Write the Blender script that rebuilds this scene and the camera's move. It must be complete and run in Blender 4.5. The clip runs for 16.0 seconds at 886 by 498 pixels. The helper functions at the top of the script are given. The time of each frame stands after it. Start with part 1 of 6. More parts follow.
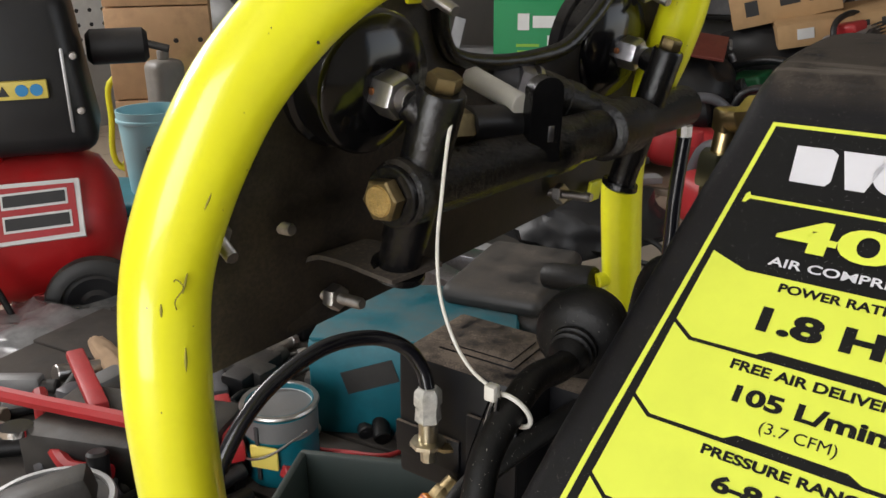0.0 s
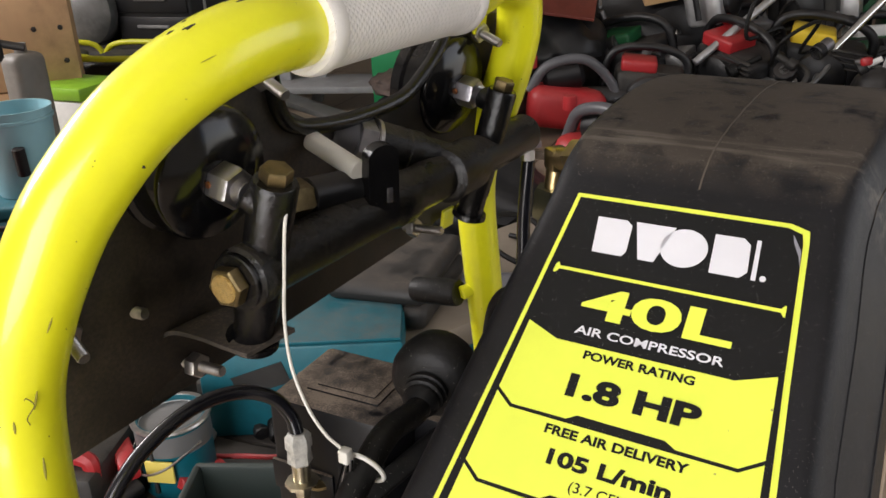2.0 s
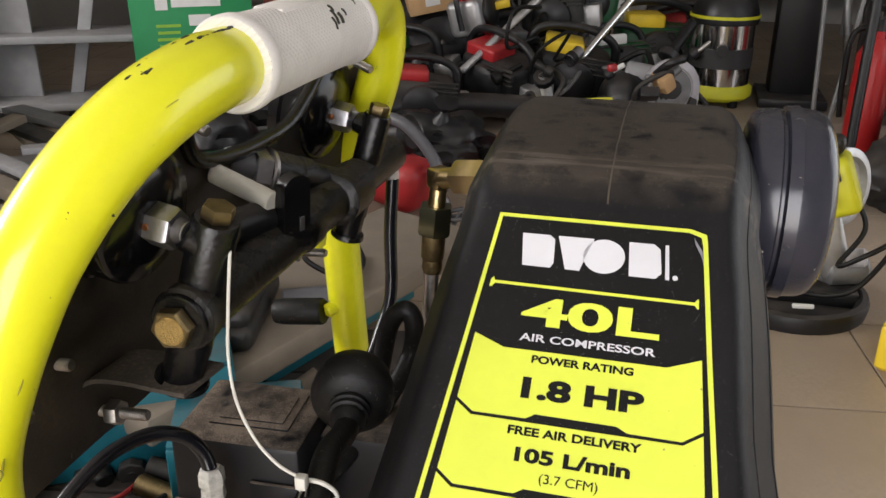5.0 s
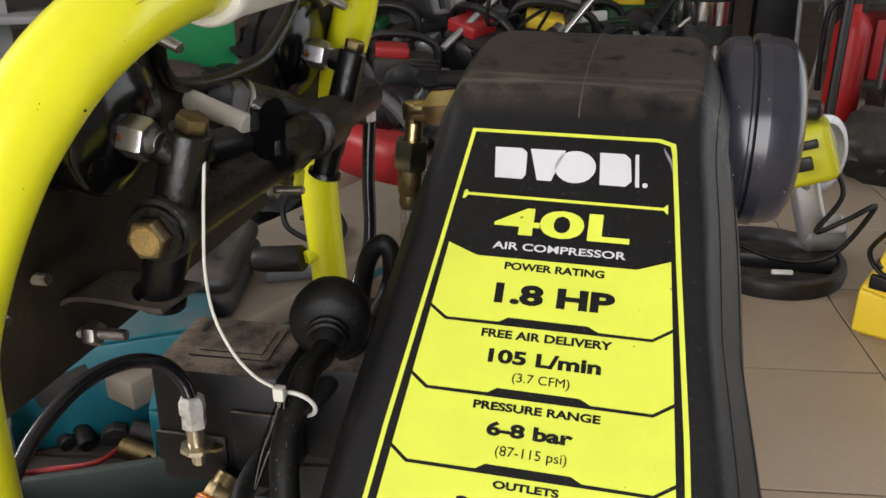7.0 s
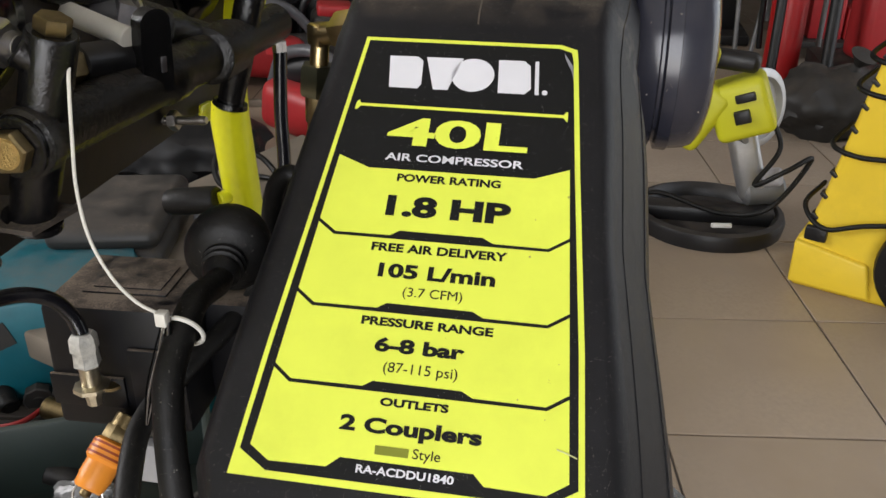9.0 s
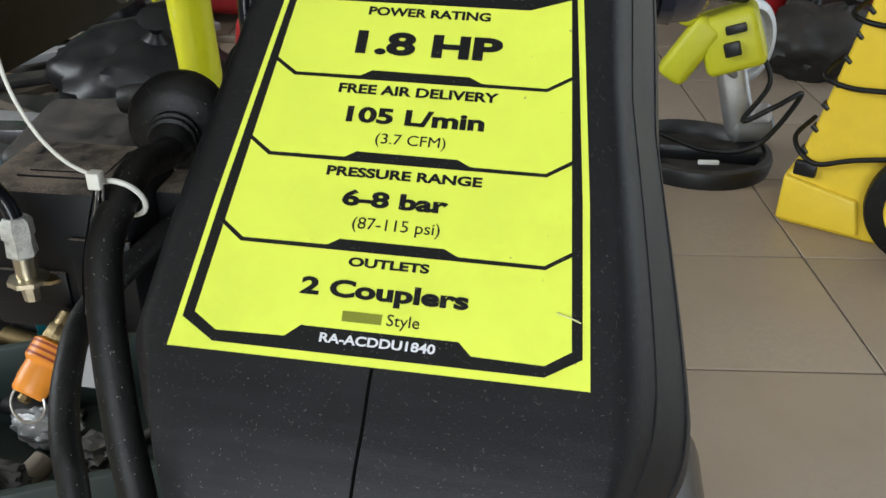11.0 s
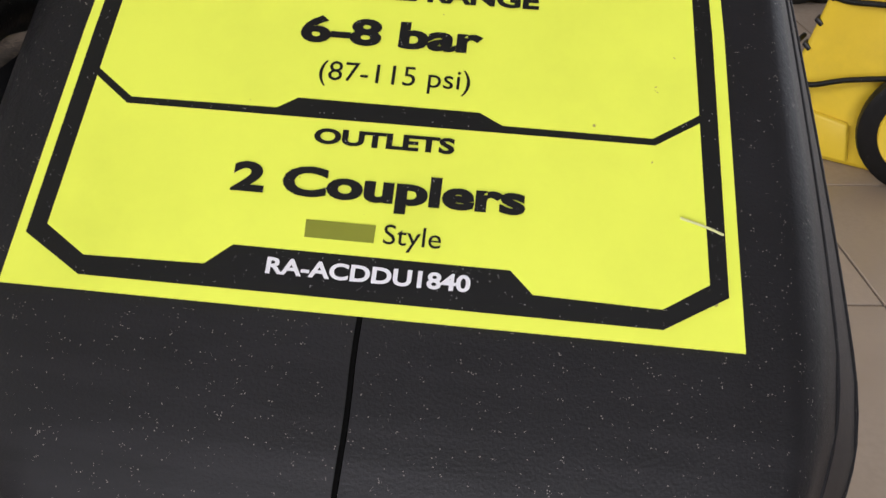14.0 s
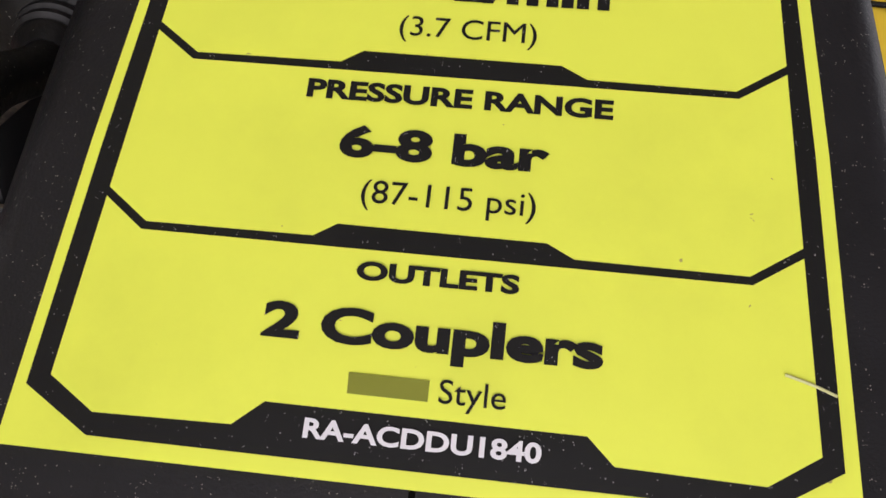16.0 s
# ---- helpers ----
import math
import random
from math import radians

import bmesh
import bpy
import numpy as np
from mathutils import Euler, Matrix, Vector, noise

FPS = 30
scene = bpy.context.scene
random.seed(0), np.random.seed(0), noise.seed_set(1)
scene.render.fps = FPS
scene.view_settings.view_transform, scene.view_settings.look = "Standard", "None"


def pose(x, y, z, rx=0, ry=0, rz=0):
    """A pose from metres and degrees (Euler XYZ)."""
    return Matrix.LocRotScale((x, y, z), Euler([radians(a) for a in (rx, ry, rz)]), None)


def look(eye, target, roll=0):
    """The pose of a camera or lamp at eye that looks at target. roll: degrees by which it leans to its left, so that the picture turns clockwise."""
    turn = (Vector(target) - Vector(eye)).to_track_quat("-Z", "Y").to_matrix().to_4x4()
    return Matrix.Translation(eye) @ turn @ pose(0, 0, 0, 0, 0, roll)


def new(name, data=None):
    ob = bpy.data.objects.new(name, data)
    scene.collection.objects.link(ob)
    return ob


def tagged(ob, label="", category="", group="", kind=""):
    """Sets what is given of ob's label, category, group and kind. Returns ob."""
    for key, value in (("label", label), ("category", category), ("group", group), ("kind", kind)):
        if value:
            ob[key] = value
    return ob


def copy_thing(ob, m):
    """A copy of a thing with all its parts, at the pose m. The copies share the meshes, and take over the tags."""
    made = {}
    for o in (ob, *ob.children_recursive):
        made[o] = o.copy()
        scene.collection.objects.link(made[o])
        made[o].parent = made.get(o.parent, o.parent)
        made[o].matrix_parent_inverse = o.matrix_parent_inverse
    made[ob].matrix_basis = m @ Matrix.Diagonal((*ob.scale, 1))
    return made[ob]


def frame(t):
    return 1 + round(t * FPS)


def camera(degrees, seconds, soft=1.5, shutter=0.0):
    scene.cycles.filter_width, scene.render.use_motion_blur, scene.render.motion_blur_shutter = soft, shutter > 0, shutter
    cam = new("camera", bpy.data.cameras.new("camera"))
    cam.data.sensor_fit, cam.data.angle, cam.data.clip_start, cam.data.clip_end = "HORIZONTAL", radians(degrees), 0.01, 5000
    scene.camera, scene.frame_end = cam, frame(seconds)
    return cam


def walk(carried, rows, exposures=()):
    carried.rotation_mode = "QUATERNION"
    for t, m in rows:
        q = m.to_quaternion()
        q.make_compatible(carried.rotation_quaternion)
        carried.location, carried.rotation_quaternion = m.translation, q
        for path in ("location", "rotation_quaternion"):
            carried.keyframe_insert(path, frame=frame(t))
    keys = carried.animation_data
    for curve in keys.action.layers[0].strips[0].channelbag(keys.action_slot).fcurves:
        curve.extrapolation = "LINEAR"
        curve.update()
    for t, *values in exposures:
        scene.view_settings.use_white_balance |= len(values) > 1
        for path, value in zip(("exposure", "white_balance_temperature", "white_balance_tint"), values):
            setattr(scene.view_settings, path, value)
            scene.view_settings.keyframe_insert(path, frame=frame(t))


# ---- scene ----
cam = camera(54.7, 16.0)
PATH = [
    (0, (0.0179, 0.0228, 0.9877), (-1.1598, 1.4852, 0.2991), -0.62),
    (0.5, (0.0369, -0.0101, 0.9981), (-1.2191, 1.3824, 0.3029), -0.70),
    (1, (0.0797, 0.0007, 1.0326), (-1.1836, 1.4002, 0.3650), -1.40),
    (1.5, (0.0891, 0.0176, 1.0325), (-1.0711, 1.4941, 0.3441), -0.86),
    (2, (0.0505, 0.0349, 1.0574), (-0.9143, 1.5995, 0.2694), -2.36),
    (2.5, (0.0051, 0.0119, 1.0788), (-0.7928, 1.6400, 0.2347), -3.22),
    (3, (-0.0306, 0.0271, 1.0980), (-0.6595, 1.7136, 0.2262), -3.52),
    (3.5, (-0.0330, 0.0261, 1.1171), (-0.6009, 1.7342, 0.2454), -3.12),
    (3.7, (-0.0268, 0.0164, 1.1126), (-0.5747, 1.7386, 0.2561), -2.57),
    (5.8, (-0.0247, -0.0422, 1.0619), (-0.4854, 1.7431, 0.2870), 0.43),
    (6, (-0.0226, -0.0486, 1.0575), (-0.4847, 1.7362, 0.2821), 0.47),
    (6.5, (-0.0209, -0.0495, 1.0469), (-0.4766, 1.7323, 0.2613), 0.26),
    (7, (-0.0145, -0.0426, 1.0421), (-0.4481, 1.7332, 0.2306), -0.23),
    (7.5, (-0.0036, -0.0272, 1.0316), (-0.4002, 1.7464, 0.1969), -0.36),
    (8, (0.0033, -0.0265, 1.0228), (-0.3560, 1.7454, 0.1677), -0.04),
    (8.5, (0.0133, -0.0255, 1.0181), (-0.3257, 1.7444, 0.1506), 0.13),
    (8.7, (0.0153, -0.0260, 1.0124), (-0.3153, 1.7445, 0.1430), 0.25),
    (10.8, (0.0143, -0.0017, 0.9509), (-0.2786, 1.7227, -0.0191), 0.71),
    (11, (0.0099, 0.0068, 0.9361), (-0.2580, 1.7349, -0.0344), 1.18),
    (11.5, (0.0051, 0.0221, 0.9195), (-0.2421, 1.7322, -0.0877), 1.50),
    (12, (-0.0027, 0.0462, 0.8987), (-0.2360, 1.7355, -0.1462), 1.77),
    (12.5, (-0.0122, 0.0656, 0.8784), (-0.2245, 1.7455, -0.1861), 2.15),
    (13, (-0.0171, 0.0885, 0.8665), (-0.2154, 1.7577, -0.2172), 2.17),
    (13.5, (-0.0218, 0.0982, 0.8618), (-0.1918, 1.7656, -0.2295), 2.40),
    (14, (-0.0237, 0.1148, 0.8547), (-0.1853, 1.7816, -0.2387), 2.26),
    (14.5, (-0.0261, 0.1243, 0.8536), (-0.1989, 1.7704, -0.2690), 2.01),
    (15, (-0.0328, 0.1368, 0.8523), (-0.2090, 1.7799, -0.2742), 1.91),
    (15.5, (-0.0347, 0.1472, 0.8600), (-0.2106, 1.7864, -0.2722), 1.67),
    (16, (-0.0395, 0.1519, 0.8665), (-0.2140, 1.8069, -0.2428), 1.89),
]
walk(cam, [(t, look(eye, target, roll)) for t, eye, target, roll in PATH],
     [(0.0, -0.14, 6350, 11), (1.0, -0.07, 6350, 11), (1.5, -0.01, 6400, 12), (2.0, 0.07, 6450, 14), (2.6, 0.09, 6450, 14), (3.6, 0.11, 6450, 14), (5.8, -0.05, 6400, 13), (7.0, -0.1, 6350, 13), (8.7, -0.14, 6300, 12), (10.8, -0.15, 5800, 4), (12.0, -0.22, 5800, 3), (12.7, -0.22, 5850, 4), (13.5, -0.22, 6050, 13), (14.5, -0.29, 6250, 17), (15.2, -0.37, 6350, 19), (16.0, -0.4, 6400, 21)])

# ---- light ----
world = bpy.data.worlds.new("sky_world")
scene.world = world
world.use_nodes = True
wn = world.node_tree.nodes
sky = wn.new("ShaderNodeTexSky")
sky.sky_type, sky.sun_disc = "NISHITA", False
sky.sun_elevation, sky.sun_rotation = radians(38), radians(200)
wn["Background"].inputs["Strength"].default_value = 0.12
world.node_tree.links.new(sky.outputs[0], wn["Background"].inputs["Color"])
sun = new("sun", bpy.data.lights.new("sun", "SUN"))
sun.data.energy, sun.data.angle, sun.data.color = 1.0, radians(3), (1.0, 0.94, 0.86)
sun.matrix_world = look((3, -6, 8), (0.5, 0, 0))


def daylight(name, eye, target, w, h, watts, col=(1.0, 0.965, 0.92)):
    """Sky light that stands in an opening of the walls."""
    o = new(name, bpy.data.lights.new(name, "AREA"))
    o.data.shape, o.data.size, o.data.size_y = "RECTANGLE", w, h
    o.data.energy, o.data.color = watts, col
    o.matrix_world = look(eye, target)
    return o


daylight("door_daylight", (0.10, -2.38, 1.35), (-0.2, 2.0, 0.75), 1.75, 2.4, 86, (1.0, 0.975, 0.95))
daylight("window_daylight", (-4.36, 0.15, 2.3), (-0.5, 1.2, 0.6), 2.2, 0.9, 150)
# added fill from the right that lifts the back of the room
daylight("side_fill_light", (2.6, 2.65, 1.25), (-1.0, 2.3, 0.4), 2.8, 2.3, 32)


# ---- materials ----
def mat(name, col, rough=0.5, metal=0.0, var=0.18, scale=30.0, bump=0.08, dust=0.0, dust_col=(0.22, 0.19, 0.15), dust_scale=9.0,
        specks=0.0, speck_col=(0.5, 0.48, 0.42), coat=0.0, random_tint=0.0, bump_scale=None, spec=0.5, lie=-0.3,
        speck_scale=420.0, streak=0.0):
    m = bpy.data.materials.new(name)
    m.use_nodes = True
    nt = m.node_tree
    n, link = nt.nodes, nt.links.new
    b = n["Principled BSDF"]
    b.inputs["Metallic"].default_value = metal
    b.inputs["Specular IOR Level"].default_value = spec
    b.inputs["Coat Weight"].default_value = coat
    b.inputs["Coat Roughness"].default_value = 0.08
    co = n.new("ShaderNodeTexCoord")

    def noise_tex(sc, detail=6.0, rough_=0.6):
        t = n.new("ShaderNodeTexNoise")
        t.inputs["Scale"].default_value, t.inputs["Detail"].default_value, t.inputs["Roughness"].default_value = sc, detail, rough_
        link(co.outputs["Object"], t.inputs["Vector"])
        return t

    def mix(fac, a, c):
        x = n.new("ShaderNodeMix")
        x.data_type = "RGBA"
        link(fac, x.inputs["Factor"]) if not isinstance(fac, float) else None
        for sock, v in (("A", a), ("B", c)):
            i = [s for s in x.inputs if s.name == sock and s.type == "RGBA"][0]
            if isinstance(v, tuple):
                i.default_value = (*v, 1)
            else:
                link(v, i)
        return [s for s in x.outputs if s.type == "RGBA"][0]

    def ramp(fac, lo, hi):
        r = n.new("ShaderNodeMapRange")
        r.inputs["From Min"].default_value, r.inputs["From Max"].default_value = lo, hi
        link(fac, r.inputs["Value"])
        return r.outputs[0]

    fine, broad = noise_tex(scale), noise_tex(scale / 7.0, 4.0)
    dark = tuple(max(0.0, c * (1 - var)) for c in col)
    light = tuple(min(1.0, c * (1 + var)) for c in col)
    c1 = mix(ramp(fine.outputs["Fac"], 0.3, 0.7), dark, light)
    c2 = mix(ramp(broad.outputs["Fac"], 0.3, 0.7), dark, light)
    c = mix(ramp(noise_tex(scale * 0.4, 2.0).outputs["Fac"], 0.35, 0.65), c1, c2)
    if random_tint:
        oi = n.new("ShaderNodeObjectInfo")
        hs = n.new("ShaderNodeHueSaturation")
        link(ramp_out(n, link, oi.outputs["Random"], 1 - random_tint, 1 + random_tint), hs.inputs["Value"])
        link(c, hs.inputs["Color"])
        c = hs.outputs[0]
    rough_in = None
    if dust:
        geo = n.new("ShaderNodeNewGeometry")
        sep = n.new("ShaderNodeSeparateXYZ")
        link(geo.outputs["Normal"], sep.inputs[0])
        up = ramp(sep.outputs["Z"], lie, 1.0)
        d = noise_tex(dust_scale, 8.0, 0.65)
        mul = n.new("ShaderNodeMath")
        mul.operation = "MULTIPLY"
        grain = n.new("ShaderNodeMath")
        grain.operation = "MULTIPLY"
        gr = n.new("ShaderNodeMapRange")
        gr.inputs["From Min"].default_value, gr.inputs["From Max"].default_value, gr.inputs["To Min"].default_value, gr.inputs["To Max"].default_value = 0.35, 0.65, 0.55, 1.25
        link(noise_tex(dust_scale * 32, 3.0).outputs["Fac"], gr.inputs["Value"])
        link(ramp(d.outputs["Fac"], 0.36, 0.72), grain.inputs[0])
        link(gr.outputs[0], grain.inputs[1])
        link(grain.outputs[0], mul.inputs[0])
        link(up, mul.inputs[1])
        mul2 = n.new("ShaderNodeMath")
        mul2.operation, mul2.inputs[1].default_value = "MULTIPLY", dust
        link(mul.outputs[0], mul2.inputs[0])
        if streak:
            mp = n.new("ShaderNodeMapping")
            mp.inputs["Scale"].default_value = (24, 75, 75)
            mp.inputs["Rotation"].default_value = (0, 0, 0.12)
            link(co.outputs["Object"], mp.inputs["Vector"])
            sn = n.new("ShaderNodeTexNoise")
            sn.inputs["Scale"].default_value, sn.inputs["Detail"].default_value = 1.0, 7.0
            link(mp.outputs[0], sn.inputs["Vector"])
            s2 = n.new("ShaderNodeMath")
            s2.operation, s2.inputs[1].default_value = "MULTIPLY", streak
            link(ramp(sn.outputs["Fac"], 0.53, 0.78), s2.inputs[0])
            s3 = n.new("ShaderNodeMath")
            s3.operation = "MULTIPLY"
            link(s2.outputs[0], s3.inputs[0])
            link(ramp(sep.outputs["Z"], 0.82, 0.99), s3.inputs[1])
            s4 = n.new("ShaderNodeMath")
            s4.operation, s4.use_clamp = "ADD", True
            link(mul2.outputs[0], s4.inputs[0])
            link(s3.outputs[0], s4.inputs[1])
            mul2 = s4
        c = mix(mul2.outputs[0], c, dust_col)
        rough_in = mul2.outputs[0]
    if specks:
        v = n.new("ShaderNodeTexVoronoi")
        v.inputs["Scale"].default_value = speck_scale
        link(co.outputs["Object"], v.inputs["Vector"])
        pick = noise_tex(speck_scale * 0.38, 2.0)
        near = n.new("ShaderNodeMath")
        near.operation, near.inputs[1].default_value = "LESS_THAN", 0.24
        link(v.outputs["Distance"], near.inputs[0])
        some = n.new("ShaderNodeMath")
        some.operation, some.inputs[1].default_value = "GREATER_THAN", 0.72 - 0.2 * specks
        link(pick.outputs["Fac"], some.inputs[0])
        both = n.new("ShaderNodeMath")
        both.operation = "MULTIPLY"
        link(near.outputs[0], both.inputs[0])
        link(some.outputs[0], both.inputs[1])
        c = mix(both.outputs[0], c, speck_col)
    link(c, b.inputs["Base Color"])
    rr = n.new("ShaderNodeMapRange")
    rr.inputs["To Min"].default_value, rr.inputs["To Max"].default_value = max(0.03, rough - 0.1), min(1.0, rough + 0.12)
    link(broad.outputs["Fac"], rr.inputs["Value"])
    if rough_in is not None:
        ad = n.new("ShaderNodeMath")
        ad.operation, ad.use_clamp = "ADD", True
        link(rr.outputs[0], ad.inputs[0])
        link(rough_in, ad.inputs[1])
        link(ad.outputs[0], b.inputs["Roughness"])
    else:
        link(rr.outputs[0], b.inputs["Roughness"])
    if bump:
        bp = n.new("ShaderNodeBump")
        bp.inputs["Strength"].default_value, bp.inputs["Distance"].default_value = bump, 0.002
        link(noise_tex(bump_scale or scale * 2.5).outputs["Fac"], bp.inputs["Height"])
        link(bp.outputs[0], b.inputs["Normal"])
    return m


def ramp_out(n, link, value, lo, hi):
    r = n.new("ShaderNodeMapRange")
    r.inputs["To Min"].default_value, r.inputs["To Max"].default_value = lo, hi
    link(value, r.inputs["Value"])
    return r.outputs[0]


M_HOOD = mat("dusty black moulded plastic", (0.0078, 0.0076, 0.0092), 0.47, var=0.3, scale=60, bump=0.17, bump_scale=1300, dust=4.0,
             dust_col=(0.062, 0.051, 0.041), dust_scale=38, specks=0.5, spec=0.3, lie=0.79, speck_scale=1700.0, speck_col=(0.24, 0.22, 0.2), streak=0.4)
M_SEAM = mat("moulding line", (0.095, 0.078, 0.06), 0.8)
M_GAP = mat("black gap", (0.003, 0.003, 0.003), 0.9, bump=0, spec=0.03)
M_LABEL_Y = mat("fluorescent yellow vinyl", (0.79, 0.88, 0.085), 0.38, var=0.06, scale=40, bump=0.02, specks=0.17, speck_col=(0.4, 0.38, 0.1))
M_LABEL_K = mat("black vinyl print", (0.0062, 0.0064, 0.0067), 0.45, var=0.2, scale=80, bump=0.05, specks=0.45, spec=0.26, speck_scale=1800.0, speck_col=(0.3, 0.3, 0.3))
M_LABEL_W = mat("white vinyl print", (0.74, 0.74, 0.78), 0.4, var=0.05, bump=0)
M_TUBE = mat("gloss yellow-green enamel", (0.86, 0.85, 0.014), 0.36, var=0.06, scale=30, bump=0.03, coat=0.6, specks=0.06, speck_col=(0.12, 0.1, 0.03))
M_FAINT = mat("faint grubby mark", (0.3, 0.27, 0.03), 0.6)
M_JUG = mat("grubby translucent plastic", (0.2, 0.185, 0.165), 0.45, var=0.2, dust=0.3)
M_SCUFF = mat("black scuff", (0.03, 0.028, 0.02), 0.7)
M_GRIP = mat("soiled white rubber", (0.84, 0.81, 0.77), 0.6, var=0.1, scale=60, bump=0.55, bump_scale=950, dust=0.35, dust_col=(0.3, 0.27, 0.22), dust_scale=30)
M_COLLAR = mat("smooth soiled white rubber", (0.8, 0.77, 0.73), 0.55, var=0.08, scale=40, bump=0.08, dust=0.4, dust_col=(0.32, 0.28, 0.23), dust_scale=22)
M_BLACK = mat("gloss black enamel", (0.0045, 0.0045, 0.005), 0.13, var=0.3, scale=40, bump=0.32, bump_scale=330, dust=0.05, dust_scale=36, specks=0.22, speck_scale=1100.0, speck_col=(0.14, 0.125, 0.11))
M_GAUGE = mat("black painted steel gauge", (0.005, 0.005, 0.006), 0.13, var=0.2, bump=0.05, spec=0.4, dust=0.12, dust_scale=20)
M_MANI = mat("dusty black enamelled casting", (0.0055, 0.0055, 0.0055), 0.17, var=0.4, scale=70, bump=0.6, bump_scale=260, dust=0.9, dust_col=(0.085, 0.07, 0.056), dust_scale=34, lie=0.5, specks=0.3, speck_scale=1100.0, speck_col=(0.16, 0.14, 0.12))
M_PANEL = mat("dusty black sheet steel", (0.007, 0.0065, 0.006), 0.4, var=0.5, scale=40, bump=0.1, dust=1.0, dust_col=(0.165, 0.132, 0.105), dust_scale=12, lie=-1.6, spec=0.5)
M_RUBBER = mat("black rubber", (0.005, 0.005, 0.005), 0.45, var=0.3, scale=90, bump=0.25, dust=0.14, dust_col=(0.12, 0.11, 0.1), dust_scale=40, specks=0.35, speck_scale=1100.0, spec=0.28)
M_HOSE = mat("shiny black hose", (0.009, 0.009, 0.012), 0.2, var=0.2, bump=0.02)
M_STEEL = mat("zinc plated steel", (0.46, 0.44, 0.42), 0.36, metal=1.0, var=0.3, scale=120, bump=0.05)
M_ALU = mat("bare aluminium", (0.46, 0.45, 0.47), 0.36, metal=1.0, var=0.25, scale=140, bump=0.15)
M_CHROME = mat("polished chrome", (0.8, 0.8, 0.78), 0.12, metal=1.0, var=0.05, bump=0)
M_BRASS = mat("yellow brass", (0.6, 0.46, 0.23), 0.3, metal=1.0, var=0.2, scale=90, bump=0.06)
M_PALEBRASS = mat("pale worn brass", (0.6, 0.54, 0.4), 0.32, metal=1.0, var=0.3, scale=150, bump=0.12)
M_BRASS_DARK = mat("tarnished brass", (0.21, 0.16, 0.08), 0.42, metal=1.0, var=0.35, scale=160, bump=0.2)
M_COPPER = mat("copper rivet", (0.6, 0.25, 0.12), 0.35, metal=1.0)
M_GREYPL = mat("grey plastic", (0.1, 0.1, 0.108), 0.4, var=0.15)
M_WHITEPL = mat("white nylon", (0.72, 0.7, 0.63), 0.4, var=0.06, bump=0.02, dust=0.2)
M_FILTER = mat("dark blue-grey plastic", (0.03, 0.031, 0.044), 0.2, spec=0.6, var=0.15, scale=30, bump=0.04, bump_scale=300, dust=0.1, specks=0.12)
M_ORANGE = mat("orange plastic", (0.85, 0.3, 0.03), 0.4, var=0.1)
M_RED = mat("red enamel", (0.42, 0.012, 0.014), 0.32, var=0.15, scale=12, bump=0.03, dust=0.2)
M_REDPL = mat("red plastic", (0.42, 0.022, 0.026), 0.4, var=0.15, scale=20, dust=0.2)
M_TEAL = mat("teal moulded plastic", (0.004, 0.125, 0.165), 0.42, var=0.25, scale=25, bump=0.05, dust=0.18, dust_col=(0.35, 0.33, 0.3))
M_BLACKPL = mat("black moulded plastic", (0.008, 0.008, 0.009), 0.4, var=0.3, scale=30, bump=0.1, dust=0.6, dust_col=(0.12, 0.1, 0.085), dust_scale=9, lie=0.2)
M_SWITCH = mat("dust-caked black plastic", (0.005, 0.005, 0.0062), 0.42, var=0.3, scale=40, bump=0.1, dust=1.7, dust_col=(0.19, 0.15, 0.115), dust_scale=30, lie=0.5, spec=0.3)
M_DARK = mat("grimy dark metal", (0.035, 0.034, 0.033), 0.5, metal=0.4, var=0.5, scale=20, bump=0.3, dust=0.4)
M_GREYM = mat("grey painted steel", (0.33, 0.33, 0.34), 0.45, var=0.18, scale=15, bump=0.05, dust=0.3)
M_SILVER = mat("dull cast aluminium", (0.5, 0.5, 0.5), 0.45, metal=0.8, var=0.25, scale=15, bump=0.1)
M_GREEN = mat("green printed carton", (0.004, 0.23, 0.07), 0.5, var=0.1, scale=10, bump=0.03)
M_GREENM = mat("dark green enamel", (0.01, 0.09, 0.03), 0.4, var=0.2, scale=10)
M_LIME = mat("lime green paint", (0.25, 0.5, 0.03), 0.4, var=0.1)
M_KRAFT = mat("kraft cardboard", (0.46, 0.29, 0.14), 0.85, var=0.12, scale=18, bump=0.06)
M_WOOD = mat("raw plywood", (0.52, 0.33, 0.18), 0.75, var=0.22, scale=14, bump=0.1)
M_TAN = mat("dusty tan board", (0.21, 0.175, 0.135), 0.8, var=0.18, scale=9, bump=0.06)
M_WHITE = mat("white painted metal", (0.72, 0.72, 0.7), 0.45, var=0.1, dust=0.2)
M_BLUEB = mat("pale blue plastic", (0.3, 0.55, 0.62), 0.38, var=0.08, scale=12, dust=0.3)
M_BLUE = mat("blue print", (0.03, 0.25, 0.55), 0.45, var=0.1)
M_YELL = mat("golden yellow plastic", (0.8, 0.57, 0.03), 0.38, var=0.1, scale=14, bump=0.03, dust=0.25)
M_TEALD = mat("dust-covered teal board", (0.004, 0.11, 0.145), 0.5, var=0.25, scale=25, dust=0.7, dust_col=(0.15, 0.145, 0.13), dust_scale=14, lie=0.4)
M_LIMEPL = mat("lime yellow plastic", (0.62, 0.62, 0.02), 0.4, var=0.1, scale=14, dust=0.2)
M_WARN = mat("yellow warning sticker", (0.75, 0.6, 0.12), 0.45, var=0.08)
M_INK = mat("black ink", (0.03, 0.03, 0.03), 0.6)
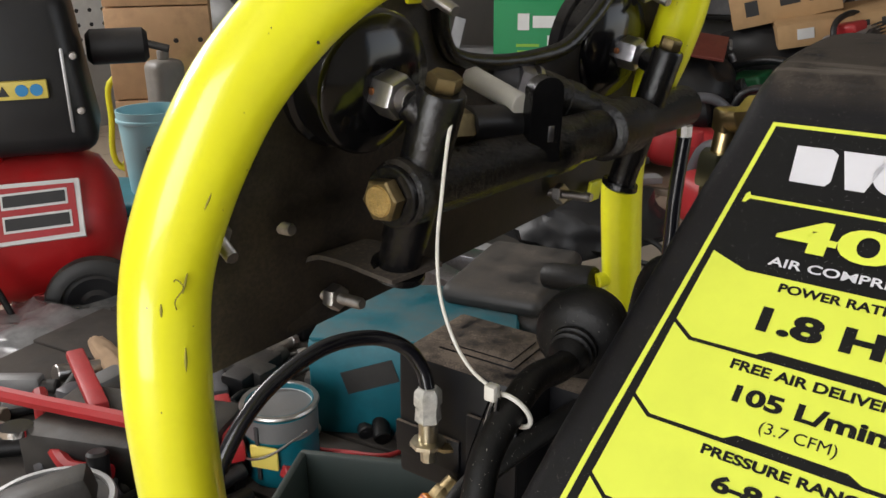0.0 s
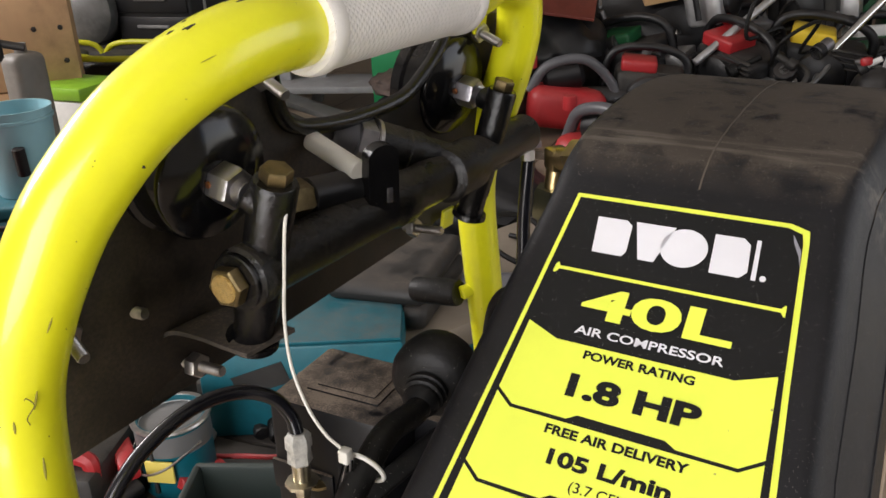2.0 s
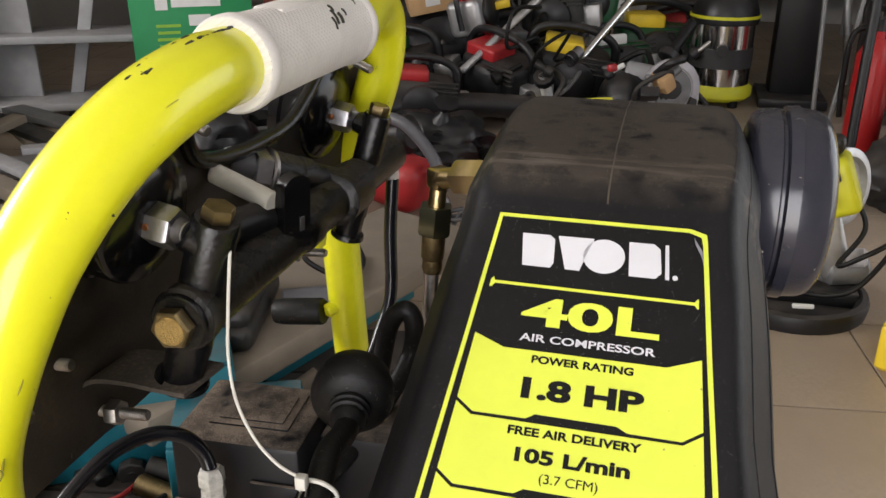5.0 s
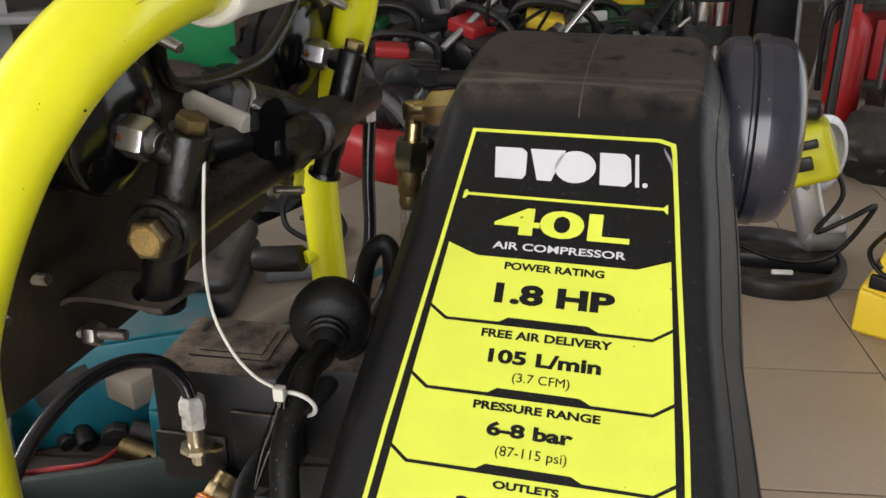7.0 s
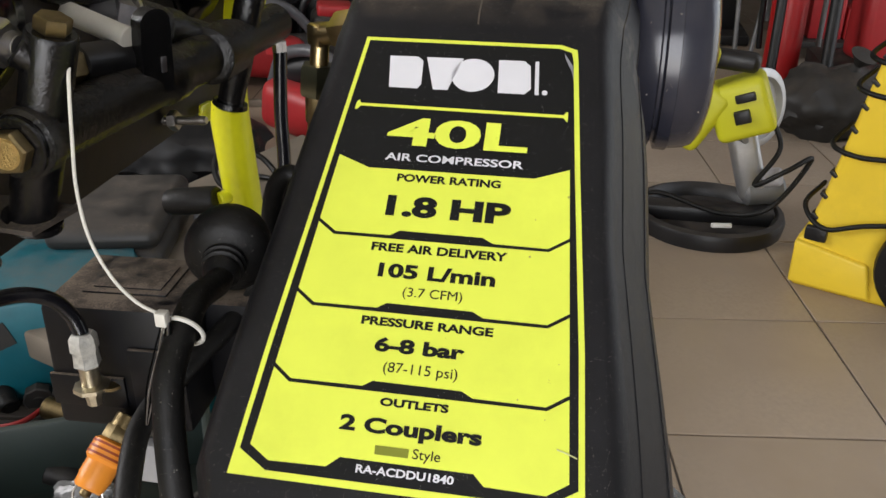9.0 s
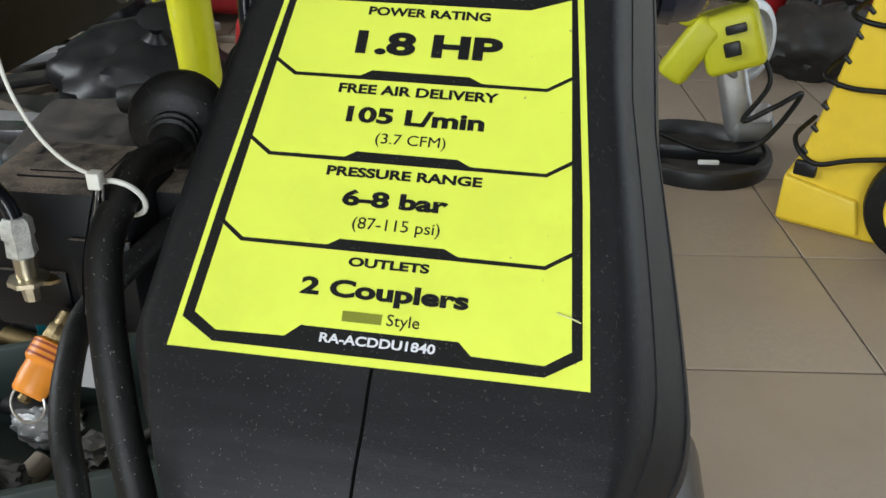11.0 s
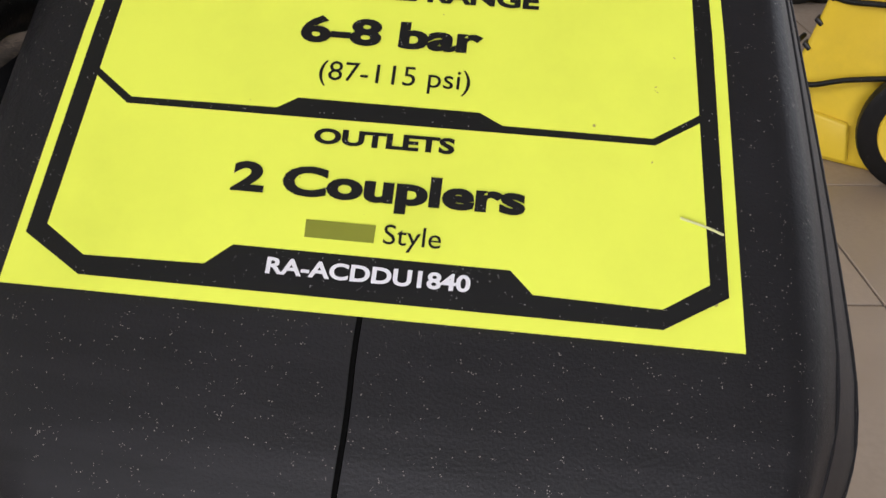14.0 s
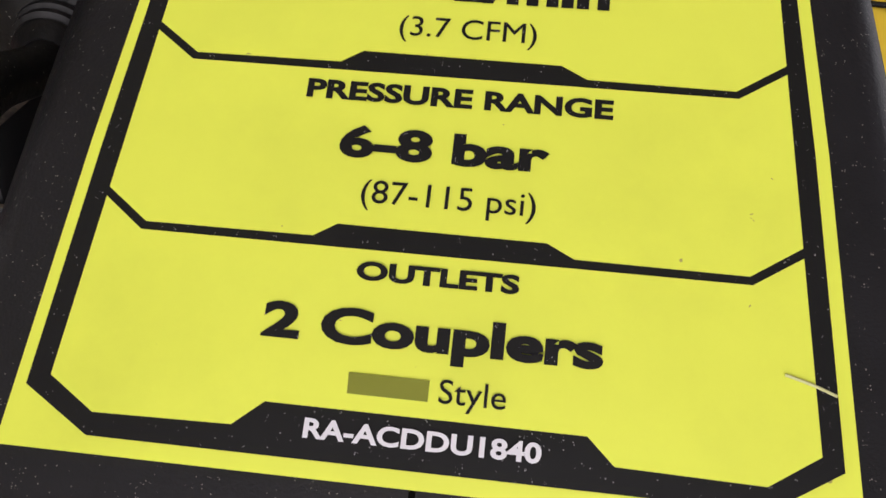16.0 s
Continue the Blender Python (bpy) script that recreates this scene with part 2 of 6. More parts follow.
M_PINK = mat("brown-red sheet", (0.2, 0.045, 0.03), 0.6, var=0.2)
M_CLOTH = mat("tan canvas", (0.38, 0.26, 0.16), 0.9, var=0.25, scale=20, bump=0.2)
M_CASE = mat("dust-laden black case", (0.02, 0.019, 0.018), 0.5, var=0.3, scale=30, bump=0.1, dust=1.0, dust_col=(0.11, 0.092, 0.075), dust_scale=14, lie=0.3)
M_ZINC = mat("corroded white zinc", (0.55, 0.54, 0.5), 0.6, metal=0.35, var=0.4, scale=260, bump=0.5)
M_BENCH = mat("grimy dark boards", (0.04, 0.035, 0.03), 0.8, var=0.5, scale=14, bump=0.2, dust=0.4, dust_col=(0.12, 0.1, 0.085))
M_BAG = mat("black bin bag", (0.012, 0.012, 0.013), 0.42, var=0.3, scale=10, bump=0.2)
M_CLEAR = mat("cloudy clear film", (0.2, 0.2, 0.2), 0.2, var=0.6, scale=25, bump=0.5)
M_TRAY = mat("dark green crate plastic", (0.02, 0.032, 0.028), 0.5, var=0.25, scale=12, dust=0.3, dust_col=(0.12, 0.11, 0.09))
M_CAST = mat("dull grey casting", (0.2, 0.2, 0.2), 0.5, metal=0.5, var=0.3, scale=18, bump=0.1, dust=0.2)
M_TILE = mat("worn beige floor tile", (0.365, 0.29, 0.218), 0.33, var=0.12, scale=6, bump=0.02, dust=0.35, dust_col=(0.3, 0.26, 0.21), dust_scale=3, random_tint=0.04)
M_GROUT = mat("dark floor grout", (0.17, 0.15, 0.13), 0.8, var=0.2)
M_WALL = mat("grey rendered wall", (0.34, 0.33, 0.31), 0.85, var=0.15, scale=4, bump=0.1)
M_CEIL = mat("white ceiling board", (0.6, 0.59, 0.56), 0.85, var=0.06, scale=4)


def knurl(m, scale, strength):
    """Raised diamonds moulded into a rubber surface."""
    nt = m.node_tree
    n, link = nt.nodes, nt.links.new
    co = n.new("ShaderNodeTexCoord")
    waves = []
    for turn in (0.75, -0.75):
        mp = n.new("ShaderNodeMapping")
        mp.inputs["Rotation"].default_value = (turn, 0.0, 0.5 * turn)
        link(co.outputs["Object"], mp.inputs["Vector"])
        w = n.new("ShaderNodeTexWave")
        w.bands_direction = "Y"
        w.inputs["Scale"].default_value = scale
        link(mp.outputs[0], w.inputs["Vector"])
        waves.append(w)
    mx = n.new("ShaderNodeMath")
    mx.operation = "MULTIPLY"
    link(waves[0].outputs["Fac"], mx.inputs[0])
    link(waves[1].outputs["Fac"], mx.inputs[1])
    bp = n.new("ShaderNodeBump")
    bp.inputs["Strength"].default_value, bp.inputs["Distance"].default_value = strength, 0.002
    link(mx.outputs[0], bp.inputs["Height"])
    link(bp.outputs[0], n["Principled BSDF"].inputs["Normal"])


def scuffed(m, y0, half, col, most):
    """A band of pale rubbing across a fold, broken into streaks."""
    nt = m.node_tree
    n, link = nt.nodes, nt.links.new
    base = n["Principled BSDF"].inputs["Base Color"]
    before = base.links[0].from_socket
    co = n.new("ShaderNodeTexCoord")
    sep = n.new("ShaderNodeSeparateXYZ")
    link(co.outputs["Object"], sep.inputs[0])
    mp = n.new("ShaderNodeMapping")
    mp.inputs["Scale"].default_value = (18, 170, 170)
    link(co.outputs["Object"], mp.inputs["Vector"])
    streaks = n.new("ShaderNodeTexNoise")
    streaks.inputs["Scale"].default_value, streaks.inputs["Detail"].default_value = 1.0, 8.0
    link(mp.outputs[0], streaks.inputs["Vector"])
    off = n.new("ShaderNodeMath")
    off.operation, off.inputs[1].default_value = "SUBTRACT", y0
    link(sep.outputs["Y"], off.inputs[0])
    dist = n.new("ShaderNodeMath")
    dist.operation = "ABSOLUTE"
    link(off.outputs[0], dist.inputs[0])
    band = n.new("ShaderNodeMapRange")
    for key, v in (("From Min", half), ("From Max", 0.0), ("To Min", 0.0), ("To Max", most)):
        band.inputs[key].default_value = v
    link(dist.outputs[0], band.inputs["Value"])
    cut = n.new("ShaderNodeMapRange")
    cut.inputs["From Min"].default_value, cut.inputs["From Max"].default_value = 0.46, 0.68
    link(streaks.outputs["Fac"], cut.inputs["Value"])
    fac = n.new("ShaderNodeMath")
    fac.operation = "MULTIPLY"
    link(band.outputs[0], fac.inputs[0])
    link(cut.outputs[0], fac.inputs[1])
    mix = n.new("ShaderNodeMix")
    mix.data_type = "RGBA"
    link(fac.outputs[0], mix.inputs["Factor"])
    ab = [i for i in mix.inputs if i.type == "RGBA"]
    link(before, ab[0])
    ab[1].default_value = (*col, 1)
    link([o for o in mix.outputs if o.type == "RGBA"][0], base)


scuffed(M_HOOD, 0.228, 0.05, (0.026, 0.025, 0.029), 0.3)
scuffed(M_HOOD, 0.484, 0.018, (0.2, 0.175, 0.145), 0.6)
knurl(M_GRIP, 105.0, 0.38)


# ---- mesh helpers ----
def V(*a):
    return Vector(a)


def finish(bm, name, material, sharp=40.0):
    me = bpy.data.meshes.new(name)
    bmesh.ops.recalc_face_normals(bm, faces=bm.faces)
    for f in bm.faces:
        f.smooth = True
    bm.to_mesh(me)
    bm.free()
    me.set_sharp_from_angle(angle=radians(sharp))
    me.materials.append(material)
    return me


def part(name, bm, material, parent=None, label="", sharp=40.0):
    ob = new(name, finish(bm, name, material, sharp))
    if parent is not None:
        ob.parent = parent
        ob.matrix_parent_inverse = parent.matrix_basis.inverted()
    if label:
        tagged(ob, label)
    return ob


def thing(name, label, category, at=(0, 0, 0), group="", kind=""):
    e = new(name)
    e.empty_display_size = 0.05
    e.location = at
    return tagged(e, label, category, group, kind)


def single(name, bm, material, label, category, group="", kind="", sharp=40.0):
    return tagged(part(name, bm, material, sharp=sharp), label, category, group, kind)


def frame_of(axis, up=(0, 0, 1)):
    z = Vector(axis).normalized()
    u = Vector(up)
    if abs(z.dot(u.normalized())) > 0.98:
        u = V(0, 1, 0)
    x = u.cross(z).normalized()
    return Matrix((x, z.cross(x), z)).transposed()


def lathe(p0, axis, profile, seg=24, bm=None, turn=0.0, caps=True):
    """A turned solid: profile is (distance along the axis, radius)."""
    bm = bm or bmesh.new()
    f, o = frame_of(axis), Vector(p0)
    rings = []
    for d, r in profile:
        if r < 1e-6:
            rings.append([bm.verts.new(o + f @ V(0, 0, d))])
        else:
            rings.append([bm.verts.new(o + f @ V(r * math.cos(turn + 2 * math.pi * k / seg), r * math.sin(turn + 2 * math.pi * k / seg), d)) for k in range(seg)])
    for a, b in zip(rings, rings[1:]):
        for k in range(seg):
            j = (k + 1) % seg
            if len(a) == 1 and len(b) == 1:
                continue
            if len(a) == 1:
                bm.faces.new((a[0], b[k], b[j]))
            elif len(b) == 1:
                bm.faces.new((a[k], a[j], b[0]))
            else:
                bm.faces.new((a[k], a[j], b[j], b[k]))
    if caps and len(rings[0]) > 1:
        bm.faces.new(list(reversed(rings[0])))
    if caps and len(rings[-1]) > 1:
        bm.faces.new(rings[-1])
    return bm


def rod(p0, p1, r, bev=0.0015, seg=24, bm=None):
    p0, p1 = Vector(p0), Vector(p1)
    n = (p1 - p0).length
    b = min(bev, r * 0.5, n * 0.3)
    return lathe(p0, p1 - p0, [(0, r - b), (b, r), (n - b, r), (n, r - b)], seg, bm)


def hexnut(p0, p1, r, bm=None, turn=0.3):
    p0, p1 = Vector(p0), Vector(p1)
    n = (p1 - p0).length
    return lathe(p0, p1 - p0, [(0, r * 0.9), (n * 0.12, r), (n * 0.88, r), (n, r * 0.9)], 6, bm, turn)


def thread(p0, p1, r, pitch=0.0016):
    p0, p1 = Vector(p0), Vector(p1)
    n = (p1 - p0).length
    k = max(2, int(n / pitch))
    prof = []
    for i in range(k):
        prof += [(n * i / k, r), (n * (i + 0.5) / k, r * 0.8)]
    prof.append((n, r * 0.8))
    return lathe(p0, p1 - p0, prof, 14)


def curve_pts(pts, n=8, closed=False):
    """Points of a smooth line through pts."""
    p = [Vector(q) for q in pts]
    out = []
    m = len(p)
    last = m if closed else m - 1
    for i in range(last):
        a = p[(i - 1) % m] if closed or i > 0 else p[0] * 2 - p[1]
        b, c = p[i], p[(i + 1) % m]
        d = p[(i + 2) % m] if closed or i + 2 < m else p[-1] * 2 - p[-2]
        for k in range(n):
            t = k / n
            out.append(0.5 * ((2 * b) + (c - a) * t + (2 * a - 5 * b + 4 * c - d) * t * t + (3 * b - a - 3 * c + d) * t ** 3))
    if not closed:
        out.append(p[-1])
    return out


def sweep(pts, r, seg=16, n=8, closed=False, bm=None, radius=None):
    """A round bar along a smooth line; radius(t) may vary it."""
    line = curve_pts(pts, n, closed)
    bm = bm or bmesh.new()
    rings = []
    up = None
    for i, q in enumerate(line):
        a = line[i - 1] if i > 0 or closed else q
        b = line[(i + 1) % len(line)] if i + 1 < len(line) or closed else q
        tan = (b - a).normalized()
        if up is None:
            up = tan.orthogonal().normalized()
        up = (up - tan * up.dot(tan)).normalized()
        side = tan.cross(up)
        rr = r * (radius(i / max(1, len(line) - 1)) if radius else 1)
        rings.append([bm.verts.new(q + (up * math.cos(2 * math.pi * k / seg) + side * math.sin(2 * math.pi * k / seg)) * rr) for k in range(seg)])
    pairs = list(zip(rings, rings[1:])) + ([(rings[-1], rings[0])] if closed else [])
    for a, b in pairs:
        for k in range(seg):
            j = (k + 1) % seg
            bm.faces.new((a[k], a[j], b[j], b[k]))
    if not closed:
        bm.faces.new(list(reversed(rings[0])))
        bm.faces.new(rings[-1])
    return bm


def box(centre, size, bev=0.004, rot=None, seg=2, bm=None, taper=1.0):
    """A box with rounded edges; taper scales its top."""
    b2 = bmesh.new()
    bmesh.ops.create_cube(b2, size=1.0)
    for v in b2.verts:
        k = taper if v.co.z > 0 else 1.0
        v.co = V(v.co.x * size[0] * k, v.co.y * size[1] * k, v.co.z * size[2])
    if bev:
        bmesh.ops.bevel(b2, geom=list(b2.edges), offset=bev, segments=seg, affect="EDGES", profile=0.5)
    m = Matrix.Translation(centre) @ (rot.to_4x4() if rot is not None else Matrix())
    bmesh.ops.transform(b2, matrix=m, verts=b2.verts)
    if bm is None:
        return b2
    me = bpy.data.meshes.new("tmp")
    b2.to_mesh(me)
    b2.free()
    bm.from_mesh(me)
    bpy.data.meshes.remove(me)
    return bm


def plate(poly, m, thick, bm=None):
    """A flat sheet of the outline poly (x, y) in the frame m, thick along its z."""
    bm = bm or bmesh.new()
    lo = [bm.verts.new(m @ V(x, y, 0)) for x, y in poly]
    hi = [bm.verts.new(m @ V(x, y, thick)) for x, y in poly]
    bm.faces.new(list(reversed(lo)))
    bm.faces.new(hi)
    for i in range(len(poly)):
        j = (i + 1) % len(poly)
        bm.faces.new((lo[i], lo[j], hi[j], hi[i]))
    return bm


def rz(a, b=0.0, c=0.0):
    """A turn: about z by a, then tilted about x by b and y by c, in degrees."""
    return Euler((radians(b), radians(c), radians(a))).to_matrix()


def lump(centre, size, seed=0, amp=0.25, sub=4, rot=None, freq=2.0):
    """An uneven rounded mass, creased by noise."""
    bm = bmesh.new()
    bmesh.ops.create_icosphere(bm, subdivisions=sub, radius=0.5)
    for v in bm.verts:
        p = v.co.copy()
        k = 1 + 0.75 * amp * noise.noise(p * freq * 2 + V(seed * 3.1, seed, 0)) + amp * 0.3 * noise.noise(p * freq * 6 + V(seed, 0, seed * 1.7))
        v.co = V(p.x * size[0], p.y * size[1], p.z * size[2]) * k
    m = Matrix.Translation(centre) @ (rot.to_4x4() if rot is not None else Matrix())
    bmesh.ops.transform(bm, matrix=m, verts=bm.verts)
    return bm


def text_mesh(words, bold=0.0):
    c = bpy.data.curves.new("words", "FONT")
    c.body, c.size, c.offset, c.extrude, c.resolution_u = words, 1.0, bold, 0.0, 4
    ob = new("words", c)
    me = bpy.data.meshes.new_from_object(ob.evaluated_get(bpy.context.evaluated_depsgraph_get()))
    bpy.data.objects.remove(ob)
    bpy.data.curves.remove(c)
    return me


def cap_height(bold):
    me = text_mesh("H", bold)
    ys = [v.co.y for v in me.vertices]
    bpy.data.meshes.remove(me)
    return min(ys), max(ys)


def words_on(words, m, x0, x1, y0, y1, material, parent, bold=0.0, thick=0.0003, name="lettering"):
    """Writing between x0 and x1, its capitals from y0 (base) to y1, in the frame m."""
    me = text_mesh(words, bold)
    lo, hi = cap_height(bold)
    xs = [v.co.x for v in me.vertices]
    a, b = min(xs), max(xs)
    bm = bmesh.new()
    bm.from_mesh(me)
    bpy.data.meshes.remove(me)
    for v in bm.verts:
        v.co = m @ V(x0 + (v.co.x - a) / (b - a) * (x1 - x0), y0 + (v.co.y - lo) / (hi - lo) * (y1 - y0), thick)
    return part(name, bm, material, parent)


# ---- structure ----
floor_bed = single("floor", box((-0.9, 3.0, -0.056), (8.2, 13.0, 0.1), 0), M_GROUT, "dark grout bed under beige floor tiles", "floor", kind="structure")
single("wall_back", box((-0.9, 8.05, 1.6), (7.2, 0.2, 3.2), 0), M_WALL, "grey rendered workshop back wall", "wall", kind="structure")
wl = box((-4.55, 4.75, 1.6), (0.2, 6.8, 3.2), 0)
box((-4.55, -1.75, 1.6), (0.2, 1.4, 3.2), 0, bm=wl)
box((-4.55, 0.15, 0.9), (0.2, 2.4, 1.8), 0, bm=wl)
box((-4.55, 0.15, 3.0), (0.2, 2.4, 0.4), 0, bm=wl)
single("wall_left", wl, M_WALL, "grey rendered side wall with a window opening", "wall", kind="structure")
# unseen wall; its gap is added to let the right-hand fill in
wr = box((2.75, -0.75, 1.6), (0.2, 3.7, 3.2), 0)
box((2.75, 6.2, 1.6), (0.2, 4.0, 3.2), 0, bm=wr)
box((2.75, 2.65, 2.85), (0.2, 3.1, 0.7), 0, bm=wr)
single("wall_right", wr, M_WALL, "grey rendered side wall, unseen, with an opening added for fill light", "wall", kind="structure")
wf = box((-2.625, -2.5, 1.6), (3.65, 0.2, 3.2), 0)
box((1.825, -2.5, 1.6), (1.65, 0.2, 3.2), 0, bm=wf)
box((0.1, -2.5, 2.9), (1.8, 0.2, 0.6), 0, bm=wf)
single("wall_front", wf, M_WALL, "grey rendered front wall with an open doorway", "wall", kind="structure")
single("ceiling", box((-0.9, 2.8, 3.26), (7.5, 10.9, 0.1), 0), M_CEIL, "plain off-white workshop ceiling", "ceiling", kind="structure")

# ---- the air compressor ----
CX = -0.0555
CA, SA = 0.763, 0.6465
comp = thing("air_compressor", "black and yellow-green upright workshop air compressor, dusty, on the tiled floor", "air compressor", (CX, 0.46, 0))

# hood: stations along its ridge (y, z, half width of the face)
RIDGE = [(0.196, 0.50, 0.066), (0.196, 0.60, 0.076), (0.201, 0.655, 0.083), (0.213, 0.692, 0.087), (0.230, 0.7185, 0.0885), (0.262, 0.7458, 0.0885),
         (0.3, 0.778, 0.0855), (0.36, 0.8288, 0.0775), (0.41, 0.8712, 0.0715), (0.444, 0.9000, 0.0665), (0.462, 0.9135, 0.066), (0.482, 0.9225, 0.066), (0.52, 0.927, 0.068),
         (0.58, 0.929, 0.070), (0.63, 0.926, 0.0695), (0.672, 0.919, 0.0665), (0.694, 0.909, 0.063), (0.706, 0.885, 0.061), (0.708, 0.80, 0.066), (0.708, 0.60, 0.066)]
EDGE = [(0.0, 0.0), (0.004, -0.0008), (0.008, -0.0035), (0.0115, -0.009), (0.016, -0.019), (0.023, -0.034), (0.030, -0.05), (0.034, -0.066), (0.034, -0.085), (0.028, -0.105), (0.022, -0.14)]


def ridge_line(n=5):
    a = curve_pts([V(w, y, z) for y, z, w in RIDGE], n)
    return [(p.y, p.z, p.x) for p in a]


TRIM_L = [(0.5, 0.020), (0.655, 0.020), (0.692, 0.016), (0.7185, 0.012), (0.735, 0.006), (0.7458, 0.002), (0.80, 0.0)]
TRIM_R = [(0.5, 0.012), (0.655, 0.012), (0.692, 0.011), (0.7185, 0.007), (0.735, 0.001), (0.7458, 0.0), (0.778, 0.0015), (0.8288, 0.003), (0.8712, 0.001), (0.9, 0.0)]


TRIM_F = [(0.5, 0.038), (0.655, 0.034), (0.692, 0.023), (0.7185, 0.012), (0.735, 0.005), (0.7458, 0.0)]


def trim(table, z):
    for (a, u), (b, v) in zip(table, table[1:]):
        if a <= z <= b:
            return u + (v - u) * (z - a) / (b - a)
    return 0.0


def flank_x(sgn, y, z, dx):
    """How far the flank stands out from the face's edge."""
    flat = max(0.0, min(1.0, (y - 0.44) / 0.06))
    fx = dx * (1 - flat) + flat * min(dx * 1.1, 0.026)
    if y > 0.5:
        return fx
    k = min(1.0, dx / 0.0115)
    if sgn > 0:
        return fx * (1 + 0.16 * max(0.0, min(1.0, (0.36 - y) / 0.1))) - k * trim(TRIM_R, z)
    return fx - 0.7 * k * trim(TRIM_L, z)


def hood_mesh():
    bm = bmesh.new()
    line = ridge_line()
    rows = []
    for i, (y, z, w) in enumerate(line):
        a, b = line[max(0, i - 1)], line[min(len(line) - 1, i + 1)]
        t = V(0, b[0] - a[0], b[1] - a[1]).normalized()
        nn = V(0, -t.z, t.y)
        wl = w - (trim(TRIM_F, z) if y < 0.5 else 0.0)
        row = []
        for sgn in (-1, 1):
            half = []
            for dx, dn in EDGE:
                half.append(V(CX + sgn * ((wl if sgn < 0 else w) + flank_x(sgn, y, z, dx)), y, z) + nn * dn)
            row.append(half)
        face = [V(CX + (wl if k < 0 else w) * k / 6, y, z) for k in range(-5, 6)]
        rows.append([bm.verts.new(p) for p in list(reversed(row[0])) + face + row[1]])
    for a, b in zip(rows, rows[1:]):
        for k in range(len(a) - 1):
            bm.faces.new((a[k], a[k + 1], b[k + 1], b[k]))
    return bm


hood = part("hood", hood_mesh(), M_HOOD, comp, "dusty black moulded plastic hood", sharp=60)


def ridge_strip(lo, hi, half, raise_by, mat_, name, x=CX):
    """A narrow line along the hood's ridge between two distances y."""
    bm = bmesh.new()
    pts = [q for q in ridge_line(8) if lo <= q[0] <= hi and q[1] > 0.55]
    rows = []
    for i, (y, z, w) in enumerate(pts):
        a, b = pts[max(0, i - 1)], pts[min(len(pts) - 1, i + 1)]
        t = V(0, b[0] - a[0], b[1] - a[1]).normalized()
        nn = V(0, -t.z, t.y)
        wob = 0.0006 * noise.noise(V(y * 60, z * 60, 0))
        p = V(x + wob, y, z)
        rows.append([bm.verts.new(q) for q in (p + V(-half, 0, 0) - nn * 0.001, p + V(-half * 0.5, 0, 0) + nn * raise_by, p + V(half * 0.5, 0, 0) + nn * raise_by, p + V(half, 0, 0) - nn * 0.001)])
    for a, b in zip(rows, rows[1:]):
        for k in range(3):
            bm.faces.new((a[k], a[k + 1], b[k + 1], b[k]))
    return part(name, bm, mat_, hood)


ridge_strip(0.452, 0.69, 0.0008, 0.0004, M_SEAM, "moulding_line", CX + 0.002)
ridge_strip(0.19, 0.2615, 0.0010, 0.0004, M_GAP, "seam_gap", CX + 0.0006)
for k, (dy, dz) in enumerate(((0.50, 0.80), (0.50, 0.77), (0.50, 0.74))):
    part("hood_rib", box((CX + 0.0975, dy, dz), (0.012, 0.05, 0.012), 0.004), M_HOOD, hood)
part("scratch", sweep([(CX + 0.0745, 0.2375, 0.7247), (CX + 0.081, 0.2342, 0.7216), (CX + 0.088, 0.2318, 0.7192)], 0.0005, 6), mat("scratched plastic", (0.07, 0.068, 0.07), 0.6), hood, "pale scratch in the plastic")


def side_line(k, lo, hi, r, m, name, label="", sgn=1, out=0.0):
    """A fine line along the hood's flank, at step k of its edge profile."""
    pts = []
    line = ridge_line(3)
    for i, (y, z, w) in enumerate(line):
        if not lo <= y <= hi or z < 0.6:
            continue
        a, b = line[max(0, i - 1)], line[min(len(line) - 1, i + 1)]
        t = V(0, b[0] - a[0], b[1] - a[1]).normalized()
        dx, dn = EDGE[k]
        pts.append(V(CX + sgn * (w + flank_x(sgn, y, z, dx) + out), y, z) + V(0, -t.z, t.y) * dn)
    return part(name, sweep(pts, r, 8, 2), m, hood, label, sharp=60)


for k, r in ((4, 0.0006), (6, 0.0007)):
    side_line(k, 0.21, 0.60, r, M_HOOD, "flank_rib")
side_line(8, 0.215, 0.62, 0.0013, mat("bare tan edge", (0.42, 0.33, 0.24), 0.6), "parting_edge", "pale tan parting edge", out=0.0006)
part("hood_clip", box((0.0555, 0.607, 0.7545), (0.004, 0.010, 0.014), 0.0012, rot=rz(0, 0, 20)), M_STEEL, hood, "small bright steel clip")

# label: metres across from the middle line and down the slope from the top edge
LM = Matrix(((1, 0, 0, CX), (0, CA, -SA, 0.4442), (0, SA, CA, 0.9003), (0, 0, 0, 1)))


def up(h):
    return LM @ Matrix.Translation((0, 0, h))


def mm(poly):
    return [(x / 1000, -s / 1000) for x, s in poly]


sheet = part("label_sheet", plate(mm([(-58.8, 0), (50, -0.3), (58.6, 2.5), (59.5, 8), (66.2, 80), (75.6, 172), (81.3, 244.7), (-80.0, 245.2), (-75.4, 182), (-66.4, 85)]), up(0.0002), 0.0006), M_LABEL_Y, comp, "fluorescent yellow vinyl specification label")
part("label_ground", plate(mm([(-56.6, 2.6), (49, 2.4), (55.8, 4.8), (57.0, 10), (63.5, 80), (72.8, 172), (77.6, 233.4), (64.4, 241.5), (-62.4, 241.8), (-76.5, 233.4), (-72.7, 182), (-63.9, 85)]), up(0.0009), 0.0003), M_LABEL_K, sheet, "black printed ground")


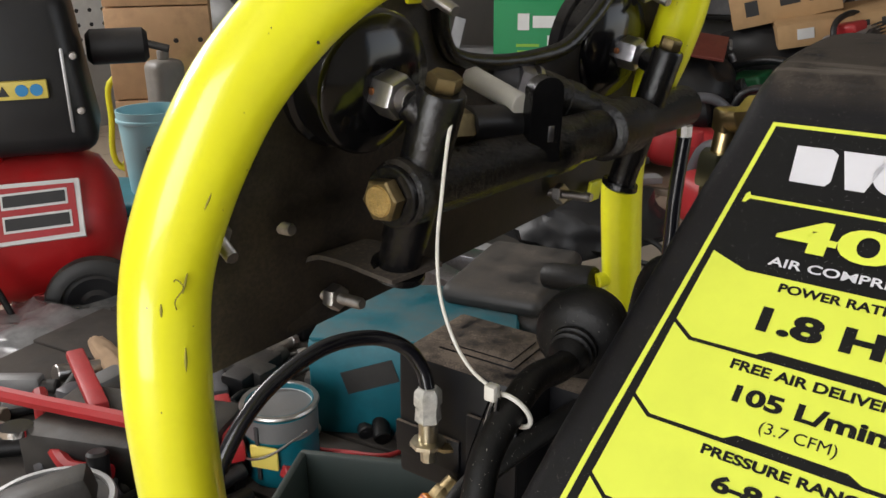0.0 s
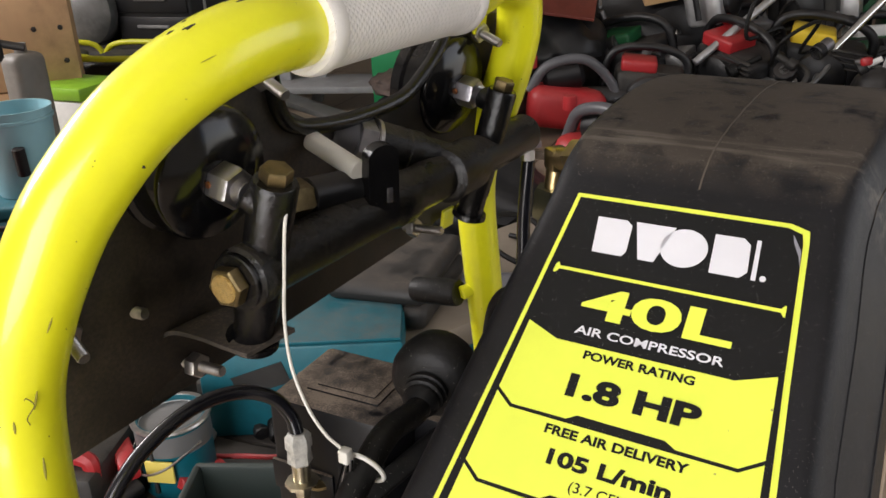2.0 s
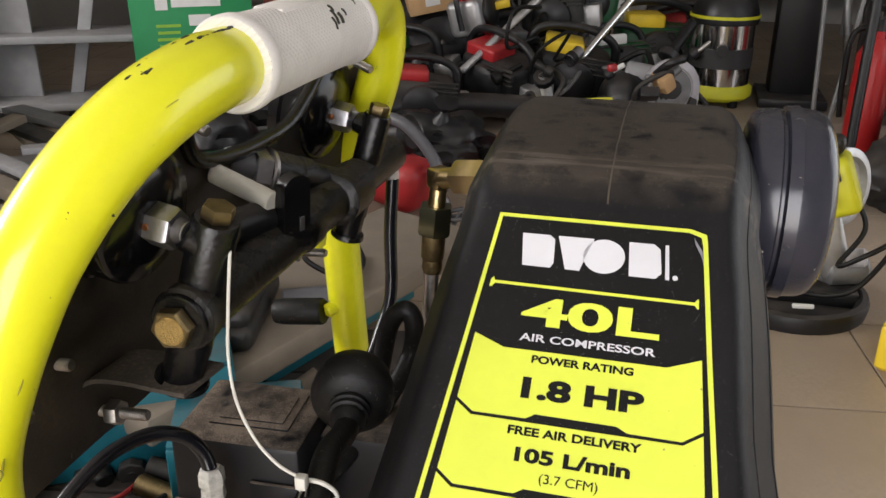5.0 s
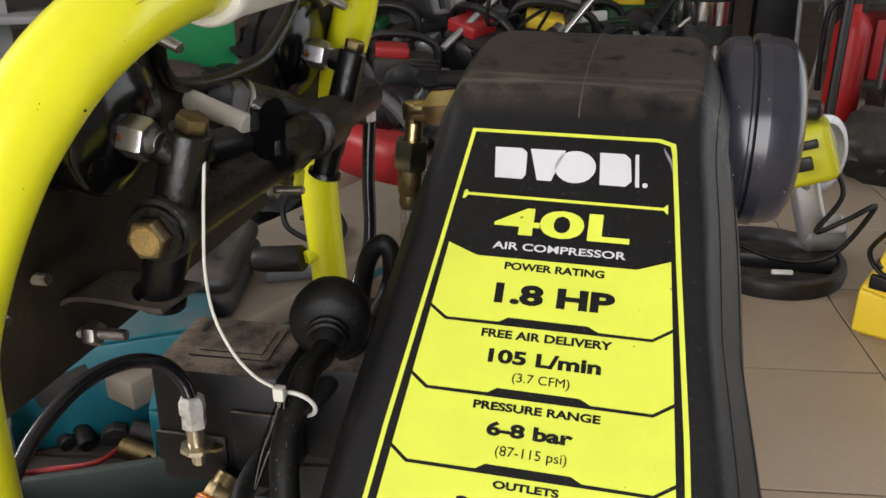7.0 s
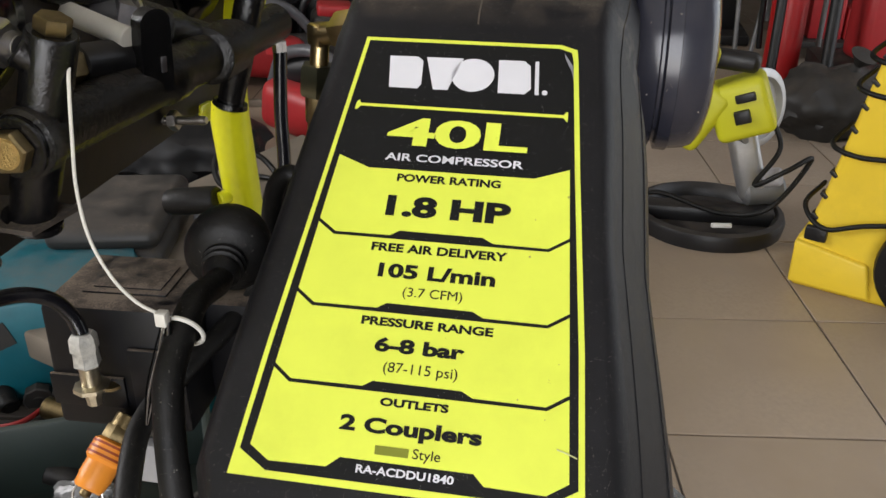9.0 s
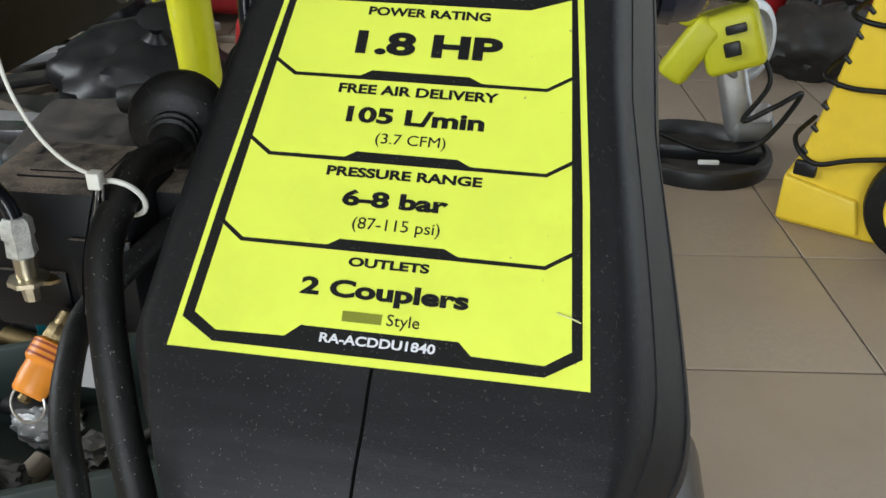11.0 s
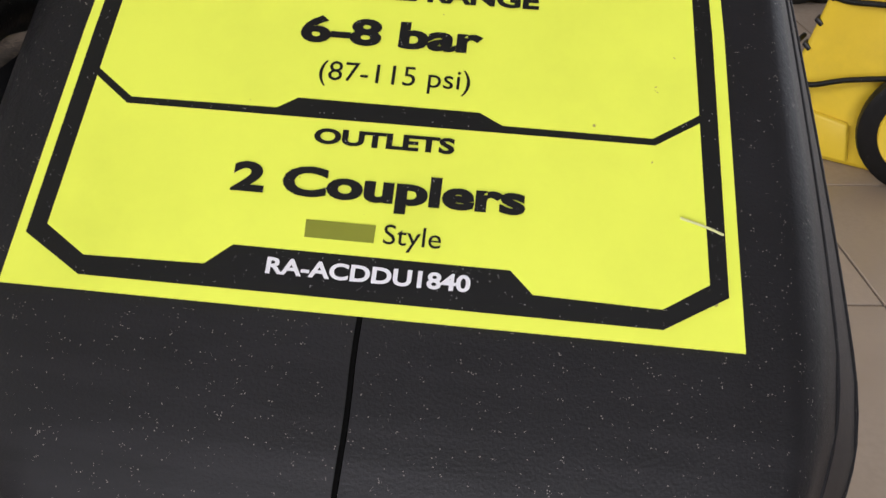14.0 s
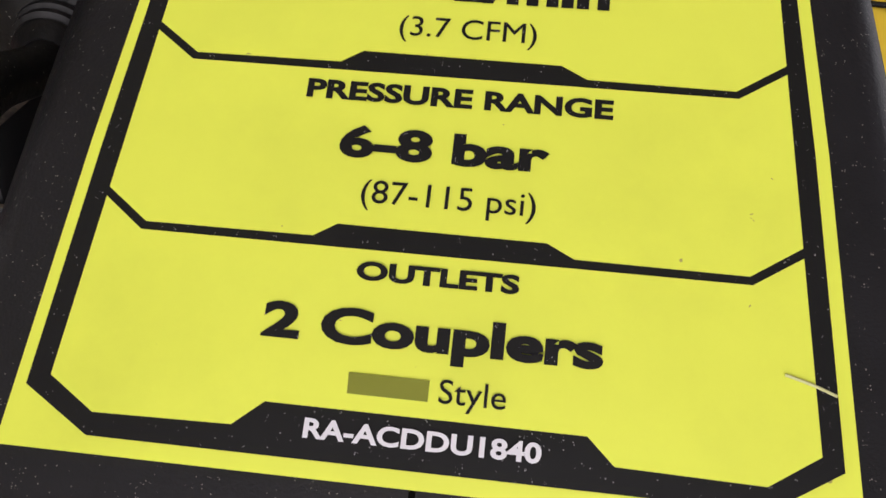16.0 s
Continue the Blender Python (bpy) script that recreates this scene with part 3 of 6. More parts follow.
def edge_l(s):
    return -59.7 - (s - 76.8) * 0.0786


def edge_r(s):
    return 60.7 + (s - 76.8) * 0.083


DIV = [121.8, 160.6, 199.4]
tops = [[(edge_l(76.8), 76.8), (-42.6, 83.4), (43.4, 83.2), (edge_r(76.8), 76.8)]]
bots = []
for sd in DIV:
    xn = 53.2 + (sd - 121.8) * 0.083
    bots.append([(edge_l(sd - 7.4), sd - 7.4), (-xn, sd - 0.8), (-25, sd - 1.0), (-20.4, sd - 3.9), (21.5, sd - 3.7), (27, sd - 0.9), (xn + 0.8, sd - 0.7), (edge_r(sd - 7.2), sd - 7.2)])
    tops.append([(edge_l(sd - 5.4), sd - 5.4), (-xn - 0.6, sd + 1.0), (xn + 1.3, sd + 1.0), (edge_r(sd - 5.2), sd - 5.2)])
bots.append([(-71.8, 231.2), (-62.0, 237.4), (-34.8, 236.8), (-29.1, 231.9), (31.7, 231.9), (36.9, 236.8), (64.0, 237.3), (73.5, 231.1)])
for a, b in zip(tops, bots):
    part("label_field", plate(mm(a + list(reversed(b))), up(0.0013), 0.0003), M_LABEL_Y, sheet)
part("label_rule", plate(mm([(-56.5, 43.7), (-55.2, 42.2), (-54.2, 44.2), (54.8, 44.6), (56.2, 42.7), (57.0, 42.7), (57.2, 48.4), (56.3, 48.2), (54.9, 46.3), (-54.0, 45.9), (-55.6, 48.2), (-57.0, 48.2)]), up(0.0013), 0.0003), M_LABEL_Y, sheet, "thin yellow rule")


def letter(words, x0, x1, base, top, m=M_LABEL_K, bold=0.0):
    return words_on(words, up(0.0017), x0 / 1000, x1 / 1000, -base / 1000, -top / 1000, m, sheet, bold)


# the maker's mark, as plain white shapes
for poly in ([(-43.2, 12.6), (-27.5, 12.4), (-24.2, 15), (-23.2, 30), (-25, 33), (-40.6, 33)],
             [(-22.6, 12.4), (-2.2, 12.2), (-8.4, 33), (-16.4, 33)],
             [(17.2, 12), (31, 11.9), (34.6, 15), (36.2, 29.5), (33, 33), (18.8, 33)],
             [(36.9, 11.8), (38.9, 11.8), (40.6, 33), (38.4, 33)]):
    part("maker_mark", plate(mm(poly), up(0.0013), 0.0003), M_LABEL_W, sheet)
ring = [(4.2 + 11.6 * math.cos(k * math.pi / 16), 22.6 + 10.6 * math.sin(k * math.pi / 16)) for k in range(32)]
part("maker_mark", plate(mm(ring), up(0.0013), 0.0003), M_LABEL_W, sheet)
dot = [(43.6 + 1.5 * math.cos(k * math.pi / 6), 31.4 + 1.5 * math.sin(k * math.pi / 6)) for k in range(12)]
part("maker_mark", plate(mm(dot), up(0.0013), 0.0003), M_LABEL_W, sheet)
letter("40L", -36.2, 38.2, 69.0, 52.2, M_LABEL_Y, 0.03)
letter("AIR COMPRESSOR", -35.0, 37.2, 78.4, 74.0, M_LABEL_W, 0.02)
letter("POWER RATING", -26.6, 27.0, 90.4, 86.0, bold=0.035)
letter("1.8 HP", -29.4, 33.9, 110.2, 98.6, bold=0.045)
letter("FREE AIR DELIVERY", -33.0, 34.8, 130.0, 125.4, bold=0.035)
letter("105 L/min", -27.4, 30.5, 143.6, 136.2, bold=0.04)
letter("(3.7 CFM)", -13.4, 15.8, 152.6, 148.0)
letter("PRESSURE RANGE", -31.0, 32.7, 168.6, 164.3, bold=0.038)
letter("6-8 bar", -22.4, 20.6, 181.3, 174.3, bold=0.042)
letter("(87-115 psi)", -16.4, 18.7, 190.7, 185.9)
letter("OUTLETS", -15.1, 16.9, 206.7, 202.9, bold=0.04)
letter("2 Couplers", -32.0, 33.7, 219.6, 212.5, bold=0.042)
part("word_mark", plate(mm([(-13.8, 224.8), (1.7, 224.8), (1.7, 228.8), (-13.6, 228.8)]), up(0.0017), 0.0002), mat("thin grey print", (0.2, 0.22, 0.015), 0.45), sheet, "thin grey print on the label")
letter("Style", 3.7, 16.3, 228.8, 224.4)
letter("RA-ACDDU1840", -20.8, 23.6, 237.8, 234.1, M_LABEL_W, 0.03)
part("label_nick", sweep([LM @ V(0.0668, -0.217, 0.0022), LM @ V(0.072, -0.2185, 0.0022), LM @ V(0.076, -0.220, 0.0022)], 0.0003, 6), mat("worn vinyl", (0.6, 0.62, 0.3), 0.5), sheet, "pale scratch")
part("label_crease", plate(mm([(52, 6), (57, 14), (58.2, 23), (56.5, 17), (53, 10)]), up(0.0017), 0.0005), mat("lifted clear film", (0.28, 0.28, 0.32), 0.3), sheet, "lifted corner of film")

# intake filter on the pump's side
part("air_filter", lathe((0.034, 0.632, 0.858), (1, 0, 0), [(0, 0.04), (0, 0.057), (0.003, 0.065), (0.008, 0.0690), (0.021, 0.0700), (0.0225, 0.0665), (0.0245, 0.0665), (0.026, 0.0720), (0.0345, 0.0725), (0.035, 0.0710),
                                                            (0.047, 0.0697), (0.053, 0.067), (0.058, 0.060), (0.061, 0.05), (0.062, 0.0)], 64), M_FILTER, comp, "dark blue-grey round intake filter", sharp=50)

# tank, feet and skirt below the hood
part("tank", lathe((-0.15, 0.30, 0.30), (0, 1, 0), [(0, 0), (0.01, 0.08), (0.05, 0.115), (0.40, 0.115), (0.44, 0.08), (0.45, 0)], 40), M_BLACK, comp)
part("tank", lathe((0.06, 0.30, 0.30), (0, 1, 0), [(0, 0), (0.01, 0.08), (0.05, 0.115), (0.40, 0.115), (0.44, 0.08), (0.45, 0)], 40), M_BLACK, comp)
part("deck", box((-0.05, 0.46, 0.455), (0.2, 0.4, 0.1), 0.008), M_BLACK, comp)
for fx in (-0.15, 0.06):
    for fy in (0.36, 0.66):
        part("foot", lathe((fx, fy, 0), (0, 0, 1), [(0, 0.02), (0.02, 0.024), (0.2, 0.018)], 16), M_RUBBER, comp)

# handle loop
LOOP = [(-0.4031, 0.2739, 0.3734), (-0.3567, 0.2479, 0.5377), (-0.3208, 0.2282, 0.682), (-0.3115, 0.2211, 0.7431), (-0.3083, 0.2195, 0.7884), (-0.3105, 0.2267, 0.8361), (-0.3, 0.2356, 0.8781), (-0.2877, 0.2511, 0.9167), (-0.2791, 0.2683, 0.9411), (-0.2686, 0.2917, 0.9644), (-0.2585, 0.3204, 0.9813), (-0.2530, 0.3557, 0.9895), (-0.2540, 0.3952, 0.9893), (-0.2525, 0.4868, 0.9885), (-0.2506, 0.57, 0.9868), (-0.2578, 0.63, 0.9926), (-0.2605, 0.6671, 0.9763), (-0.2650, 0.6775, 0.9426), (-0.2780, 0.6800, 0.9000), (-0.3030, 0.6890, 0.8450), (-0.3195, 0.6975, 0.7950), (-0.3262, 0.7190, 0.7000), (-0.3307, 0.7420, 0.6000), (-0.3400, 0.7850, 0.4100), (-0.3460, 0.8120, 0.2850)]
TUBE_R = 0.0208
handle = part("handle_frame", sweep(LOOP, TUBE_R, 32, 6, radius=lambda q: 1.0 - 0.11 * max(0.0, min(1.0, (q - 0.5) / 0.18))), M_TUBE, comp, "gloss yellow-green bent steel tube", sharp=60)
GA, GB = V(-0.2540, 0.392, 0.9893), V(-0.2510, 0.556, 0.9872)
gd = (GB - GA).normalized()
gl = (GB - GA).length
grip = part("grip", lathe(GA, gd, [(0, 0.0200), (0.0, 0.0252), (0.003, 0.0262), (0.012, 0.0262), (0.014, 0.0258), (0.03, 0.0254), (gl / 2, 0.0250), (gl - 0.026, 0.0254), (gl - 0.012, 0.0258), (gl - 0.010, 0.0262), (gl - 0.002, 0.0262), (gl, 0.0252), (gl, 0.0190)], 48),
            M_GRIP, comp, "soiled white rubber hand grip", sharp=35)
for d0 in (0.0005, gl - 0.0125):
    part("grip_collar", lathe(GA + gd * d0, gd, [(0, 0.0205), (0, 0.0256), (0.002, 0.0268), (0.0085, 0.0270), (0.0105, 0.0262), (0.0105, 0.0240)], 48, caps=False), M_COLLAR, grip, "smooth soiled white collar")
gf = frame_of(gd)
gz = gf.inverted() @ V(0, 0, 1)
top_a = math.atan2(gz.y, gz.x)
for f, ang, ln, w in ((0.60, 0.95, 0.010, 0.0009), (0.64, 1.02, 0.007, 0.0012), (0.57, 1.1, 0.008, 0.0007), (0.70, 0.9, 0.005, 0.0008), (0.62, 0.7, 0.005, 0.0009), (0.3, -0.35, 0.006, 0.0006), (0.85, 0.7, 0.005, 0.0006)):
    nrm = gf @ V(math.cos(top_a + ang), math.sin(top_a + ang), 0)
    p = GA + gd * gl * f + nrm * 0.0252
    side = gd.cross(nrm)
    part("smudge", sweep([p - side * ln / 2, p + gd * 0.001 + nrm * 0.0003, p + side * ln / 2], w, 6, 3), M_SCUFF, grip)
part("grip_pad", box(GA + gd * (gl / 2) + V(0.001, 0, 0.0237), (0.02, gl * 0.42, 0.004), 0.0018, rot=frame_of(V(0.05, 0, 1), gd)), M_COLLAR, grip)


def on_tube(i, f, ang, lift=0.0):
    """A place on the handle's surface: along piece i, at an angle from the way to +x."""
    a, b = Vector(LOOP[i]), Vector(LOOP[i + 1])
    t = (b - a).normalized()
    x = (V(1, 0, 0) - t * t.x).normalized()
    y = t.cross(x)
    return a.lerp(b, f) + (x * math.cos(ang) + y * math.sin(ang)) * (TUBE_R + lift), t


for i, f, ang, ln, w in ((9, 0.98, -1.61, 0.005, 0.0011), (10, 0.12, -1.66, 0.006, 0.0014), (10, 0.31, -1.70, 0.007, 0.0015), (10, 0.5, -1.69, 0.005, 0.0009), (10, 0.66, -1.71, 0.006, 0.0012), (10, 0.82, -1.68, 0.008, 0.0015), (11, 0.04, -1.74, 0.010, 0.0013), (11, 0.34, -1.8, 0.012, 0.0010), (10, 0.2, -0.42, 0.030, 0.00035), (10, 0.75, 0.1, 0.016, 0.0003), (9, 0.5, -0.16, 0.003, 0.0008), (4, 0.9, -0.7, 0.006, 0.0007), (2, 0.06, -1.0, 0.02, 0.0005), (6, 0.2, -0.25, 0.008, 0.0006), (5, 0.3, -0.3, 0.01, 0.0006), (4, 0.4, -0.2, 0.012, 0.0008), (8, 0.5, 0.2, 0.0014, 0.0011), (10, 0.1, -0.2, 0.004, 0.0005), (1, 0.8, -0.6, 0.03, 0.001)):
    p, t = on_tube(i, f, ang, -0.35 * w)
    part("scuff", sweep([p - t * ln / 2, p, p + t * ln / 2], w, 6, 3, radius=lambda q: 0.3 + 0.7 * math.sin(math.pi * min(max(q, 0.05), 0.95))), M_SCUFF if i in (9, 10, 11) and ang < -1.5 or ln < 0.0035 else M_FAINT, handle)
pc, pt = on_tube(5, 0.0, -0.35, -0.0001)
part("pen_mark", sweep([pc, pc + V(0.003, -0.002, 0.006), pc + V(0.006, 0.001, 0.012), pc + V(0.002, 0.0, 0.015), pc + V(-0.001, 0, 0.010)], 0.0003, 6, 4), mat("pencil line", (0.16, 0.15, 0.02), 0.6), handle)
random.seed(71)
for k in range(46):
    i, f = 10 + (k // 23), (k % 23) / 23.0
    p, t = on_tube(i, f, -1.34 - 0.05 * (k / 46) + random.uniform(-0.04, 0.04), -0.0003)
    ln = random.uniform(0.002, 0.006)
    part("scuff", sweep([p - t * ln / 2, p + V(0, 0, 0.0001), p + t * ln / 2], random.uniform(0.0005, 0.0011), 6, 2), M_SCUFF, handle)
for i, f0, ang in ((9, 0.6, -0.55), (10, 0.5, -0.62), (8, 0.2, -0.9)):
    pts = [on_tube(i, f0 + 0.12 * j, ang + random.uniform(-0.05, 0.05), -0.00025)[0] for j in range(4)]
    part("scratch", sweep(pts, 0.0005, 6, 3), M_FAINT, handle)
# stub with a rubber sleeve on the rear leg
SR = V(-0.343, 0.700, 0.6775)
part("stub", rod((-0.326, 0.722, 0.682), SR + V(0.002, 0, 0), 0.0072), M_TUBE, handle)
part("stub_sleeve", lathe(SR, (-0.054, 0.002, -0.008), [(0, 0.0085), (0, 0.0125), (0.002, 0.0138), (0.045, 0.0138), (0.049, 0.0133), (0.054, 0.0125), (0.054, 0.009), (0.03, 0.008)], 28), M_RUBBER, handle, "dusty black rubber sleeve")

# control panel behind the gauges
AX = V(0.982, -0.078, -0.157).normalized()
DN = V(-0.158, 0.0, -0.987).normalized()
PY = DN.cross(AX).normalized()
if PY.y < 0:
    PY = -PY


def on_panel(y, z, off=-0.015):
    return V(-0.341 + 0.16 * (z - 0.78) + 0.08 * (y - 0.354), y, z) + AX * (off + 0.015)


PANEL = [(0.255, 0.757), (0.35, 0.763), (0.434, 0.769), (0.60, 0.782), (0.70, 0.80), (0.715, 0.90), (0.70, 0.955), (0.61, 0.962), (0.60, 0.945), (0.58, 0.926), (0.555, 0.912), (0.515, 0.909), (0.475, 0.911), (0.442, 0.918), (0.43, 0.932), (0.424, 0.958), (0.36, 0.962), (0.285, 0.92), (0.255, 0.86)]
bm = bmesh.new()
lo = [bm.verts.new(on_panel(y, z, -0.017)) for y, z in PANEL]
hi = [bm.verts.new(on_panel(y, z, -0.015)) for y, z in PANEL]
bm.faces.new(lo)
bm.faces.new(hi)
for i in range(len(lo)):
    j = (i + 1) % len(lo)
    bm.faces.new((lo[i], lo[j], hi[j], hi[i]))
panel = part("control_panel", bm, M_PANEL, comp, "dusty black sheet steel panel")
part("panel_rim", sweep([on_panel(y, z, -0.012) for y, z in ((0.415, 0.975), (0.423, 0.95), (0.430, 0.93), (0.443, 0.918), (0.476, 0.911), (0.515, 0.909), (0.556, 0.9125), (0.580, 0.926), (0.598, 0.943), (0.607, 0.962), (0.612, 0.975))], 0.0055, 12), M_BLACK, panel, "gloss black rolled edge")
SX = V(0.985, -0.02, 0.07).normalized()
SD = V(0.90, -0.25, -0.30).normalized()
for y, z, ln, nut in ((0.352, 0.782, 0.036, 0.012), (0.272, 0.850, 0.034, 0.010), (0.318, 0.835, 0.012, 0), (0.412, 0.959, 0.036, 0.008), (0.648, 0.949, 0.034, 0.008), (0.577, 0.797, 0.04, 0.010)):
    b = on_panel(y, z, -0.018)
    way = SD if z > 0.84 else SX
    part("stud", thread(b, b + way * ln, 0.0037, 0.0015), M_STEEL, panel)
    if nut:
        part("nut", hexnut(b + way * 0.009, b + way * (0.009 + nut * 0.7), 0.0082), M_STEEL, panel)
for y, z in ((0.400, 0.962), (0.645, 0.955), (0.266, 0.862), (0.63, 0.79)):
    b = on_panel(y, z, -0.008)
    part("mounting_tab", box(b, (0.016, 0.018, 0.004), 0.0015, rot=frame_of(AX)), M_TUBE, handle)


def gauge(centre, r):
    """A pressure gauge seen from behind."""
    g = part("pressure_gauge", lathe(centre, -AX, [(-0.004, 0.0), (-0.004, r * 0.62), (-0.001, r * 0.72), (0.001, r * 0.93), (0.005, r), (0.024, r), (0.026, r * 1.07), (0.034, r * 1.07), (0.036, r * 0.98), (0.036, 0)], 48), M_GAUGE, comp, "gloss black pressure gauge seen from behind", sharp=50)
    part("rivet", lathe(centre + AX * 0.0055 - PY * 0.0105, -PY, [(0, 0.0024), (0.0012, 0.0018), (0.0014, 0)], 12), M_COPPER, g)
    return g


GA_C = V(-0.298, 0.352, 0.9140)
GB_C = V(-0.3015, 0.6245, 0.9060)
g1 = gauge(GA_C + V(0.010, 0, 0), 0.0385)
g2 = gauge(GB_C + V(0.009, -0.002, 0), 0.0405)
for g, c in ((g1, GA_C), (g2, GB_C)):
    part("gauge_nut", hexnut(c + AX * 0.011, c + AX * 0.028, 0.0122), M_ALU, g, "bare aluminium hexagon")
    part("gauge_thread", thread(c + AX * 0.026, c + AX * 0.034, 0.0075), M_ALU, g)

# manifold
mani = part("manifold", lathe((-0.2675, 0.338, 0.8615), V(0.004, 0.348, -0.006), [(0, 0.0), (0, 0.0165), (0.002, 0.0185), (0.012, 0.0185), (0.016, 0.0165), (0.14, 0.0165), (0.143, 0.0185), (0.16, 0.0185), (0.165, 0.0165), (0.24, 0.0165), (0.243, 0.0178), (0.262, 0.0178), (0.266, 0.0165), (0.346, 0.0165), (0.349, 0.0145), (0.349, 0)], 32), M_MANI, comp, "dusty black enamelled pipe manifold")
hb = V(-0.2675, 0.338, 0.8615)
part("end_bolt_washer", rod(hb, hb + V(0, -0.004, 0.0), 0.0165, 0.0008), M_BLACK, mani)
eb = part("end_bolt", hexnut(hb + V(0, -0.004, 0), hb + V(0, -0.0125, 0), 0.0118, turn=0.1), M_BRASS_DARK, mani, "tarnished brass hexagon bolt")
part("bolt_face", lathe(hb + V(0, -0.0124, 0), (0, -1, 0), [(0, 0.0085), (0.0012, 0.0078), (0.0014, 0.006), (0.001, 0.0)], 20), mat("rough cast brass", (0.6, 0.42, 0.16), 0.4, metal=1.0, var=0.3, scale=300, bump=0.9), eb)


def post(top, bottom, r, bolt_r):
    top, bottom = Vector(top), Vector(bottom)
    d = (bottom - top)
    n = d.length
    p = part("valve_post", lathe(top, d, [(0, 0), (0, r * 0.9), (0.002, r), (n * 0.8, r), (n * 0.82, r * 0.93), (n - 0.001, r * 0.93), (n, r * 0.8), (n, 0)], 28), M_BLACK, comp, "gloss black enamelled round post")
    u = d.normalized()
    part("post_bolt", hexnut(top, top - u * 0.008, bolt_r), M_BRASS_DARK, p, "tarnished brass bolt")
    part("post_foot", lathe(bottom - u * 0.004, u, [(0, r * 0.9), (0.0, r * 1.2), (0.004, r * 1.25), (0.006, r)], 24), M_BLACK, p)
    return p


pa = post((-0.2505, 0.357, 0.9155), (-0.2875, 0.360, 0.808), 0.0132, 0.0092)
pb = post((-0.2505, 0.6205, 0.908), (-0.2790, 0.612, 0.802), 0.0115, 0.0082)
part("side_boss", rod(GA_C + AX * 0.032, V(-0.2555, 0.356, 0.898), 0.0095), M_BLACK, pa)
part("side_boss", rod(GB_C + AX * 0.032, V(-0.2545, 0.6195, 0.895), 0.0088), M_BLACK, pb)
# lug, white spacer tube, regulator and brass fitting on the manifold
lug = [(0.0108 * math.cos(a), 0.038 + 0.0085 * math.sin(a)) for a in [k * math.pi / 10 for k in range(11)]] + [(-0.0115, -0.006), (0.0115, -0.006)]
LN = V(0.90, -0.42, -0.1).normalized()
LX = V(0.42, 0.90, 0.0).normalized()
LZ = LN.cross(LX).normalized()
LUGM = Matrix((LX, LZ if LZ.z > 0 else -LZ, LN)).transposed().to_4x4()
LUGM.translation = (-0.2590, 0.4580, 0.864)
lugp = part("lug", plate(lug, LUGM, 0.009), M_BLACK, mani, "black steel lug with a slot")
part("slot", box(LUGM @ V(0.004, 0.012, 0.0092), (0.004, 0.010, 0.001), 0.0004, rot=LUGM.to_3x3()), M_ALU, lugp)
part("spacer_tube", rod((-0.3080, 0.4570, 0.9045), (-0.2615, 0.4450, 0.8930), 0.0068, 0.0006), M_WHITEPL, comp, "white nylon spacer tube")
# regulator: hexagon collar, knurled ring and a tapered black body that runs into the manifold
rb, re_ = V(-0.312, 0.500, 0.895), V(-0.2685, 0.562, 0.864)
RX = (re_ - rb).normalized()
rl = (re_ - rb).length
rg = part("regulator", lathe(rb, RX, [(0.018, 0.0125), (0.019, 0.0165), (0.024, 0.0172), (0.040, 0.0172), (0.041, 0.0162), (0.044, 0.0162), (0.045, 0.0172), (0.056, 0.0170), (0.060, 0.0150), (rl, 0.0150)], 28), M_MANI, comp, "black regulator body with a grey hexagon collar")
part("regulator_nut", lathe(rb + RX * 0.004, RX, [(0, 0.0145), (0.0015, 0.0168), (0.0135, 0.0168), (0.015, 0.0150)], 6, turn=0.35), M_ALU, rg, "bare metal hexagon collar")
part("regulator_ring", lathe(rb + RX * 0.0185, RX, [(0, 0.0172), (0.0005, 0.0180), (0.003, 0.0180), (0.0035, 0.0168)], 32), M_STEEL, rg)
part("regulator_cap", lathe(rb, -RX, [(-0.005, 0.0135), (0.002, 0.0138), (0.010, 0.0132), (0.013, 0.0115), (0.014, 0.0)], 28), M_GREYPL, rg)
part("regulator_tee", lathe(V(-0.2625, 0.545, 0.858), V(0.003, 0.348, -0.006), [(0, 0.0165), (0.003, 0.0205), (0.040, 0.0205), (0.043, 0.0165)], 28), M_MANI, mani, "cast tee on the manifold")
part("brass_nut", hexnut((-0.283, 0.392, 0.886), (-0.279, 0.412, 0.884), 0.0125), M_BRASS_DARK, mani)
part("brass_tip", lathe((-0.283, 0.392, 0.888), (-0.2, -1, 0.3), [(0, 0.008), (0.004, 0.007), (0.012, 0.003), (0.016, 0)], 12), M_BRASS, mani)
part("brass_fitting_sleeve", rod((-0.279, 0.412, 0.884), (-0.270, 0.452, 0.880), 0.0115), M_BLACKPL, mani)
# bracket below the front post
bk = bmesh.new()
strip = [V(-0.3445, 0.325, 0.766), V(-0.3455, 0.328, 0.784), V(-0.343, 0.333, 0.802), V(-0.333, 0.338, 0.811), V(-0.313, 0.340, 0.812), V(-0.292, 0.341, 0.810), V(-0.275, 0.342, 0.8085)]
strip = curve_pts(strip, 5)
wv = V(0.006, 0.036, 0.001)
rows = []
for i, p in enumerate(strip):
    t = (strip[min(i + 1, len(strip) - 1)] - strip[max(i - 1, 0)]).normalized()
    nrm = t.cross(wv.normalized())
    rows.append([bk.verts.new(q) for q in (p, p + wv, p + wv + nrm * 0.003, p + nrm * 0.003)])
for a, b in zip(rows, rows[1:]):
    for k in range(4):
        bk.faces.new((a[k], a[(k + 1) % 4], b[(k + 1) % 4], b[k]))
bk.faces.new(rows[0])
bk.faces.new(rows[-1])
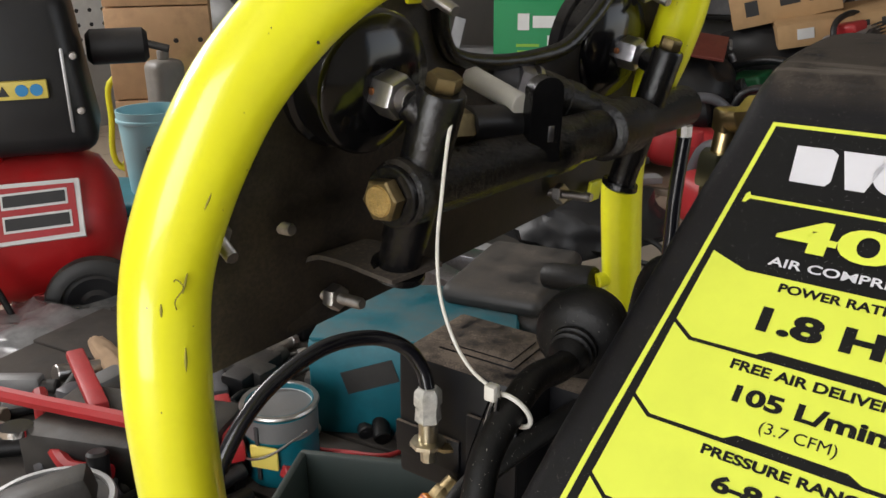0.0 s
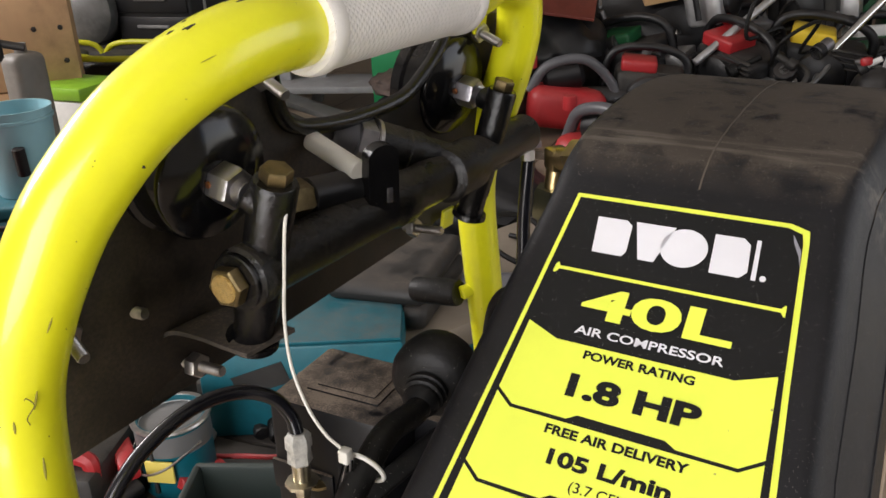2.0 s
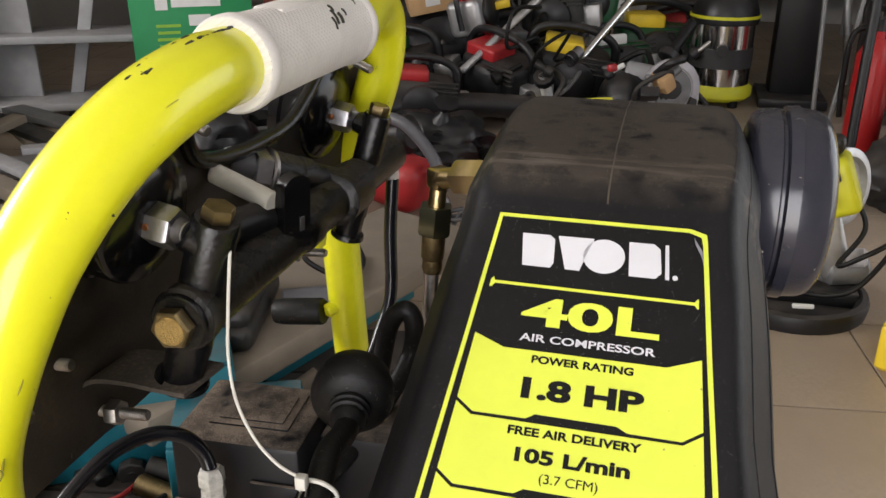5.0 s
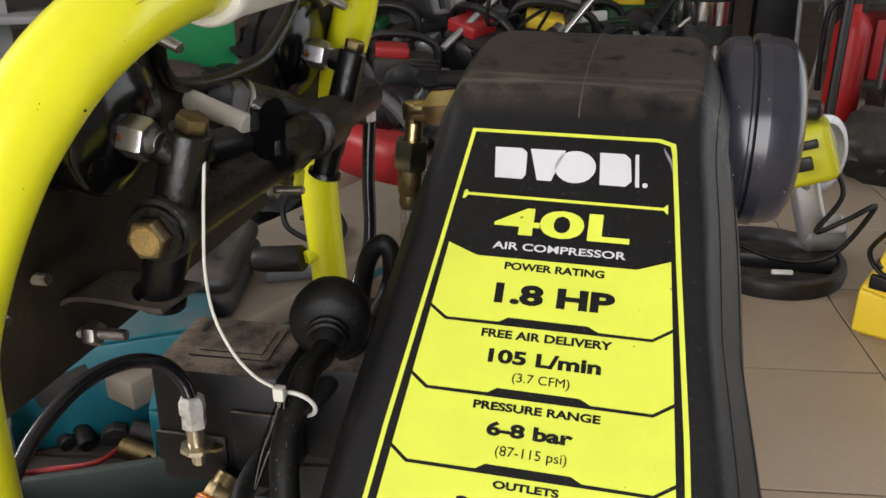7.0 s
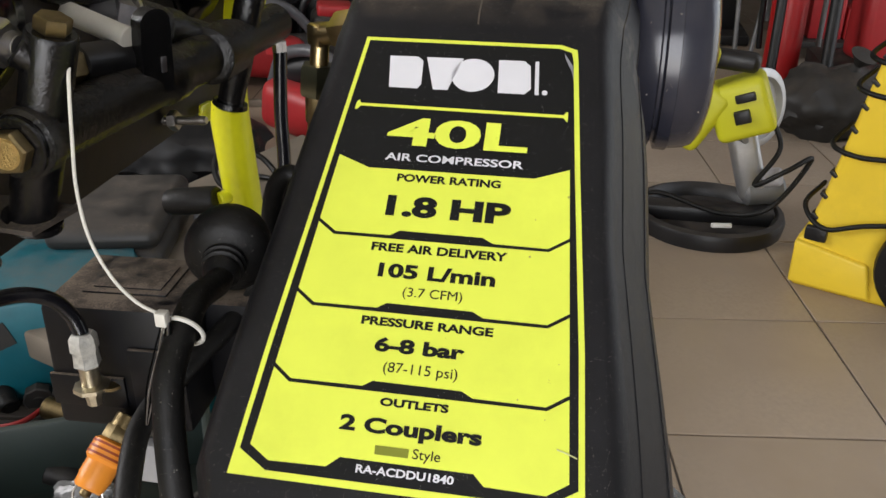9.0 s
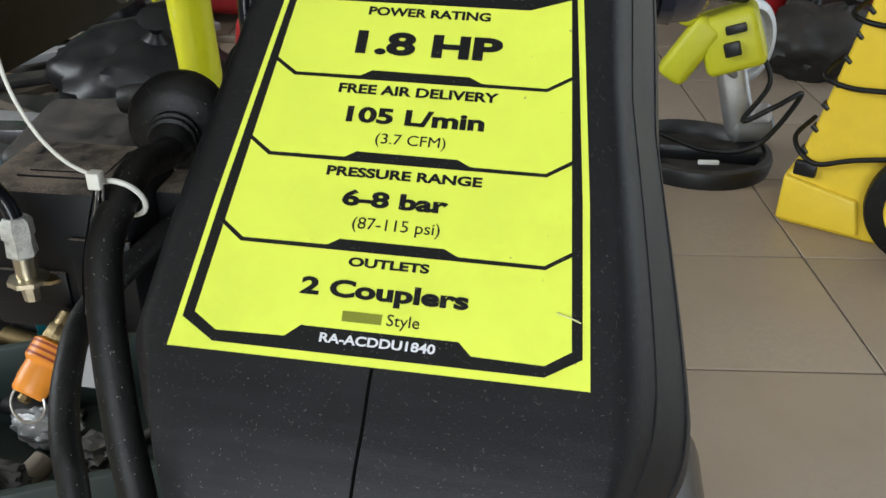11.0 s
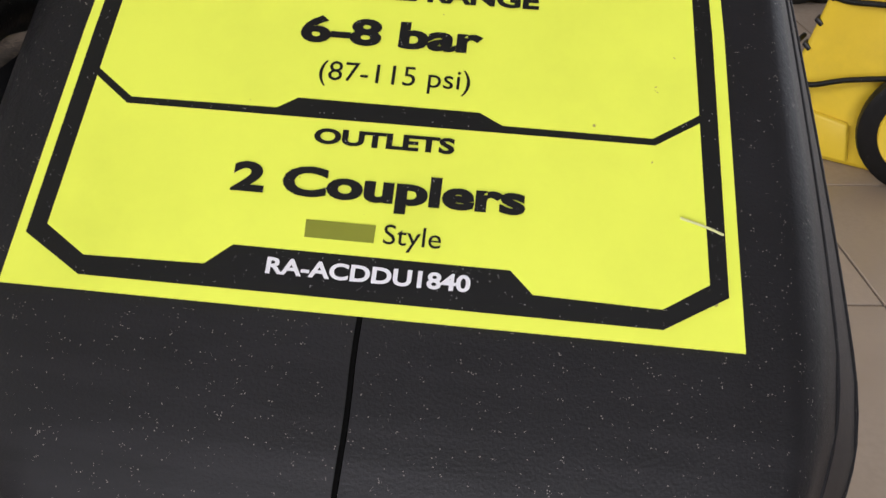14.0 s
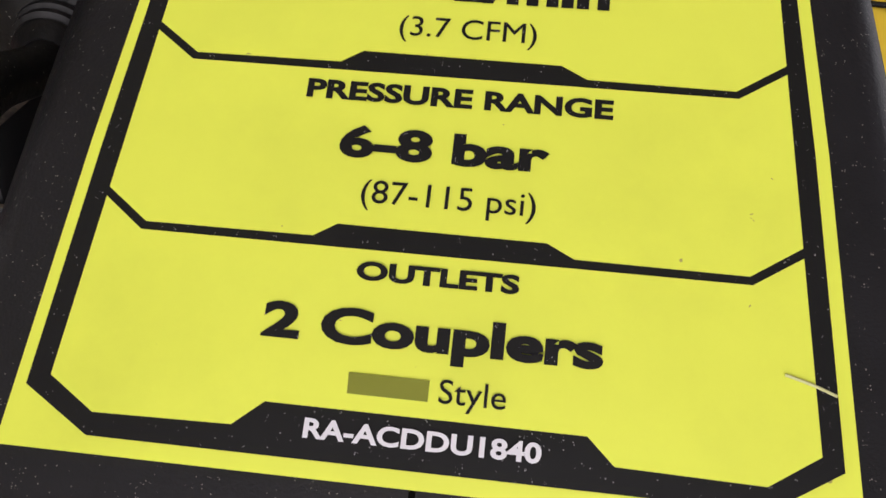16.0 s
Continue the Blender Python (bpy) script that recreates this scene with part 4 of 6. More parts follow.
part("bent_bracket", bk, M_PANEL, panel, "dusty black bent steel bracket")

# small gas hose and its coupling, pressure switch
sw = part("pressure_switch", box((-0.3045, 0.4725, 0.6600), (0.102, 0.084, 0.100), 0.004, rot=rz(3), taper=0.97), M_SWITCH, comp, "dusty black plastic pressure switch box")
part("switch_lid", box((-0.302, 0.4765, 0.7105), (0.062, 0.048, 0.0022), 0.0008, rot=rz(4)), M_SWITCH, sw)
part("switch_lid_panel", box((-0.302, 0.4765, 0.7120), (0.050, 0.036, 0.0016), 0.0006, rot=rz(4)), M_SWITCH, sw)
part("switch_front", box((-0.325, 0.4288, 0.642), (0.056, 0.0035, 0.026), 0.001, rot=rz(3)), M_SWITCH, sw)
part("switch_front", box((-0.270, 0.4302, 0.655), (0.040, 0.0035, 0.052), 0.001, rot=rz(3)), M_SWITCH, sw)
part("switch_side", box((-0.215, 0.5185, 0.652), (0.085, 0.080, 0.086), 0.004, rot=rz(3)), M_SWITCH, sw, "dusty black side of the switch box")
part("switch_neck", rod((-0.300, 0.47, 0.58), (-0.300, 0.47, 0.615), 0.016, 0.002), M_CAST, sw)
ch = V(-0.3085, 0.4105, 0.7035)
cd = V(0.03, -0.06, -1).normalized()
cp = part("hose_coupling", lathe(ch, cd, [(0, 0), (0, 0.007), (0.003, 0.0095), (0.012, 0.0098), (0.014, 0.0085), (0.024, 0.0092), (0.026, 0.007)], 6, turn=0.2), M_ZINC, comp, "corroded zinc hexagon coupling on brass")
part("brass_body", rod(ch + cd * 0.024, ch + cd * 0.044, 0.0066), M_PALEBRASS, cp)
part("flange", lathe(ch + cd * 0.039, cd, [(0, 0.007), (0.001, 0.0125), (0.004, 0.0125), (0.006, 0.006), (0.016, 0.005)], 8), M_PALEBRASS, cp)
part("lever", plate([(0.0, -0.005), (0.015, -0.004), (0.020, 0.0), (0.014, 0.005), (0.0, 0.005)], Matrix.Translation(ch + cd * 0.043) @ rz(8).to_4x4(), 0.0025), M_BRASS_DARK, cp)
part("gas_hose", sweep([ch + V(0, 0, -0.003), ch + V(-0.006, 0.001, 0.012), ch + V(-0.016, -0.006, 0.028), (-0.340, 0.388, 0.7395), (-0.352, 0.355, 0.740), (-0.362, 0.315, 0.722), (-0.366, 0.285, 0.69), (-0.366, 0.268, 0.65), (-0.360, 0.262, 0.60), (-0.34, 0.27, 0.52), (-0.3, 0.30, 0.44)], 0.0052, 14), M_HOSE, comp, "shiny black air hose")
part("lower_arm", box((-0.284, 0.418, 0.595), (0.05, 0.012, 0.035), 0.003), M_GREYM, comp)
so = V(-0.294, 0.426, 0.626)
sd_ = V(-0.26, -0.77, -0.58).normalized()
sv = part("safety_valve", rod(so + sd_ * 0.001, so + sd_ * 0.012, 0.0098, 0.001), M_BRASS_DARK, comp, "orange safety valve with a steel pull ring")
part("valve_neck", hexnut(so + sd_ * 0.010, so + sd_ * 0.022, 0.0112), M_BRASS_DARK, sv)
part("valve_body", lathe(so + sd_ * 0.021, sd_, [(0, 0.0115), (0.002, 0.0142), (0.014, 0.0142), (0.0165, 0.0118), (0.026, 0.0118), (0.029, 0.0112), (0.034, 0.0108), (0.036, 0.009), (0.036, 0)], 28), M_ORANGE, sv, "orange plastic cap")
part("valve_stem", rod(so + sd_ * 0.056, so + sd_ * 0.062, 0.004), M_BRASS_DARK, sv)
for k in (0.024, 0.028, 0.032):
    part("warning_mark", lathe(so + sd_ * k, sd_, [(0, 0.0142), (0, 0.0145), (0.0016, 0.0145), (0.0016, 0.0142)], 28), mat("dull red print", (0.35, 0.06, 0.015), 0.5), sv)
rc = so + sd_ * 0.058
part("pull_ring", sweep([rc + V(0.0115 * math.cos(a), 0.004 * math.sin(a), 0.0115 * math.sin(a) - 0.006) for a in [k * math.pi / 6 for k in range(12)]], 0.0009, 8, 4, True), M_STEEL, sv)

# rubber boot and power cable
bc, bn = V(-0.2145, 0.448, 0.757), V(0.22, -0.97, -0.10).normalized()
boot = part("cable_boot", lathe(bc, bn, [(-0.022, 0), (-0.022, 0.02), (-0.016, 0.025), (-0.006, 0.028), (0.004, 0.0287), (0.010, 0.027), (0.014, 0.022), (0.0155, 0.0165), (0.0165, 0.0128), (0.018, 0.0145), (0.0205, 0.0145), (0.0215, 0.0122), (0.023, 0.0136), (0.0255, 0.0136), (0.0265, 0.0112), (0.028, 0.0122), (0.031, 0.0118), (0.035, 0.0082)], 36), M_RUBBER, comp, "black rubber cable boot")
cable = part("power_cable", sweep([bc + bn * 0.02, bc + bn * 0.04, (-0.204, 0.378, 0.759), (-0.199, 0.35, 0.757), (-0.1955, 0.322, 0.745), (-0.1905, 0.306, 0.728), (-0.183, 0.290, 0.704), (-0.175, 0.276, 0.677), (-0.167, 0.265, 0.651), (-0.160, 0.257, 0.60), (-0.14, 0.26, 0.5)], 0.0083, 18), M_RUBBER, comp, "thick black rubber cable")
part("small_cable", sweep([(-0.235, 0.56, 0.70), (-0.222, 0.552, 0.755), (-0.208, 0.55, 0.771), (-0.201, 0.55, 0.758), (-0.206, 0.548, 0.726), (-0.225, 0.50, 0.69), (-0.25, 0.42, 0.668), (-0.256, 0.38, 0.659), (-0.247, 0.345, 0.650), (-0.238, 0.32, 0.636), (-0.226, 0.30, 0.618), (-0.214, 0.288, 0.59), (-0.18, 0.29, 0.5)], 0.0078, 14), M_RUBBER, comp, "black rubber cable")
tie = part("cable_tie", sweep([(-0.246, 0.362, 0.905), (-0.243, 0.352, 0.893), (-0.246, 0.350, 0.863), (-0.247, 0.347, 0.836), (-0.243, 0.344, 0.81), (-0.232, 0.341, 0.789), (-0.218, 0.338, 0.777), (-0.204, 0.336, 0.772)], 0.0010, 8), M_WHITEPL, comp, "white nylon cable tie")
part("tie_loop", sweep([V(-0.1975, 0.345, 0.757) + V(0.0115 * math.sin(a), 0.005 * math.cos(a) * -1, 0.0112 * math.cos(a)) for a in [k * math.pi / 7 for k in range(14)]], 0.0014, 8, 4, True), M_WHITEPL, tie)
part("tie_head", box((-0.202, 0.334, 0.771), (0.0065, 0.006, 0.0085), 0.001), M_WHITEPL, tie)
for k in range(5):
    o = V(0.0012 * (k - 2), 0, 0)
    part("thin_wire", sweep([V(-0.200, 0.334, 0.769) + o, V(-0.208, 0.338, 0.745) + o * 2, V(-0.222, 0.345, 0.715) + o * 1.5, V(-0.236, 0.355, 0.68) + o * 0.4], 0.00055, 6), M_ALU if k % 2 else M_GAP, cable)

# outlet elbow and braided hose
el = V(-0.1915, 0.592, 0.868)
br_ = part("brass_elbow", rod((-0.146, 0.563, 0.881), el, 0.0085), M_BRASS, comp, "yellow brass outlet elbow")
part("elbow_nut", hexnut((-0.146, 0.563, 0.881), (-0.173, 0.581, 0.8735), 0.0145), M_BRASS, br_)
part("elbow_body", box(el, (0.016, 0.016, 0.017), 0.003, rot=rz(-38)), M_BRASS, br_)
part("elbow_leg", rod(el, el + V(-0.002, -0.002, -0.024), 0.0070), M_BRASS, br_)
part("union_nut", hexnut(el + V(-0.002, -0.002, -0.022), el + V(-0.004, -0.003, -0.046), 0.0145), mat("olive plated steel", (0.2, 0.2, 0.13), 0.3, metal=1.0), br_)
part("ferrule", lathe(el + V(-0.004, -0.003, -0.046), (-0.05, 0, -1), [(0, 0.0095), (0.02, 0.0095), (0.022, 0.008), (0.03, 0.0085), (0.034, 0.007)], 24), M_BRASS_DARK, br_)
hp = [el + V(-0.006, -0.003, -0.078), el + V(-0.008, -0.002, -0.12), el + V(-0.006, -0.002, -0.17), el + V(0.0, 0.0, -0.24)]
part("braided_hose", sweep(hp, 0.0062, 16, 12), M_STEEL, br_, "braided steel hose")
part("drain_hose", sweep([(-0.265, 0.697, 0.828), (-0.266, 0.690, 0.776), (-0.264, 0.68, 0.716), (-0.271, 0.66, 0.678), (-0.274, 0.63, 0.645), (-0.26, 0.6, 0.58), (-0.22, 0.58, 0.5)], 0.0062, 14), M_HOSE, comp, "black plastic hose")
part("hose_ferrule", lathe((-0.2655, 0.697, 0.842), (0, 0, -1), [(0, 0.0045), (0.004, 0.0045), (0.005, 0.0068), (0.014, 0.0068), (0.015, 0.0055), (0.022, 0.0055)], 8), M_STEEL, comp)


# ---- things round the compressor: the red compressor and the stack beside it ----
def red_compressor():
    t = thing("belt_compressor", "large red belt-driven air compressor with a black guard, dusty", "air compressor", (-2.2, 1.0, 0))
    d = V(0.50, 0.80, 0).normalized()
    a = V(-2.628, 0.318, 0.278)
    tank = part("tank", lathe(a, d, [(0, 0), (0.01, 0.10), (0.05, 0.17), (0.12, 0.20), (0.14, 0.203), (0.93, 0.203), (0.95, 0.20), (1.02, 0.17), (1.06, 0.10), (1.07, 0)], 48), M_RED, t, "glossy red steel air tank")
    side = V(d.y, -d.x, 0)
    m = Matrix((d, V(0, 0, 1), side)).transposed().to_4x4()
    c = a + d * 0.76 + side * 0.203 + V(0, 0, 0.0)
    m.translation = c
    def flat(poly, mat_, off, name, par):
        nn = (side * math.cos(0.42) + V(0, 0, 1) * math.sin(0.42)).normalized()
        mm_ = Matrix((d, nn.cross(d), nn)).transposed().to_4x4()
        mm_.translation = a + d * 0.80 + nn * off
        return part(name, plate(poly, mm_, 0.002 if off > 0.19 else 0.03), mat_, par)
    badge = flat([(-0.19, 0.02), (-0.13, 0.055), (-0.10, 0.075), (0.175, 0.075), (0.175, -0.07), (-0.02, -0.075), (-0.11, -0.12), (-0.18, -0.08)], M_WHITE, 0.178, "badge", tank)
    flat([(-0.178, 0.014), (-0.125, 0.045), (-0.095, 0.064), (0.163, 0.064), (0.163, -0.059), (-0.02, -0.066), (-0.11, -0.106), (-0.168, -0.073)], M_REDPL, 0.2085, "badge_ground", badge)
    for x0, x1, y0, y1 in ((-0.005, 0.145, 0.01, 0.05), (-0.005, 0.15, -0.047, -0.006)):
        flat([(x0, y0), (x1, y0 + 0.004), (x1, y1 + 0.004), (x0, y1)], M_WHITE, 0.211, "badge_mark", badge)
        flat([(x0 + 0.005, y0 + 0.006), (x1 - 0.005, y0 + 0.010), (x1 - 0.005, y1 - 0.002), (x0 + 0.005, y1 - 0.006)], M_INK, 0.2135, "badge_mark", badge)
    flat([(-0.14, 0.03), (-0.06, 0.035), (-0.045, -0.03), (-0.09, -0.085), (-0.14, -0.04)], M_INK, 0.211, "badge_mark", badge)
    flat([(-0.105, -0.03), (-0.085, -0.03), (-0.08, -0.07), (-0.10, -0.07)], M_WHITE, 0.2135, "badge_mark", badge)
    # guard over the pump
    g = a + d * 0.76 + V(0, 0, 0.42)
    r = frame_of(V(0, 0, 1), d)
    rot = Matrix((d, -side, V(0, 0, 1))).transposed()
    guard = part("pump_guard", box(g + V(0, 0, -0.01), (0.56, 0.34, 0.40), 0.05, rot=rot, seg=4, taper=0.86), M_BLACKPL, t, "black plastic pump guard")
    part("guard_cap", box(g + d * 0.13 + V(0, 0, 0.215), (0.14, 0.12, 0.07), 0.015, rot=rot, seg=3), M_BLACKPL, guard)
    st = part("warning_sticker", box(g + d * 0.105 + side * 0.17 + V(0, 0, -0.042), (0.15, 0.02, 0.042), 0.001, rot=rot), M_WARN, guard, "yellow warning sticker with pictograms")
    for x, col in ((-0.055, M_INK), (-0.02, M_INK), (0.02, M_BLUE), (0.052, M_BLUE)):
        q = g + d * (0.105 + x) + side * 0.1805 + V(0, 0, -0.042)
        if col is M_INK:
            part("pictogram", plate([(-0.012, -0.012), (0.012, -0.012), (0, 0.012)], Matrix.Translation(q) @ Matrix((d, V(0, 0, 1), side)).transposed().to_4x4(), 0.002), M_INK, st)
        else:
            part("pictogram", lathe(q, side, [(0, 0.014), (0.002, 0.014)], 20), col, st)
    part("guard_strip", box(g + d * 0.222 + side * 0.172 + V(0, 0, -0.05), (0.008, 0.006, 0.2), 0.002, rot=rot), M_SILVER, guard)
    for z in (-0.08, 0.05):
        part("guard_screw", lathe(g + d * 0.246 + side * 0.166 + V(0, 0, z - 0.02), side, [(0, 0.01), (0.006, 0.008), (0.007, 0)], 12), M_STEEL, guard)
    part("motor", rod(g + d * 0.27 + V(0, 0, 0.03), g + d * 0.42 + V(0, 0, 0.03), 0.045, 0.012), M_BLACKPL, t)
    part("motor_fitting", rod(g + d * 0.40 + side * 0.02 + V(0, 0, 0.04), g + d * 0.47 + side * 0.03 + V(0, 0, 0.02), 0.010), M_DARK, t)
    part("red_pipe", rod(a + d * 0.5 + side * 0.06 + V(0, 0, 0.205), a + d * 0.80 + side * 0.07 + V(0, 0, 0.205), 0.018), M_RED, t)
    for dist in (0.25, 0.85):
        part("tank_foot", box(a + d * dist + V(0, 0, -0.205), (0.06, 0.3, 0.12), 0.01, rot=rot), M_RED, t)
    w = a + d * 0.98 + side * 0.26 + V(0, 0, -0.143)
    wheel = part("wheel", lathe(w - side * 0.03, side, [(0, 0.03), (0, 0.08), (0.004, 0.105), (0.012, 0.118), (0.03, 0.122), (0.048, 0.118), (0.056, 0.105), (0.056, 0.085), (0.044, 0.08), (0.044, 0.03)], 40), M_CASE, t, "dusty black rubber wheel")
    part("rim", lathe(w + side * 0.012, side, [(0, 0.078), (0.006, 0.07), (0.004, 0.04), (0.014, 0.03), (0.014, 0)], 24), M_BLACKPL, wheel)
    part("axle", rod(w, a + d * 0.98 + V(0, 0, -0.143), 0.012), M_STEEL, t)
    part("air_line", sweep([g + d * -0.25 + side * 0.2 + V(0, 0, 0.05), a + d * 0.55 + side * 0.23 + V(0, 0, 0.14), a + d * 0.72 + side * 0.27 + V(0, 0, 0.02), a + d * 0.80 + side * 0.3 + V(0, 0, -0.16), a + d * 0.84 + side * 0.36 + V(0, 0, -0.33)], 0.008, 10), M_RUBBER, t, "black rubber air line")


red_compressor()


def tool_case(at, size, turn, body, label, latch=M_BLACKPL, name="tool_case"):
    t = thing(name, label, "tool case", at)
    r = rz(turn)
    o = Vector(at)
    h = size[2]
    part("body", box(o + V(0, 0, h * 0.3), (size[0], size[1], h * 0.6), 0.012, rot=r, seg=3), body, t)
    part("lid", box(o + V(0, 0, h * 0.81), (size[0] * 0.985, size[1] * 0.985, h * 0.38), 0.014, rot=r, seg=3), body, t)
    for x in (-0.3, 0.3):
        part("latch", box(o + r @ V(x * size[0], -size[1] / 2 - 0.003, h * 0.6), (0.05, 0.012, h * 0.3), 0.003, rot=r), latch, t)
    part("handle", sweep([o + r @ V(x, -size[1] / 2 - y, h * 0.55) for x, y in ((-0.06, 0.0), (-0.055, 0.03), (0, 0.036), (0.055, 0.03), (0.06, 0.0))], 0.009, 10), latch, t)
    return t


tool_case((-2.36, 1.50, 0), (0.44, 0.34, 0.116), 40, M_TEAL, "teal moulded tool case lying in a stack")
tool_case((-2.37, 1.51, 0.117), (0.42, 0.32, 0.113), 37, M_TEAL, "teal moulded tool case on top of a stack")


def bucket(at, r0, r1, h, m, label):
    t = thing("bucket", label, "bucket", at)
    part("body", lathe(at, (0, 0, 1), [(0, 0), (0, r0), (0.004, r0 + 0.002), (h * 0.86, r0 + (r1 - r0) * 0.86), (h * 0.87, r1 + 0.004), (h * 0.9, r1 + 0.004), (h * 0.91, r1), (h, r1 + 0.003), (h, r1 - 0.002), (0.01, r0 - 0.004), (0.01, 0)], 40), m, t)
    part("grip", rod(Vector(at) + V(r1 * 0.8, -r1 * 0.6, h * 0.3), Vector(at) + V(r1 * 0.85, -r1 * 0.65, h * 0.62), 0.018), M_BLACKPL, t)


bucket((-2.345, 1.52, 0.232), 0.088, 0.105, 0.26, M_BLUEB, "pale blue plastic bucket on teal tool cases")


def carton(name, centre, size, turn, m, label, tilt=0.0, roll=0.0, marks=(), category="box"):
    t = thing(name, label, category, centre)
    r = rz(turn, tilt, roll)
    o = Vector(centre)
    part("body", box(o, size, 0.004, rot=r), m, t)
    part("flap", box(o + r @ V(size[0] * 0.25, 0, size[2] / 2 + 0.002), (size[0] * 0.485, size[1] * 0.99, 0.003), 0.001, rot=r), m, t)
    part("flap", box(o + r @ V(-size[0] * 0.25, 0, size[2] / 2 + 0.002), (size[0] * 0.485, size[1] * 0.99, 0.003), 0.001, rot=r), m, t)
    for x, z, w, h, mm_ in marks:
        part("print", box(o + r @ V(x * size[0], -size[1] / 2 - 0.0015, z * size[2]), (w * size[0], 0.002, h * size[2]), 0, rot=r), mm_, t)
    return t


def crate():
    t = thing("plywood_crate", "raw plywood crate with dark bolt heads, beside the red compressor", "crate", (-3.0, 2.1, 0))
    r = rz(52)
    o = V(-3.06, 2.07, 0.0)
    for k, (z, h) in enumerate(((0.2, 0.4), (0.575, 0.34), (0.90, 0.30))):
        part("panel", box(o + V(0, 0, z), (0.38, 0.4, h), 0.004, rot=r), M_WOOD, t)
    for x in (0.06, 0.15):
        for z in (0.5, 0.62, 0.82, 0.95):
            part("bolt_head", lathe(o + r @ V(x, -0.2, z), r @ V(0, -1, 0), [(0, 0.01), (0.004, 0.008), (0.005, 0)], 10), M_DARK, t)


crate()
jug = thing("plastic_jug", "grubby translucent plastic jug beside a crate", "jug", (-2.55, 1.62, 0.0))
part("body", box((-2.58, 1.74, 0.30), (0.10, 0.12, 0.6), 0.03, seg=4), M_JUG, jug)
part("cap", rod((-2.58, 1.74, 0.60), (-2.58, 1.74, 0.63), 0.02), M_JUG, jug)
single("grey_drum", lathe((-3.80, 3.12, 0.541), (0.3, -1, 0), [(0, 0.02), (0.02, 0.15), (0.05, 0.17), (0.3, 0.17), (0.34, 0.13), (0.36, 0.0)], 36), M_CAST, "dull grey metal drum on a rack", "drum")
single("dark_rack", box((-3.66, 3.06, 0.185), (1.0, 0.62, 0.37), 0.02), M_DARK, "dark grimy machine base below a drum", "rack")
tool_chest = thing("tool_chest", "black steel tool chest with drawers on a dark rack", "tool chest", (-3.40, 3.12, 0.37))
part("body", box((-3.40, 3.14, 0.62), (0.44, 0.32, 0.5), 0.015, rot=rz(12), seg=3), M_BLACKPL, tool_chest)
for z in (0.45, 0.58, 0.71):
    front = part("drawer", box(V(-3.40, 3.14, z) + rz(12) @ V(0, -0.163, 0), (0.40, 0.012, 0.11), 0.004, rot=rz(12)), M_BLACKPL, tool_chest)
    part("handle", box(V(-3.40, 3.14, z + 0.01) + rz(12) @ V(0, -0.176, 0), (0.18, 0.014, 0.016), 0.004, rot=rz(12)), M_CAST, front)
metal_sheet = thing("metal_sheet", "grey dusty steel panel standing behind the shelves", "panel", (-3.12, 3.40, 0))
part("sheet", box((-3.10, 3.40, 0.34), (0.34, 0.02, 0.68), 0.006, rot=rz(14)), M_GREYM, metal_sheet)
part("rim", box(V(-3.10, 3.40, 0.665) + rz(14) @ V(0, -0.012, 0), (0.34, 0.012, 0.025), 0.003, rot=rz(14)), M_GREYM, metal_sheet)
single("dark_cabinet", box((-4.1, 3.6, 0.85), (0.6, 1.6, 1.7), 0.02, rot=rz(10)), M_DARK, "tall dark steel cabinet against the wall", "cabinet")


peg = thing("pegboard", "white perforated steel pegboard on the wall", "pegboard", (-4.43, 2.3, 1.2))
part("panel", box((-4.435, 2.2, 1.2), (0.02, 2.6, 1.6), 0.004), M_WHITE, peg)
holes = bmesh.new()
for i in range(34):
    for j in range(20):
        lathe((-4.4252, 0.97 + 0.075 * i, 0.48 + 0.075 * j), (1, 0, 0), [(0, 0.012), (0.0015, 0.012)], 6, holes)
tagged(part("peg_holes", holes, M_INK, peg), kind="stuff")


def generator(at, turn, s=1.0):
    t = thing("generator", "petrol generator with a lime green tube frame", "generator", at)
    r = rz(turn)
    o = Vector(at)

    def P(x, y, z):
        return o + r @ V(x * s, y * s, z * s)
    for y in (-0.2, 0.2):
        part("frame_tube", sweep([P(x, y, z) for x, z in ((-0.26, 0.03), (-0.27, 0.25), (-0.24, 0.42), (0.0, 0.44), (0.24, 0.42), (0.27, 0.25), (0.26, 0.03), (0, 0.02))], 0.013 * s, 12, 6, True), M_LIMEPL, t)
    for x in (-0.25, 0.25):
        part("frame_tube", rod(P(x, -0.2, 0.03), P(x, 0.2, 0.03), 0.012 * s), M_LIMEPL, t)
    part("engine", box(P(0.05, 0, 0.2), (0.34 * s, 0.3 * s, 0.28 * s), 0.03, rot=r, seg=3), M_DARK, t)
    part("fuel_tank", box(P(0, 0, 0.37), (0.42 * s, 0.32 * s, 0.1 * s), 0.03, rot=r, seg=3), M_BLACKPL, t)
    part("side_cover", box(P(-0.02, -0.19, 0.26), (0.24 * s, 0.02, 0.12 * s), 0.008, rot=r), M_LIMEPL, t)
    for f in range(5):
        part("fin", box(P(0.1, -0.165, 0.12 + f * 0.03), (0.2 * s, 0.03, 0.008), 0.002, rot=r), M_SILVER, t)
    return t


lb = thing("cooler_box", "white plastic box with a lime green lid", "box", (-2.76, 2.05, 0))
part("body", box((-2.76, 2.05, 0.19), (0.23, 0.22, 0.38), 0.015, rot=rz(8)), M_WHITE, lb)
part("lid", box((-2.76, 2.05, 0.405), (0.24, 0.23, 0.05), 0.012, rot=rz(8)), M_LIME, lb, "lime green lid")
gen = generator((-3.02, 2.55, 0.0), 20)
copy_thing(gen, pose(-3.42, 2.35, 0.0, rz=30))


